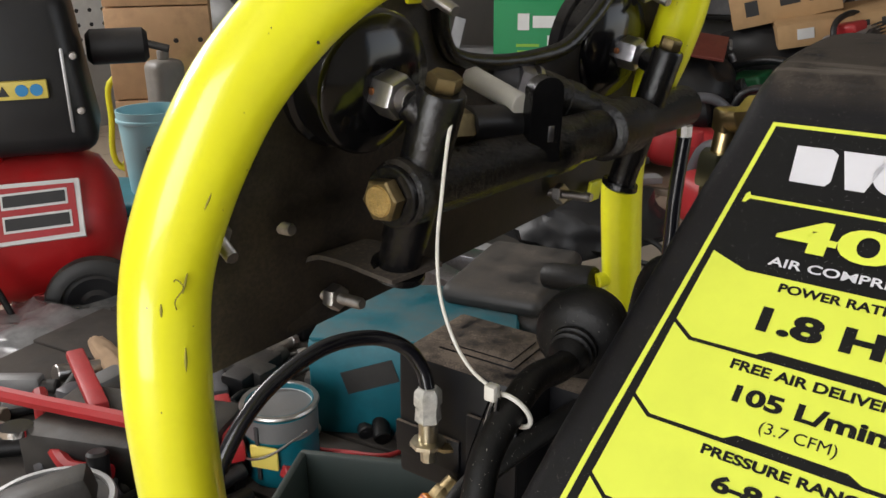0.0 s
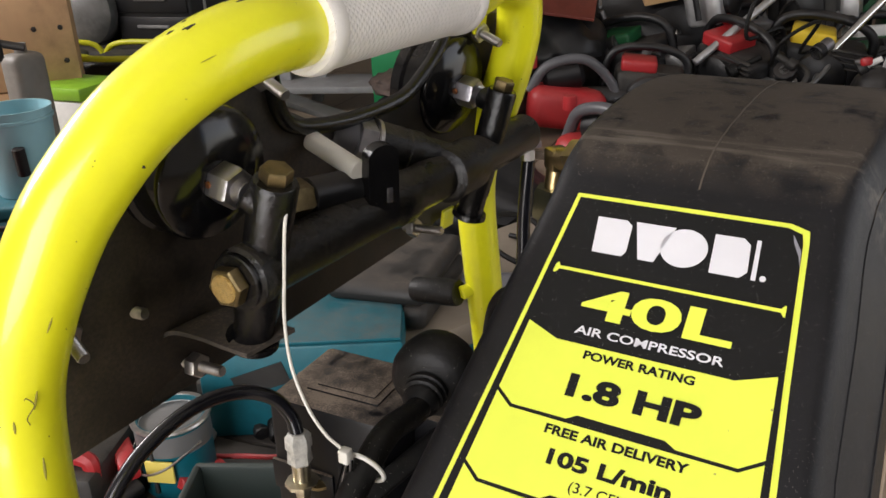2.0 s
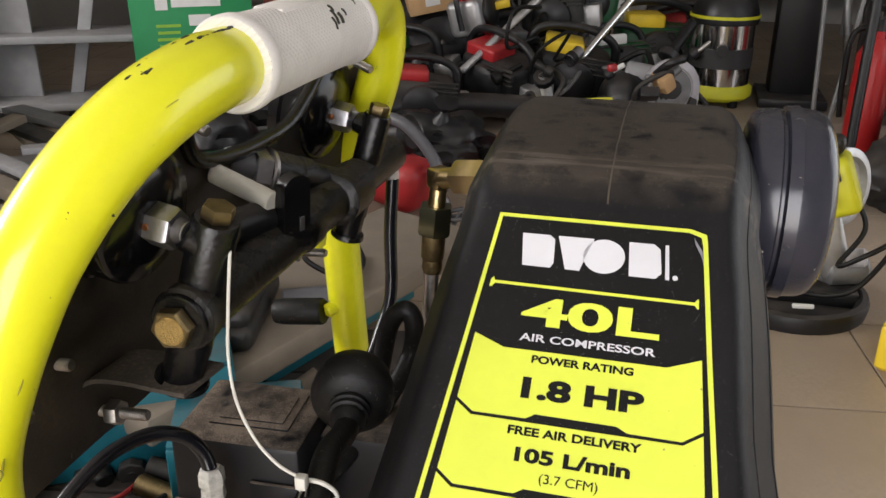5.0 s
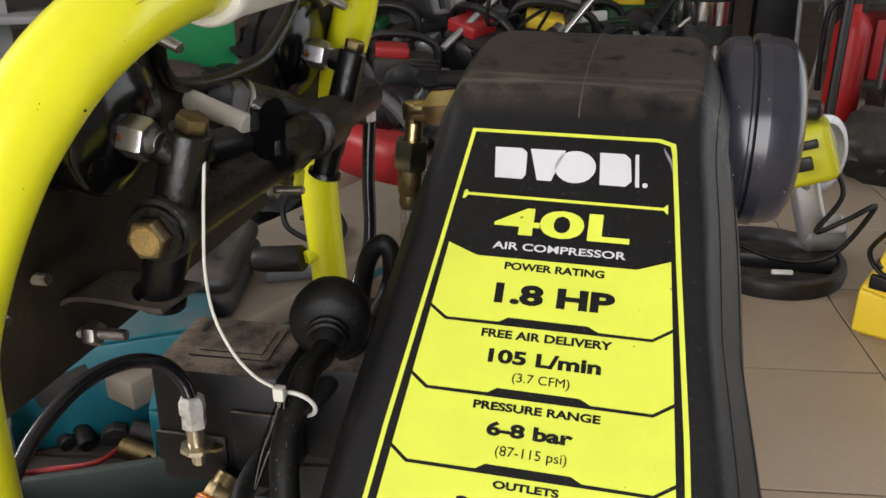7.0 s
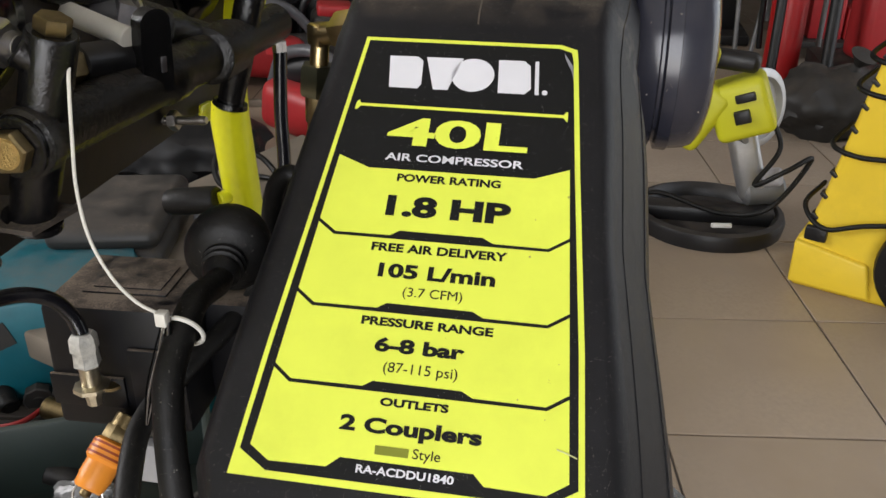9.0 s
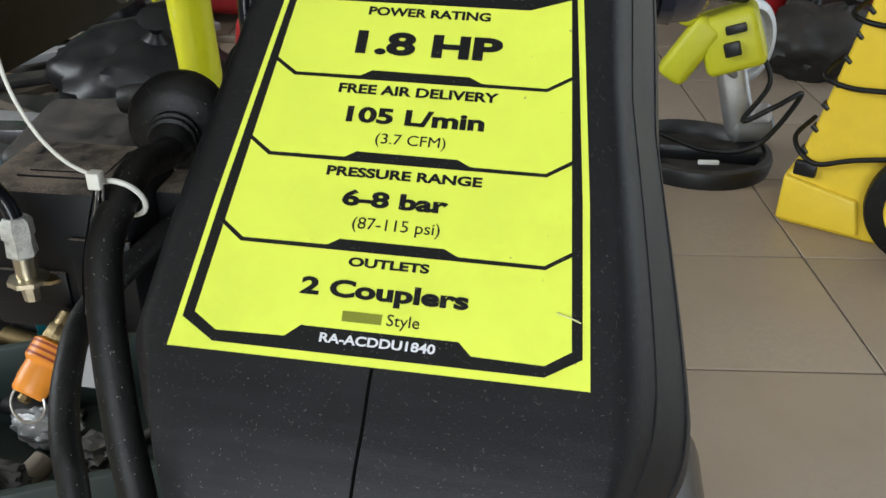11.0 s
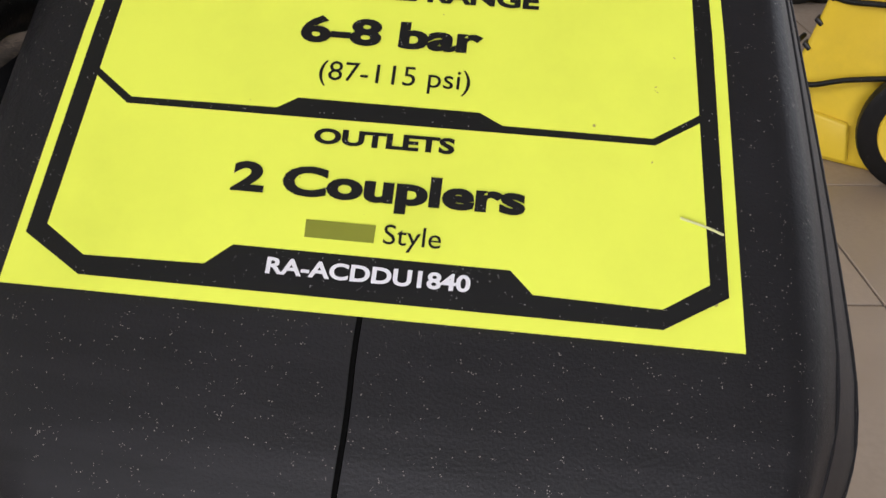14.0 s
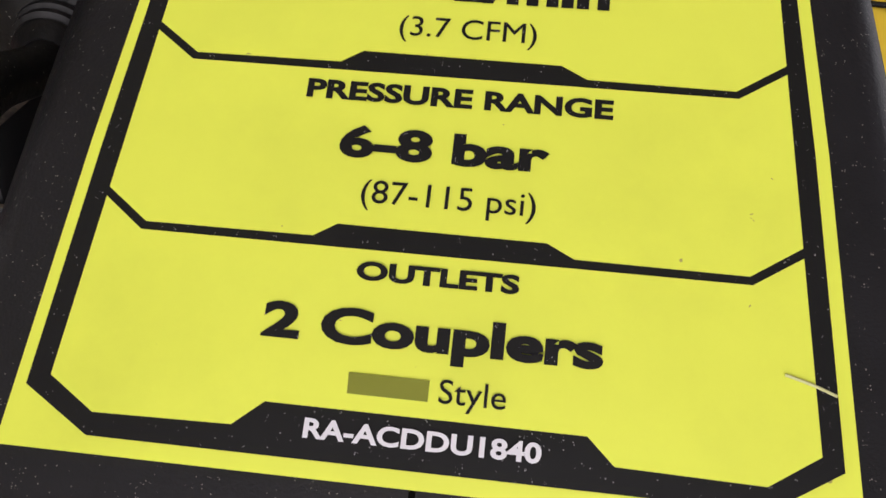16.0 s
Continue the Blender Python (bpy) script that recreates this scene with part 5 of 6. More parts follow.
def step_stool(at, turn):
    t = thing("step_ladder", "grey painted steel step shelf with splayed legs", "shelf", at)
    r = rz(turn)
    o = Vector(at)

    def P(x, y, z):
        return o + r @ V(x, y, z)
    for k, z in enumerate((0.12, 0.42, 0.72)):
        part("tread", box(P(0, 0.06 * k, z), (0.9, 0.32, 0.035), 0.006, rot=r), M_GREYM, t)
    for x in (-0.44, 0.44):
        part("leg", box(P(x, -0.14, 0.5), (0.035, 0.035, 1.0), 0.005, rot=rz(turn, -4)), M_GREYM, t)
        part("leg", box(P(x, 0.24, 0.5), (0.035, 0.035, 1.0), 0.005, rot=rz(turn, 6)), M_GREYM, t)
    for x in (-0.2, 0.1):
        part("brace", box(P(x, 0.1, 0.3), (0.06, 0.03, 0.6), 0.005, rot=rz(turn, 0, 14)), M_GREYM, t)


step_stool((-2.85, 3.45, 0.0), 25)


def green_carton():
    t = thing("tool_carton", "bright green printed tool carton standing upright", "box", (-2.1, 3.35, 0))
    r = rz(32)
    o = V(-2.08, 3.42, 0.36)
    part("body", box(o, (0.5, 0.3, 0.72), 0.004, rot=r), M_GREEN, t)
    for x, z, w, h, m in ((0.02, 0.27, 0.2, 0.05, M_WHITE), (-0.12, 0.27, 0.05, 0.07, M_WHITE), (0.03, 0.19, 0.09, 0.045, M_WHITE)):
        part("print", box(o + r @ V(x, -0.1515, z), (w, 0.002, h), 0, rot=r), m, t)
    for k in range(5):
        part("print", box(o + r @ V(-0.10, -0.1515, 0.17 - 0.028 * k), (0.10 - 0.01 * (k % 2), 0.002, 0.012 if k < 4 else 0.03), 0, rot=r), M_LIME if k < 4 else M_WHITE, t)


green_carton()
single("dark_bag", lump((-1.85, 3.05, 0.15), (0.42, 0.36, 0.36), 3, 0.3), M_BAG, "heaped black scrap bag in front of a carton", "bag")
single("scrap_lump", lump((-1.9, 3.0, 0.29), (0.36, 0.3, 0.12), 5, 0.22, 4, freq=3), mat("mixed scrap", (0.06, 0.04, 0.032), 0.7, var=0.8, scale=60, bump=0.5), "lump of mixed brown scrap lying on a bag", "scrap")


# ---- low clutter beside the compressor ----
def paint_tin(at):
    t = thing("paint_tin", "open teal paint tin with a battered steel rim", "paint tin", at)
    o = Vector(at)
    part("body", lathe(o, (0, 0, 1), [(0, 0), (0, 0.054), (0.003, 0.056), (0.112, 0.056), (0.115, 0.0585), (0.120, 0.0585), (0.122, 0.056), (0.122, 0.05), (0.03, 0.05), (0.03, 0)], 40), M_TEAL, t)
    part("band", lathe(o + V(0, 0, 0.079), (0, 0, 1), [(0, 0.0565), (0.0, 0.0575), (0.034, 0.0575), (0.034, 0.0565)], 40), M_CAST, t)
    part("liner", lathe(o + V(0, 0, 0.034), (0, 0, 1), [(0.012, 0.0), (0.012, 0.0485), (0.05, 0.0485), (0.052, 0.0475), (0.054, 0.0485), (0.08, 0.0485), (0.08, 0.0495)], 40, caps=False), M_WHITE, t)
    part("rim", lathe(o + V(0, 0, 0.117), (0, 0, 1), [(0, 0.0595), (0.003, 0.061), (0.006, 0.0595), (0.006, 0.0525), (0.0, 0.051)], 40, caps=False), M_STEEL, t)
    part("label_patch", box(o + V(0.022, -0.0545, 0.056), (0.045, 0.005, 0.038), 0.002, rot=rz(22)), M_WARN, t)
    part("bail", sweep([o + V(-0.059, 0, 0.09), o + V(-0.038, -0.056, 0.068), o + V(0, -0.072, 0.056), o + V(0.038, -0.056, 0.068), o + V(0.059, 0, 0.09)], 0.002, 8), M_STEEL, t)
    part("drip", box(o + V(0.011, -0.0575, 0.06), (0.008, 0.003, 0.09), 0.001), M_INK, t)
    return t


paint_tin((-0.90, 0.76, 0.202))
bench = thing("low_bench", "low dusty board bench loaded with tools", "bench", (-1.05, 0.95, 0))
for k in range(5):
    part("board", box(V(-1.05, 0.95, 0.1875) + rz(10) @ V(0, -0.38 + 0.19 * k, 0), (1.3 - 0.03 * (k % 2), 0.184, 0.025), 0.004, rot=rz(10)), M_BENCH, bench)
for x in (-0.58, 0.58):
    part("bearer", box(V(-1.05, 0.95, 0.0875) + rz(10) @ V(x, 0, 0), (0.08, 0.9, 0.175), 0.004, rot=rz(10)), M_BENCH, bench)


def teal_box(at, size, turn, label, lid=None):
    t = thing("tool_carton", label, "box", at)
    r = rz(turn)
    o = Vector(at)
    part("body", box(o + V(0, 0, size[2] / 2), size, 0.006, rot=r), M_TEAL, t)
    part("lid", box(o + V(0, 0, size[2] + 0.004), (size[0] * 0.98, size[1] * 0.98, 0.006), 0.002, rot=r), lid or M_TAN, t, "dusty top")
    part("dark_print", box(o + r @ V(-size[0] * 0.2, -size[1] / 2 - 0.0015, size[2] * 0.65), (0.09, 0.002, 0.04), 0, rot=rz(turn, 0, -18)), M_DARK, t)
    part("dark_print", box(o + r @ V(size[0] * 0.2, -size[1] / 2 - 0.0015, size[2] * 0.45), (0.05, 0.002, 0.05), 0, rot=rz(turn, 0, 25)), M_DARK, t)
    return t


teal_box((-0.86, 1.05, 0.202), (0.34, 0.24, 0.17), 32, "teal tool carton with a dusty top on the bench", M_TEALD)
teal_box((-0.62, 0.98, 0.202), (0.20, 0.16, 0.12), 24, "small teal tool carton on the bench", M_TEALD)
single("plank", box((-0.72, 1.42, 0.30), (0.30, 0.95, 0.05), 0.006, rot=rz(-20)), M_TAN, "dusty tan plank lying across the bench", "plank")
single("plank_rest", box((-0.72, 1.42, 0.238), (0.16, 0.6, 0.07), 0.004, rot=rz(-20)), M_TEAL, "teal carton under a plank", "box")
case = thing("instrument_case", "dusty black moulded case lying on a plank", "tool case", (-0.80, 1.25, 0.33))
cr = rz(14)
part("body", box((-0.80, 1.25, 0.352), (0.19, 0.27, 0.05), 0.02, rot=cr, seg=4), M_CASE, case)
part("lid", box((-0.80, 1.25, 0.394), (0.188, 0.268, 0.042), 0.02, rot=cr, seg=4), M_CASE, case)
part("catch", box(V(-0.80, 1.25, 0.366) + cr @ V(-0.01, -0.134, 0), (0.07, 0.006, 0.022), 0.003, rot=cr), M_GAP, case)
tube2 = thing("grey_spout", "grey plastic spout lying beside a black case", "spout", (-0.6, 1.3, 0.33))
part("pipe", rod((-0.69, 1.30, 0.352), (-0.56, 1.36, 0.352), 0.026, 0.004), M_GREYPL, tube2)
part("cord", sweep([(-0.62, 1.42, 0.34), (-0.6, 1.5, 0.36), (-0.66, 1.55, 0.40), (-0.72, 1.5, 0.42), (-0.70, 1.44, 0.38), (-0.62, 1.46, 0.34), (-0.64, 1.58, 0.335), (-0.74, 1.6, 0.335)], 0.006, 8), M_RUBBER, tube2)


def crate_tray(at, turn):
    t = thing("crate", "dark green plastic crate holding small metal parts", "crate", at)
    r = rz(turn)
    o = Vector(at)
    part("base", box(o + V(0, 0, 0.006), (0.34, 0.26, 0.012), 0.003, rot=r), M_TRAY, t)
    for x, y, sx, sy in ((0.17, 0, 0.012, 0.26), (-0.17, 0, 0.012, 0.26), (0, 0.13, 0.35, 0.012), (0, -0.13, 0.35, 0.012)):
        part("side", box(o + r @ V(x, y, 0.06), (sx, sy, 0.12), 0.005, rot=r), M_TRAY, t)


crate_tray((-0.56, 0.655, 0.202), 28)
for k in range(5):
    a = random.uniform(0, 6.28)
    single("plastic_scrap", lump((-0.56 + 0.09 * math.cos(a), 0.655 + 0.06 * math.sin(a), 0.235 + 0.008 * k), (0.08, 0.05, 0.05), 20 + k, 0.45, 4, freq=3), M_CLEAR if k % 2 else M_DARK, "crumpled cloudy plastic scrap in a crate", "scrap", "scraps in the crate")


clamp = thing("bar_clamp", "red painted steel clamp frame lying on the bench", "clamp", (-1.1, 0.58, 0.2))
part("long_bar", sweep([(-1.33, 0.488, 0.262), (-1.335, 0.495, 0.30), (-1.31, 0.503, 0.312), (-1.19, 0.545, 0.312), (-1.05, 0.594, 0.312), (-0.95, 0.63, 0.31), (-0.935, 0.635, 0.29), (-0.94, 0.632, 0.24)], 0.0125, 8, 5), M_REDPL, clamp)
part("cross_bar", box((-1.225, 0.628, 0.308), (0.22, 0.03, 0.018), 0.005, rot=rz(-20)), M_REDPL, clamp)
part("hook", sweep([(-1.26, 0.565, 0.30), (-1.18, 0.53, 0.275), (-1.10, 0.512, 0.262), (-1.07, 0.515, 0.26), (-1.02, 0.54, 0.262)], 0.012, 8, 5), M_REDPL, clamp)
part("jaw", box((-0.975, 0.715, 0.27), (0.03, 0.17, 0.03), 0.006, rot=rz(60)), M_REDPL, clamp)
part("screw", rod((-1.03, 0.53, 0.30), (-1.02, 0.52, 0.21), 0.016, 0.004), M_BLACKPL, clamp)
single("clamp_block", box((-1.08, 0.62, 0.25), (0.3, 0.16, 0.09), 0.01, rot=rz(25)), M_DARK, "dark timber block under a clamp", "block")
sp = thing("spanner", "chrome open-ended spanner on the bench", "spanner", (-1.25, 0.42, 0.29))
part("shaft", box((-1.27, 0.40, 0.30), (0.26, 0.018, 0.01), 0.003, rot=rz(32, 0, -8)), M_CHROME, sp)
part("head", lathe((-1.15, 0.475, 0.312), (0, 0.1, 1), [(0, 0.024), (0.01, 0.024)], 10), M_CHROME, sp)
tin = thing("round_tin", "round steel tin with a tool lying in it", "tin", (-0.97, 0.44, 0.2))
part("body", lathe((-0.99, 0.43, 0.202), (0, 0, 1), [(0, 0), (0, 0.085), (0.075, 0.087), (0.08, 0.09), (0.084, 0.087), (0.084, 0.08), (0.03, 0.078), (0.03, 0)], 40), M_SILVER, tin)
part("dark_ring", lathe((-0.99, 0.43, 0.27), (0, 0, 1), [(0, 0.0875), (0, 0.0905), (0.01, 0.0905), (0.01, 0.0875)], 40), M_DARK, tin)
part("tool", box((-0.98, 0.43, 0.30), (0.05, 0.12, 0.05), 0.012, rot=rz(-35, 12)), M_DARK, tin)
single("canvas_rag", lump((-1.36, 0.76, 0.225), (0.36, 0.05, 0.045), 8, 0.3, 4, rot=rz(-14)), M_CLOTH, "crumpled tan canvas rag beside a wheel", "rag")
single("clear_film", lump((-1.75, 0.86, 0.10), (0.55, 0.4, 0.16), 9, 0.5, freq=3), M_CLEAR, "crumpled cloudy plastic film on the floor", "plastic film")
for k in range(90):
    x, y = random.uniform(-1.62, -0.50), random.uniform(0.40, 1.25)
    ln = random.uniform(0.04, 0.14)
    m = random.choice((M_DARK, M_STEEL, M_BLACKPL, M_DARK, M_BRASS_DARK, M_SILVER, M_RUBBER, M_TAN, M_REDPL, M_BLACKPL))
    a = random.uniform(0, 6.28)
    base = 0.212
    if x < -1.5:
        continue
    tt = thing("loose_part", "small loose machine part lying on the bench", "machine part", (x, y, base), "loose parts on the bench")
    part("shank", rod((x, y, base), (x + ln * math.cos(a), y + ln * math.sin(a), base + random.uniform(0, 0.03)), random.uniform(0.006, 0.018), 0.002, 12), m, tt)
    part("collar", rod((x, y, base), (x + 0.018 * math.cos(a), y + 0.018 * math.sin(a), base + 0.002), random.uniform(0.012, 0.024), 0.002, 8), m, tt)

random.seed(44)
for k in range(12):
    x, y = random.uniform(-1.45, -0.7), random.uniform(0.5, 1.15)
    a = random.uniform(0, 6.28)
    pts = [V(x, y, 0.208)]
    for j in range(6):
        a += random.uniform(-1.3, 1.3)
        q = pts[-1] + V(math.cos(a) * 0.07, math.sin(a) * 0.07, 0)
        pts.append(V(min(-0.6, max(-1.5, q.x)), min(1.2, max(0.48, q.y)), 0.208 + random.uniform(0, 0.03)))
    single("cord", sweep(pts, random.uniform(0.003, 0.006), 8, 6), random.choice((M_RUBBER, M_RUBBER, M_DARK, M_GREYPL, M_REDPL)), "loose cord snaking over the cluttered bench", "cord", "cords on the bench")
for k in range(26):
    x, y = random.uniform(-1.5, -0.95), random.uniform(0.45, 1.15)
    w, d, h = random.uniform(0.04, 0.13), random.uniform(0.03, 0.08), random.uniform(0.02, 0.055)
    tt = thing("tool_block", "grimy dark tool body lying on the bench", "tool", (x, y, 0.2), "tools on the bench")
    r = rz(random.uniform(0, 180))
    part("body", box(V(x, y, 0.202 + h / 2), (w, d, h), 0.008, rot=r), random.choice((M_BLACKPL, M_DARK, M_CASE, M_BENCH, M_GREYPL, M_CAST)), tt)
    part("nose", rod(V(x, y, 0.202 + h / 2), V(x, y, 0.202 + h / 2) + r @ V(w * 0.8, 0, 0), h * 0.3, 0.003, 12), random.choice((M_STEEL, M_DARK, M_CAST)), tt)
# dark clutter that fills the floor behind
single("plank", box((-2.6, 2.42, 0.165), (0.08, 0.75, 0.03), 0.004, rot=rz(-14, 9)), M_TAN, "pale dusty timber plank lying over scrap", "plank")
single("plank", box((-2.12, 1.86, 0.15), (0.62, 0.07, 0.03), 0.004, rot=rz(24, 0, -7)), M_TAN, "pale dusty timber plank on steel stock", "plank")
def bag(at, size, seed, amp, label, m=M_BAG):
    t = thing("black_bag", label, "bag", (at[0], at[1], 0))
    part("body", lump(at, size, seed, amp), m, t)
    n = V(at[0] + 0.1 * size[0], at[1] - 0.1 * size[1], at[2] + 0.42 * size[2])
    part("neck", lathe(n, (0.3, -0.4, 1), [(0, 0.05), (0.03, 0.022), (0.045, 0.014), (0.06, 0.024), (0.09, 0.05), (0.095, 0.03)], 14), m, t, "gathered neck of the bag")


bag((-1.22, 2.28, 0.13), (0.56, 0.46, 0.3), 41, 0.35, "slumped black scrap bag on the tiles")
bag((-0.95, 3.3, 0.10), (0.5, 0.36, 0.24), 43, 0.4, "slumped black scrap bag below a blower tube")
bag((-1.85, 3.5, 0.12), (0.6, 0.44, 0.3), 44, 0.4, "slumped black scrap bag beside a hose")
# the last one is an added mass standing in for plain darkness behind the saw
bag((0.86, 3.25, 0.11), (0.42, 0.36, 0.28), 47, 0.3, "dark dusty lump added to fill the dark space behind the saw", M_CASE)
random.seed(33)
for k in range(34):
    x, y = random.uniform(-2.75, -1.45), random.uniform(2.0, 3.15)
    ln, w = random.uniform(0.35, 1.0), random.uniform(0.03, 0.12)
    m = random.choice((M_TAN, M_GREYM, M_DARK, M_CAST, M_TAN, M_KRAFT, M_DARK, M_BLACKPL, M_GREYM))
    single("offcut", box((x, y, 0.016 + 0.004 * k), (ln, w, 0.025), 0.003, rot=rz(random.uniform(-50, 60), random.uniform(-3, 3), random.uniform(-3, 3))), m, "dusty offcut of stock in a loose pile", "offcut", "offcuts in the pile")
# long stock lying behind
for k, (y, z, x0, x1, m) in enumerate(((1.75, 0.14, -2.3, -0.9, M_ALU), (1.85, 0.14, -2.4, -1.0, M_GREYM), (1.95, 0.10, -2.3, -0.7, M_DARK), (1.66, 0.16, -2.1, -0.8, M_ALU), (2.1, 0.09, -2.5, -0.9, M_TAN))):
    single("metal_bar", box(((x0 + x1) / 2, y, z), (x1 - x0, 0.07, 0.05), 0.004, rot=rz(14 - 9 * k, 0, 2)), m, "long dusty metal bar lying on the stack", "bar", "bars in the stack")
single("steel_stock", box((-1.5, 1.9, 0.05), (1.5, 0.6, 0.09), 0.01, rot=rz(8)), M_DARK, "low dark bed of steel stock on the floor", "steel stock")

# ---- the middle of the room ----
def circular_saw(at, turn):
    t = thing("red_power_tool", "red and grey power tool with a coiled cord", "power tool", at)
    r = rz(turn)
    o = Vector(at)

    def P(x, y, z):
        return o + r @ V(x, y, z)
    part("body", box(P(0, 0, 0.12), (0.34, 0.18, 0.18), 0.05, rot=rz(turn, 0, 8), seg=4), M_REDPL, t)
    part("motor", rod(P(-0.1, 0.05, 0.24), P(0.08, 0.05, 0.27), 0.07, 0.02), M_BLACKPL, t)
    part("handle", sweep([P(-0.16, 0, 0.2), P(-0.08, -0.02, 0.31), P(0.08, -0.02, 0.33), P(0.2, 0, 0.22), P(0.24, 0, 0.1)], 0.022, 12), M_GREYPL, t)
    part("knob", rod(P(-0.15, 0, 0.3), P(-0.15, 0, 0.35), 0.025), M_REDPL, t)
    part("cord", sweep([P(0.22, 0, 0.14), P(0.3, -0.04, 0.06), P(0.27, -0.1, 0.012), P(0.35, -0.14, 0.012), P(0.4, -0.05, 0.02), P(0.32, 0.0, 0.03), P(0.28, -0.08, 0.035), P(0.36, -0.12, 0.04), P(0.33, -0.02, 0.05), P(0.38, -0.03, 0.055), P(0.36, -0.11, 0.06), P(0.29, -0.09, 0.06), P(0.31, 0.02, 0.05)], 0.008, 10), M_GREYPL, t)


circular_saw((-0.97, 2.76, 0.0), -20)
circular_saw((-1.42, 3.5, 0.0), 30)


def engine_tool(at, turn, m, s, label, acc, name="chainsaw", seed=0):
    """A small two-stroke machine: housing, tank, recoil cover, handle, muffler and fins."""
    t = thing(name, label, "power tool", at, "power tools in the heap")
    r = rz(turn, random.uniform(-12, 12), random.uniform(-12, 12))
    o = Vector(at) + V(0, 0, 0.02)

    def P(x, y, z):
        return o + r @ V(x * s, y * s, z * s)
    part("housing", box(P(0, 0, 0.13), (0.28 * s, 0.2 * s, 0.2 * s), 0.035 * s, rot=r, seg=3), m, t)
    part("recoil_cover", lathe(P(0.0, -0.1, 0.13), r @ V(0, -1, 0), [(0, 0.09 * s), (0.02 * s, 0.085 * s), (0.035 * s, 0.06 * s), (0.035 * s, 0)], 20), M_BLACKPL, t)
    part("fuel_cap", rod(P(-0.1, -0.1, 0.05), P(-0.1, -0.13, 0.05), 0.028 * s), acc, t)
    part("handle", sweep([P(-0.18, 0, 0.08), P(-0.16, 0, 0.27), P(0.0, 0, 0.31), P(0.13, 0, 0.27), P(0.15, 0, 0.15)], 0.016 * s, 10), M_BLACKPL, t)
    part("muffler", box(P(0.17, 0, 0.12), (0.08 * s, 0.12 * s, 0.1 * s), 0.012, rot=r), M_SILVER, t)
    for k in range(4):
        part("fin", box(P(0.08, -0.108, 0.18 + 0.018 * k), (0.12 * s, 0.02, 0.006 * s), 0.002, rot=r), M_DARK, t)
    part("air_cover", box(P(-0.05, -0.02, 0.245), (0.14 * s, 0.13 * s, 0.05 * s), 0.015, rot=r, seg=3), acc, t)
    return t


random.seed(5)
heap = [(-1.15, 3.75, 0, 20, M_DARK, 1.1, M_REDPL), (-0.85, 4.2, 0, -30, M_BLACKPL, 1.3, M_REDPL), (-0.55, 4.35, 0.0, 10, M_BLACKPL, 1.35, M_YELL), (-0.3, 4.7, 0.0, 35, M_GREENM, 1.2, M_WHITE), (-0.95, 4.6, 0.0, 60, M_DARK, 1.4, M_SILVER),
        (-1.3, 4.25, 0.0, -10, M_BLACKPL, 1.3, M_GREENM), (-0.65, 4.75, 0.25, 0, M_DARK, 1.2, M_REDPL), (-0.15, 5.05, 0.0, 15, M_GREENM, 1.5, M_YELL), (-1.0, 4.35, 0.34, 80, M_SILVER, 0.9, M_REDPL), (-0.55, 4.95, 0.3, 20, M_GREENM, 1.2, M_YELL),
        (-1.55, 4.7, 0.0, 40, M_BLACKPL, 1.5, M_BLACKPL), (0.05, 5.3, 0.0, 5, M_DARK, 1.4, M_REDPL)]
for x, y, z, a, m, s, acc in heap:
    engine_tool((x, y, z), a, m, s, "grimy two-stroke power tool in a heap on the floor", acc)
for k, (p, q, m) in enumerate((((-1.0, 4.0, 0.25), (-0.5, 4.5, 0.75), M_SILVER), ((-0.45, 4.2, 0.3), (-0.1, 4.5, 0.75), M_CHROME), ((-1.3, 4.3, 0.2), (-1.1, 5.0, 0.9), M_DARK), ((-0.8, 4.6, 0.3), (-1.2, 5.1, 0.95), M_SILVER))):
    single("shaft", rod(p, q, 0.018, 0.004), m, "straight tool shaft sticking out of a heap", "shaft", "shafts in the heap")
random.seed(21)
for k in range(110):
    x, y = random.uniform(-1.7, 0.1), random.uniform(3.9, 4.9)
    z = random.uniform(0.03, 0.34)
    m = random.choice((M_DARK, M_BLACKPL, M_SILVER, M_STEEL, M_WHITE, M_GREYM, M_REDPL, M_KRAFT, M_GREENM, M_YELL, M_DARK, M_CAST, M_RUBBER, M_ALU))
    d = V(random.uniform(-1, 1), random.uniform(-1, 1), random.uniform(-0.5, 0.9)).normalized()
    ln = random.uniform(0.06, 0.24)
    tt = thing("scrap_part", "grimy machine part jumbled in the tool heap", "machine part", (x, y, z), "parts in the tool heap")
    p = V(x, y, z)
    if k % 4 == 0:
        sd = d.orthogonal().normalized()
        part("lead", sweep([p, p + d * 0.1 + sd * 0.08, p + d * 0.22 - sd * 0.05, p + d * 0.3 + sd * 0.1, p + d * 0.18 + sd * 0.2], random.uniform(0.006, 0.016), 8, 6), random.choice((M_RUBBER, M_RUBBER, M_CAST, M_DARK)), tt)
    elif k % 4 == 1:
        part("block", box(p, (ln * 0.5, ln * 0.35, ln * 0.3), 0.012, rot=frame_of(d)), m, tt)
        part("spigot", rod(p, p + d * ln * 0.5, ln * 0.1, 0.003, 12), M_CAST, tt)
    else:
        part("shank", rod(p, p + d * ln, random.uniform(0.01, 0.03), 0.003, 12), m, tt)
        part("collar", rod(p, p + d * 0.04, random.uniform(0.025, 0.05), 0.004, 10), random.choice((M_DARK, M_BLACKPL, m)), tt)
blower = thing("leaf_blower", "black leaf blower with a long tube on the floor", "leaf blower", (-0.6, 3.75, 0))
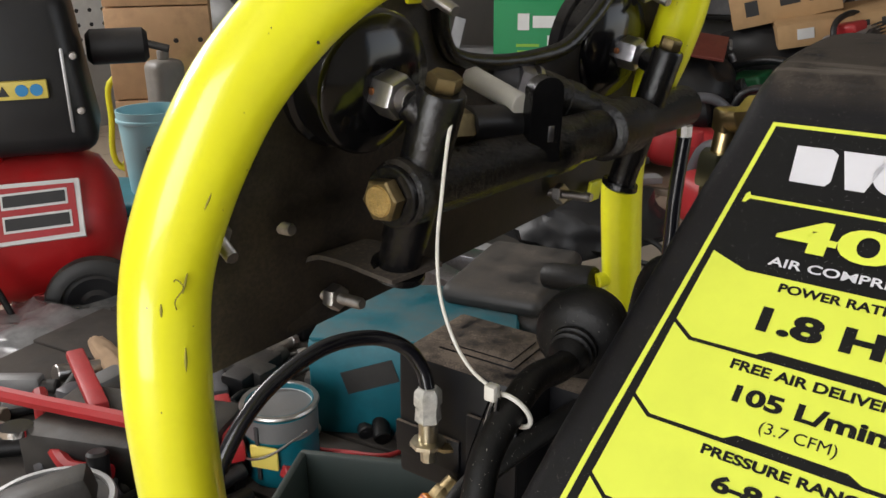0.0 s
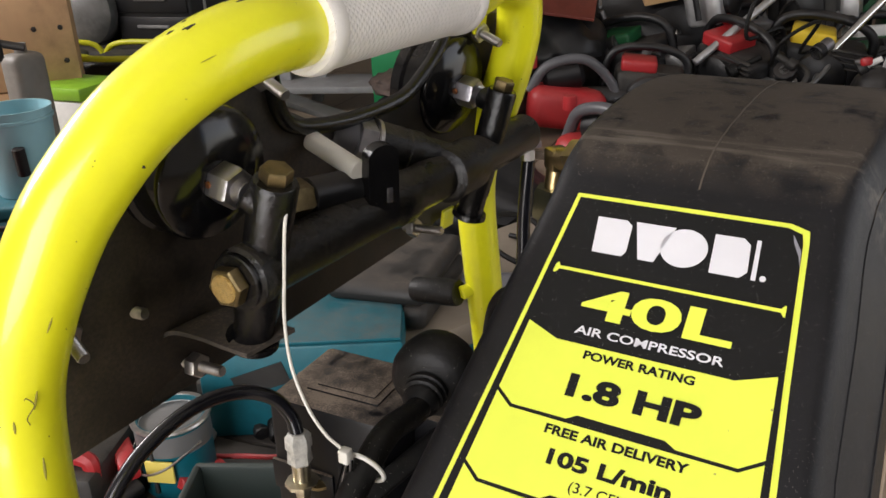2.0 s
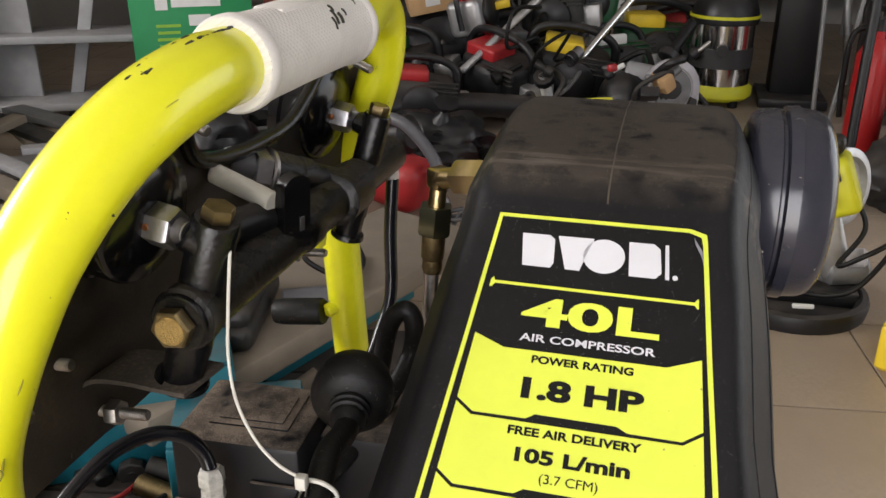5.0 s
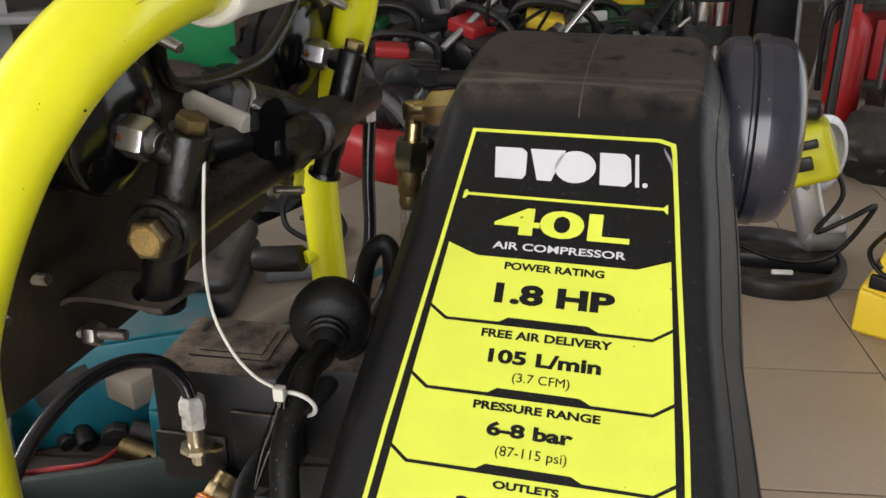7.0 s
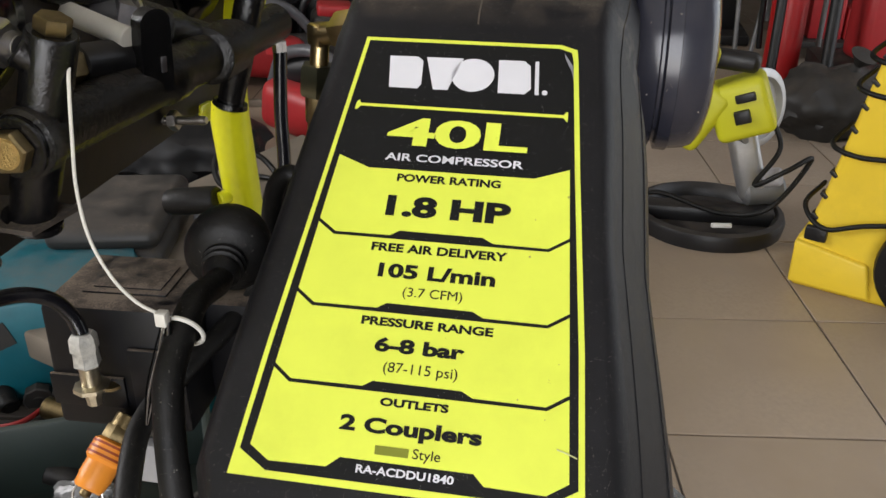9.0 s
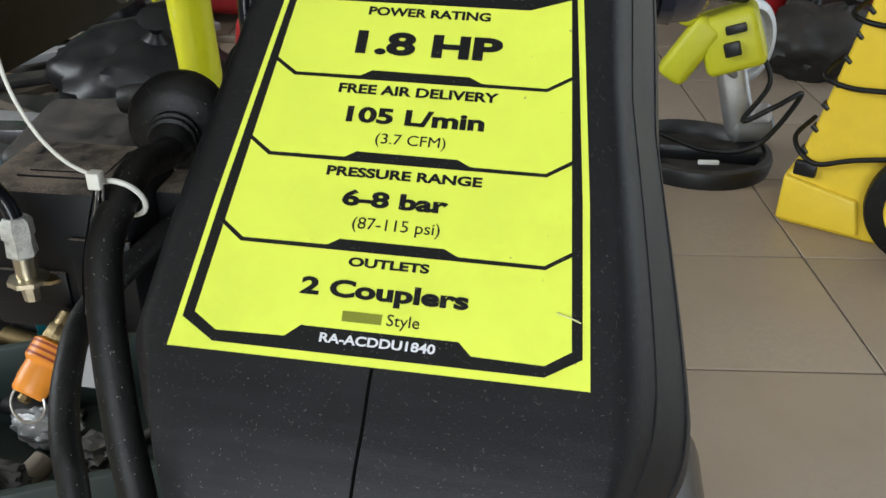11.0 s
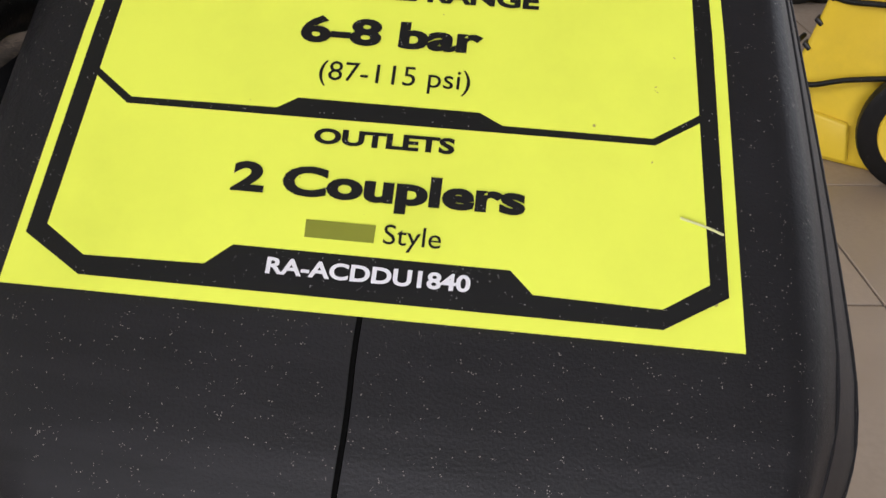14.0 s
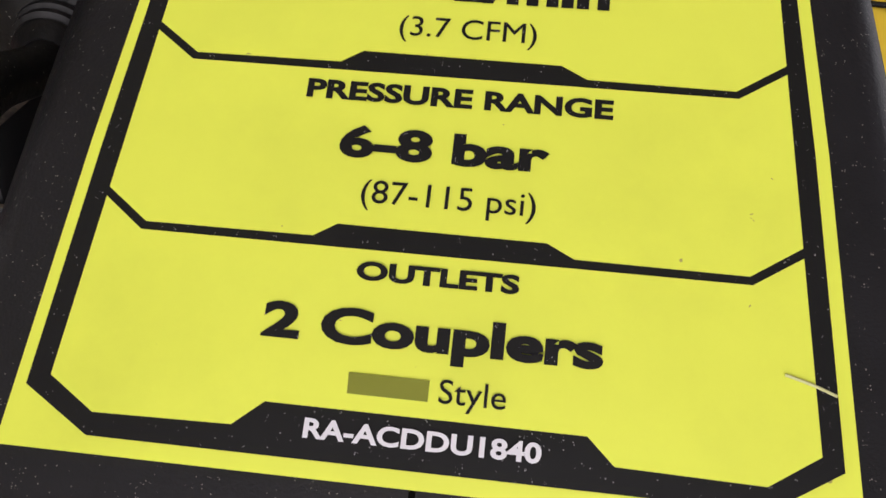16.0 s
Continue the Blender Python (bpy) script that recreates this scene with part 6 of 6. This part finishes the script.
part("tube", sweep([(-1.45, 3.55, 0.14), (-1.0, 3.72, 0.15), (-0.7, 3.85, 0.13), (-0.45, 3.92, 0.10), (-0.3, 4.0, 0.12)], 0.055, 18), M_BLACKPL, blower)
part("body", lump((-0.22, 4.08, 0.15), (0.26, 0.26, 0.24), 14, 0.12), M_BLACKPL, blower)
part("mark", box((-0.36, 3.885, 0.165), (0.2, 0.012, 0.036), 0.002, rot=rz(25, -20)), M_LIMEPL, blower, "lime green printed mark")
part("leg", box((-0.22, 4.08, 0.03), (0.2, 0.16, 0.05), 0.01), M_BLACKPL, blower)
part("prop", box((-1.0, 3.72, 0.05), (0.08, 0.08, 0.09), 0.01), M_BLACKPL, blower)
tool_case((-0.47, 3.24, 0), (0.4, 0.24, 0.15), 12, M_REDPL, "red plastic tool case on the tiles")
single("black_hose", sweep([(-1.1, 3.2, 0.05), (-0.95, 3.05, 0.06), (-0.85, 3.15, 0.07), (-0.78, 3.3, 0.06), (-0.62, 3.2, 0.05), (-0.56, 3.05, 0.05)], 0.04, 14), M_RUBBER, "thick black rubber hose on the tiles", "hose")
random.seed(8)
for k, (c, s, t_, tl) in enumerate((((-1.42, 4.55, 0.68), (0.5, 0.36, 0.16), 16, 14), ((-1.12, 4.5, 0.58), (0.62, 0.3, 0.11), 24, 10), ((-1.38, 4.75, 0.86), (0.42, 0.34, 0.14), -12, 20))):
    carton("cardboard_box", c, s, t_, M_KRAFT, "brown cardboard carton tilted on the heap with dark print", 6, -tl,
           ((-0.3, 0.05, 0.12, 0.45, M_WHITE if k == 1 else M_INK), (0.05, 0.1, 0.18, 0.3, M_INK), (0.3, 0.1, 0.16, 0.35, M_INK)))
single("yellow_bar", box((-0.98, 4.32, 0.50), (0.3, 0.03, 0.04), 0.006, rot=rz(24, 0, -12)), M_YELL, "yellow plastic bar below a carton", "bar")
single("bin_bag", lump((-1.35, 4.6, 0.28), (1.0, 0.7, 0.62), 31, 0.3), M_BAG, "full black bin bag slumped under cartons", "bag")
single("bin_bag", lump((-1.75, 4.1, 0.22), (0.6, 0.6, 0.5), 33, 0.3), M_BAG, "full black bin bag on the tiles", "bag")
single("brown_board", box((-1.75, 4.0, 0.50), (0.5, 0.3, 0.015), 0.003, rot=rz(20, 14, 8)), M_PINK, "brown-red board on a bag", "board")


M_PALE = mat("pale grey casting", (0.5, 0.49, 0.52), 0.5, var=0.25, scale=25, bump=0.05, dust=0.3)


def mitre_saw(at, turn):
    t = thing("mitre_saw", "mitre saw with a pale round blade guard on the tiles", "mitre saw", at)
    r = rz(turn)
    o = Vector(at)

    def P(x, y, z):
        return o + r @ V(x, y, z)
    part("base", box(P(0, 0, 0.03), (0.42, 0.26, 0.05), 0.012, rot=r), M_DARK, t)
    part("table", rod(P(0, -0.02, 0.055), P(0, -0.02, 0.075), 0.13, 0.004), M_SILVER, t)
    part("fence", box(P(0, 0.09, 0.11), (0.4, 0.02, 0.07), 0.004, rot=r), M_SILVER, t)
    part("blade_guard", lathe(P(0.03, -0.03, 0.2), r @ V(0.25, -1, 0.1), [(0, 0), (0, 0.135), (0.006, 0.14), (0.03, 0.14), (0.036, 0.13), (0.036, 0.105), (0.030, 0.1), (0.030, 0.05), (0.04, 0.045), (0.04, 0)], 40), M_PALE, t)
    part("blade", lathe(P(0.03, -0.03, 0.2) + r @ V(0.25, -1, 0.1).normalized() * 0.031, r @ V(0.25, -1, 0.1), [(0, 0.096), (0.002, 0.096), (0.003, 0.03), (0.003, 0)], 40), M_CAST, t)
    part("arbor", lathe(P(0.03, -0.03, 0.2) + r @ V(0.25, -1, 0.1).normalized() * 0.04, r @ V(0.25, -1, 0.1), [(0, 0.045), (0.008, 0.04), (0.012, 0.015), (0.012, 0)], 20), M_INK, t)
    part("guard_bracket", box(P(0.0, -0.085, 0.2), (0.07, 0.01, 0.05), 0.004, rot=rz(turn, 0, 40)), M_INK, t)
    part("motor", rod(P(-0.04, 0.0, 0.24), P(-0.17, 0.03, 0.26), 0.06, 0.012), M_GREYM, t)
    part("arm", box(P(0.08, 0.1, 0.18), (0.06, 0.12, 0.2), 0.02, rot=r), M_DARK, t)
    part("handle", sweep([P(-0.05, -0.1, 0.28), P(0.0, -0.15, 0.34), P(0.06, -0.14, 0.36)], 0.02, 10), M_BLACKPL, t)


mitre_saw((-0.06, 4.12, 0), 12)


def wet_vac(at):
    t = thing("wet_vacuum", "steel drum wet vacuum with a lime base and black head", "vacuum cleaner", at)
    o = Vector(at)
    part("base", lathe(o + V(0, 0, 0.03), (0, 0, 1), [(0, 0.16), (0.02, 0.18), (0.06, 0.18), (0.08, 0.165)], 32), M_LIMEPL, t)
    part("drum", lathe(o + V(0, 0, 0.1), (0, 0, 1), [(0, 0.16), (0.32, 0.16), (0.325, 0.15)], 40), M_CHROME, t)
    part("band", lathe(o + V(0, 0, 0.2), (0, 0, 1), [(0, 0.1605), (0, 0.163), (0.1, 0.163), (0.1, 0.1605)], 40), M_INK, t)
    part("head", lathe(o + V(0, 0, 0.42), (0, 0, 1), [(0, 0.17), (0.03, 0.175), (0.12, 0.15), (0.17, 0.1), (0.18, 0)], 36), M_BLACKPL, t)
    part("stripe", lathe(o + V(0, 0, 0.45), (0, 0, 1), [(0, 0.1755), (0, 0.178), (0.015, 0.178), (0.015, 0.17)], 36), M_LIMEPL, t)
    part("inlet", rod(o + V(0, -0.15, 0.3), o + V(0, -0.2, 0.3), 0.03), M_BLACKPL, t)
    for k in range(4):
        a = k * math.pi / 2 + 0.6
        part("castor", rod(o + V(0.15 * math.cos(a), 0.15 * math.sin(a), 0.0), o + V(0.15 * math.cos(a), 0.15 * math.sin(a), 0.035), 0.025), M_RUBBER, t)


wet_vac((0.22, 4.78, 0))
bs = thing("black_stand", "tall black steel machine stand on the tiles", "stand", (0.62, 4.9, 0))
part("column", box((0.60, 4.92, 0.55), (0.22, 0.2, 1.0), 0.012), M_BLACKPL, bs)
part("foot", box((0.60, 4.86, 0.03), (0.34, 0.4, 0.05), 0.008), M_BLACKPL, bs)
trestle = thing("trestle", "bright steel trestle with slanting tube legs", "trestle", (1.1, 5.5, 0))
for x in (0.85, 1.25):
    part("leg", rod((x + 0.12, 5.4, 0), (x, 5.6, 1.1), 0.022), M_SILVER, trestle)
part("top", box((1.05, 5.6, 1.12), (0.6, 0.1, 0.05), 0.006), M_SILVER, trestle)
carton("cardboard_box", (0.08, 5.45, 0.62), (0.4, 0.3, 0.24), 4, M_KRAFT, "brown cardboard carton behind the vacuum", marks=((0.1, 0.2, 0.3, 0.3, M_WHITE),))
single("box_stand", box((0.1, 5.5, 0.25), (0.6, 0.4, 0.49), 0.01), M_DARK, "dark low cabinet against the heap", "cabinet")


# ---- the right-hand side ----
def cutoff_saw(at):
    t = thing("cut_off_saw", "yellow-green cut-off saw on a black base with a loose cord", "cut-off saw", at)
    o = Vector(at)
    part("base", lathe(o + V(0.0, 0.07, 0), (0, 0, 1), [(0, 0.18), (0, 0.205), (0.03, 0.21), (0.045, 0.205), (0.05, 0.19), (0.035, 0.175), (0.012, 0.17)], 40), M_BLACKPL, t)
    part("base_bar", box(o + V(0.0, 0.07, 0.03), (0.36, 0.07, 0.05), 0.012), M_BLACKPL, t)
    part("pivot", rod(o + V(0.09, 0.10, 0.09), o + V(0.20, 0.12, 0.10), 0.042, 0.01), M_CAST, t)
    part("arm", box(o + V(0.085, 0.10, 0.19), (0.08, 0.06, 0.24), 0.02, rot=rz(0, 0, -18), seg=3), M_SILVER, t)
    part("blade_guard", lathe(o + V(0.085, 0.14, 0.325), (0.7, -0.7, 0.12), [(0, 0.0), (0, 0.10), (0.008, 0.108), (0.03, 0.108), (0.036, 0.1), (0.036, 0.085), (0.02, 0.08), (0.02, 0)], 40), M_SILVER, t)
    body = part("motor_body", box(o + V(0.035, 0.0, 0.365), (0.15, 0.13, 0.15), 0.022, rot=rz(-8, 0, -22), seg=3), M_LIMEPL, t, "yellow-green motor housing")
    part("handle", box(o + V(-0.065, -0.02, 0.335), (0.08, 0.07, 0.18), 0.022, rot=rz(-8, 0, 30), seg=3), M_LIMEPL, t)
    part("top_handle", box(o + V(-0.075, -0.02, 0.46), (0.055, 0.06, 0.13), 0.02, rot=rz(-8, 0, 12), seg=3), M_LIMEPL, t)
    part("grip", box(o + V(-0.005, -0.015, 0.487), (0.13, 0.055, 0.05), 0.018, rot=rz(-8, 0, 4), seg=3), M_BLACKPL, t)
    part("vent", box(o + V(0.03, -0.068, 0.355), (0.04, 0.02, 0.035), 0.004, rot=rz(-8, 0, -20)), M_BLACKPL, body)
    part("vent", box(o + V(0.03, -0.066, 0.405), (0.05, 0.02, 0.022), 0.004, rot=rz(-8, 0, -20)), M_BLACKPL, body)
    part("knob", rod(o + V(0.13, 0.06, 0.15), o + V(0.18, 0.05, 0.16), 0.026, 0.008), M_PALE, t)
    part("label", box(o + V(0.02, -0.075, 0.055), (0.055, 0.012, 0.012), 0.003, rot=rz(8)), M_WHITE, t)
    part("cord", sweep([o + V(0.12, 0.08, 0.33), o + V(0.16, 0.05, 0.24), o + V(0.1, 0.0, 0.15), o + V(0.17, -0.02, 0.2), o + V(0.24, 0.03, 0.22), o + V(0.14, -0.04, 0.10), o + V(0.02, 0.0, 0.06), o + V(-0.16, 0.02, 0.10), o + V(-0.22, 0.0, 0.03), o + V(-0.05, -0.10, 0.012), o + V(0.12, -0.09, 0.012)], 0.007, 10), M_RUBBER, t)


cutoff_saw((0.355, 2.25, 0))


def pressure_washer(at, turn):
    t = thing("pressure_washer", "golden yellow pressure washer with black cord and wheels", "pressure washer", at)
    r = rz(turn)
    o = Vector(at)

    def P(x, y, z):
        return o + r @ V(x, y, z)
    prof = [(-0.115, 0.0), (0.16, 0.0), (0.17, 0.14), (0.20, 0.3), (0.21, 0.7), (0.17, 0.84), (0.01, 0.86), (-0.01, 0.62), (-0.04, 0.46), (-0.078, 0.25), (-0.105, 0.14), (-0.12, 0.125)]

    def shell(poly, y0, y1, bev):
        bm = bmesh.new()
        a = [bm.verts.new(P(x, y0, z)) for x, z in poly]
        b = [bm.verts.new(P(x, y1, z)) for x, z in poly]
        bm.faces.new(a)
        bm.faces.new(b)
        for i in range(len(a)):
            j = (i + 1) % len(a)
            bm.faces.new((a[i], a[j], b[j], b[i]))
        bmesh.ops.recalc_face_normals(bm, faces=bm.faces)
        bmesh.ops.bevel(bm, geom=list(bm.edges), offset=bev, segments=3, affect="EDGES", profile=0.5)
        return bm
    body = part("body", shell(prof, -0.13, 0.13, 0.014), M_YELL, t, "golden yellow moulded shell")
    part("foot_panel", shell([(-0.118, 0.012), (0.07, 0.012), (0.05, 0.10), (-0.118, 0.125)], -0.142, -0.12, 0.008), M_YELL, body)
    for k in range(11):
        z = 0.19 + 0.055 * k
        x = -0.098 + (z - 0.16) * 0.2
        part("grip_notch", box(P(x + 0.004, -0.118, z), (0.02, 0.03, 0.010), 0.003, rot=rz(turn, 0, 38)), M_BLACKPL, body)
    part("outlet", box(P(-0.075, -0.136, 0.15), (0.05, 0.02, 0.035), 0.005, rot=r), M_BLACKPL, body)
    for k, z in enumerate((0.20, 0.36, 0.50, 0.57)):
        x0 = -0.098 + (z - 0.16) * 0.2
        part("cord_wrap", sweep([P(x0 - 0.02, 0.06, z + 0.01), P(x0 - 0.03, -0.09, z), P(x0 + 0.03, -0.145, z - (0.03 if k == 0 else 0.004)), P(x0 + 0.12, -0.147, z + (0.0 if k == 0 else 0.002)), P(0.22, -0.14, z + (0.05 if k == 0 else 0.01)), P(0.26, -0.05, z + 0.05)], 0.006, 10), M_RUBBER, body)
    part("black_inset", shell([(0.10, 0.3), (0.19, 0.22), (0.205, 0.5), (0.13, 0.5)], -0.138, -0.12, 0.006), M_BLACKPL, body)
    for y in (-0.175, 0.175):
        w = part("wheel", lathe(P(0.20, y - 0.03, 0.135), r @ V(0, 1, 0), [(0, 0.07), (0, 0.115), (0.006, 0.13), (0.02, 0.135), (0.04, 0.135), (0.054, 0.13), (0.06, 0.115), (0.06, 0.07)], 40), M_RUBBER, t, "black wheel with a yellow ring")
        part("rim_ring", lathe(P(0.20, y - 0.034, 0.135), r @ V(0, 1, 0), [(0, 0.072), (-0.002, 0.088), (0.006, 0.092), (0.006, 0.072)], 40), M_YELL, w)
        part("hub", lathe(P(0.20, y - 0.036, 0.135), r @ V(0, 1, 0), [(0, 0), (0, 0.03), (0.008, 0.07), (0.03, 0.07)], 24), M_BLACKPL, w)
    part("handle", sweep([P(0.1, -0.1, 0.80), P(0.14, -0.1, 1.0), P(0.14, 0.1, 1.0), P(0.1, 0.1, 0.80)], 0.014, 12), M_BLACKPL, t)


pressure_washer((0.680, 2.045, 0), -24)


def extinguisher(at):
    t = thing("fire_extinguisher", "red fire extinguisher standing on the floor", "fire extinguisher", at)
    o = Vector(at)
    part("cylinder", lathe(o, (0, 0, 1), [(0, 0.06), (0.01, 0.075), (0.42, 0.075), (0.47, 0.05), (0.49, 0.022), (0.52, 0.022)], 32), M_RED, t)
    part("valve", rod(o + V(0, 0, 0.52), o + V(0, 0, 0.57), 0.02), M_BLACKPL, t)
    part("lever", box(o + V(0.04, 0, 0.58), (0.12, 0.02, 0.014), 0.004, rot=rz(0, 0, -14)), M_BLACKPL, t)
    part("hose", sweep([o + V(-0.02, 0, 0.54), o + V(-0.1, 0, 0.5), o + V(-0.11, 0, 0.3), o + V(-0.1, 0, 0.15)], 0.012, 10), M_RUBBER, t)


extinguisher((0.80, 3.95, 0))
single("red_canister", box((1.15, 3.75, 0.32), (0.26, 0.2, 0.3), 0.03, rot=rz(10), seg=3), M_REDPL, "red plastic fuel can on a dark box", "fuel can")
single("dark_box", box((1.15, 3.75, 0.085), (0.5, 0.4, 0.17), 0.01), M_DARK, "dark box under a fuel can", "box")
for k, (x, y, dx, m, r) in enumerate(((0.70, 3.6, 0.04, M_BLACKPL, 0.02), (0.98, 4.1, 0.05, M_CAST, 0.012), (0.66, 4.35, -0.05, M_CAST, 0.011), (0.90, 3.55, 0.02, M_BLACKPL, 0.024), (0.72, 4.3, 0.2, M_CAST, 0.011))):
    single("pole", rod((x, y, 0), (x + dx, y + 0.25, 1.5), r, 0.004), m, "upright tool pole leaning on a rack", "pole", "poles by the rack")
rk = thing("steel_rack", "dark steel shelf rack filled with dim boxes", "rack", (1.3, 4.6, 0))
for z in (0.08, 0.55, 1.05, 1.55):
    part("shelf", box((1.45, 4.65, z), (1.1, 0.5, 0.03), 0.004), M_DARK, rk)
for x in (0.92, 1.98):
    for y in (4.42, 4.88):
        part("upright", box((x, y, 0.8), (0.04, 0.04, 1.6), 0.004), M_DARK, rk)
random.seed(12)
for z in (0.095, 0.565, 1.065):
    x = 1.0
    while x < 1.85:
        w, h = random.uniform(0.1, 0.25), random.uniform(0.15, 0.36)
        single("stored_box", box((x + w / 2, 4.62, z + h / 2), (w * 0.92, 0.3, h), 0.01), random.choice((M_DARK, M_BLACKPL, M_REDPL, M_GREYM, M_TAN)), "box stored on the dark rack", "box", "boxes on the rack")
        x += w
bk2 = thing("long_shelf", "dark steel shelving along the back wall", "shelving", (-1.5, 7.6, 0))
for z in (0.3, 0.9, 1.5, 2.1):
    part("shelf", box((-1.2, 7.6, z), (5.0, 0.5, 0.04), 0.005), M_DARK, bk2)
for x in (-3.6, -1.9, -0.3, 1.25):
    part("upright", box((x, 7.38, 1.1), (0.05, 0.05, 2.2), 0.005), M_GREYM, bk2)
for z in (0.32, 0.92, 1.52):
    x = -3.5
    while x < 1.1:
        w, h = random.uniform(0.15, 0.45), random.uniform(0.2, 0.5)
        single("stored_box", box((x + w / 2, 7.6, z + h / 2), (w * 0.94, 0.36, h), 0.01, rot=rz(random.uniform(-4, 4))), random.choice((M_DARK, M_BLACKPL, M_KRAFT, M_KRAFT, M_GREYM, M_REDPL, M_TEAL, M_GREENM)), "box stored on the back shelving", "box", "boxes on the back shelving")
        x += w

# ---- floor tiles ----
TILE = 0.427
tile_me = finish(box((0, 0, 0), (TILE - 0.005, TILE - 0.005, 0.006), 0.0012, seg=1), "tile", M_TILE)
rest = bmesh.new()
r8 = math.radians(8.4)
tc, ts = math.cos(r8), math.sin(r8)
count = 0
for i in range(-16, 12):
    for j in range(-13, 20):
        u, v = 0.809 + TILE * (i + 0.5), 1.693 + TILE * (j + 0.5)
        x, y = u * tc - v * ts, u * ts + v * tc
        if not (-4.68 < x < 2.88 and -2.62 < y < 8.1):
            continue
        m = Matrix.Translation((x, y, -0.0032)) @ Matrix.Rotation(r8, 4, "Z")
        if -1.6 < x < 1.9 and 0.3 < y < 6.5 and count < 300:
            ob = new("tile", tile_me)
            ob.parent, ob.matrix_basis = floor_bed, m
            count += 1
        else:
            q = [rest.verts.new(m @ V(a * (TILE - 0.005) / 2, b * (TILE - 0.005) / 2, 0.003)) for a, b in ((-1, -1), (1, -1), (1, 1), (-1, 1))]
            rest.faces.new(q)
tagged(part("far_tiles", rest, M_TILE, floor_bed), kind="stuff")
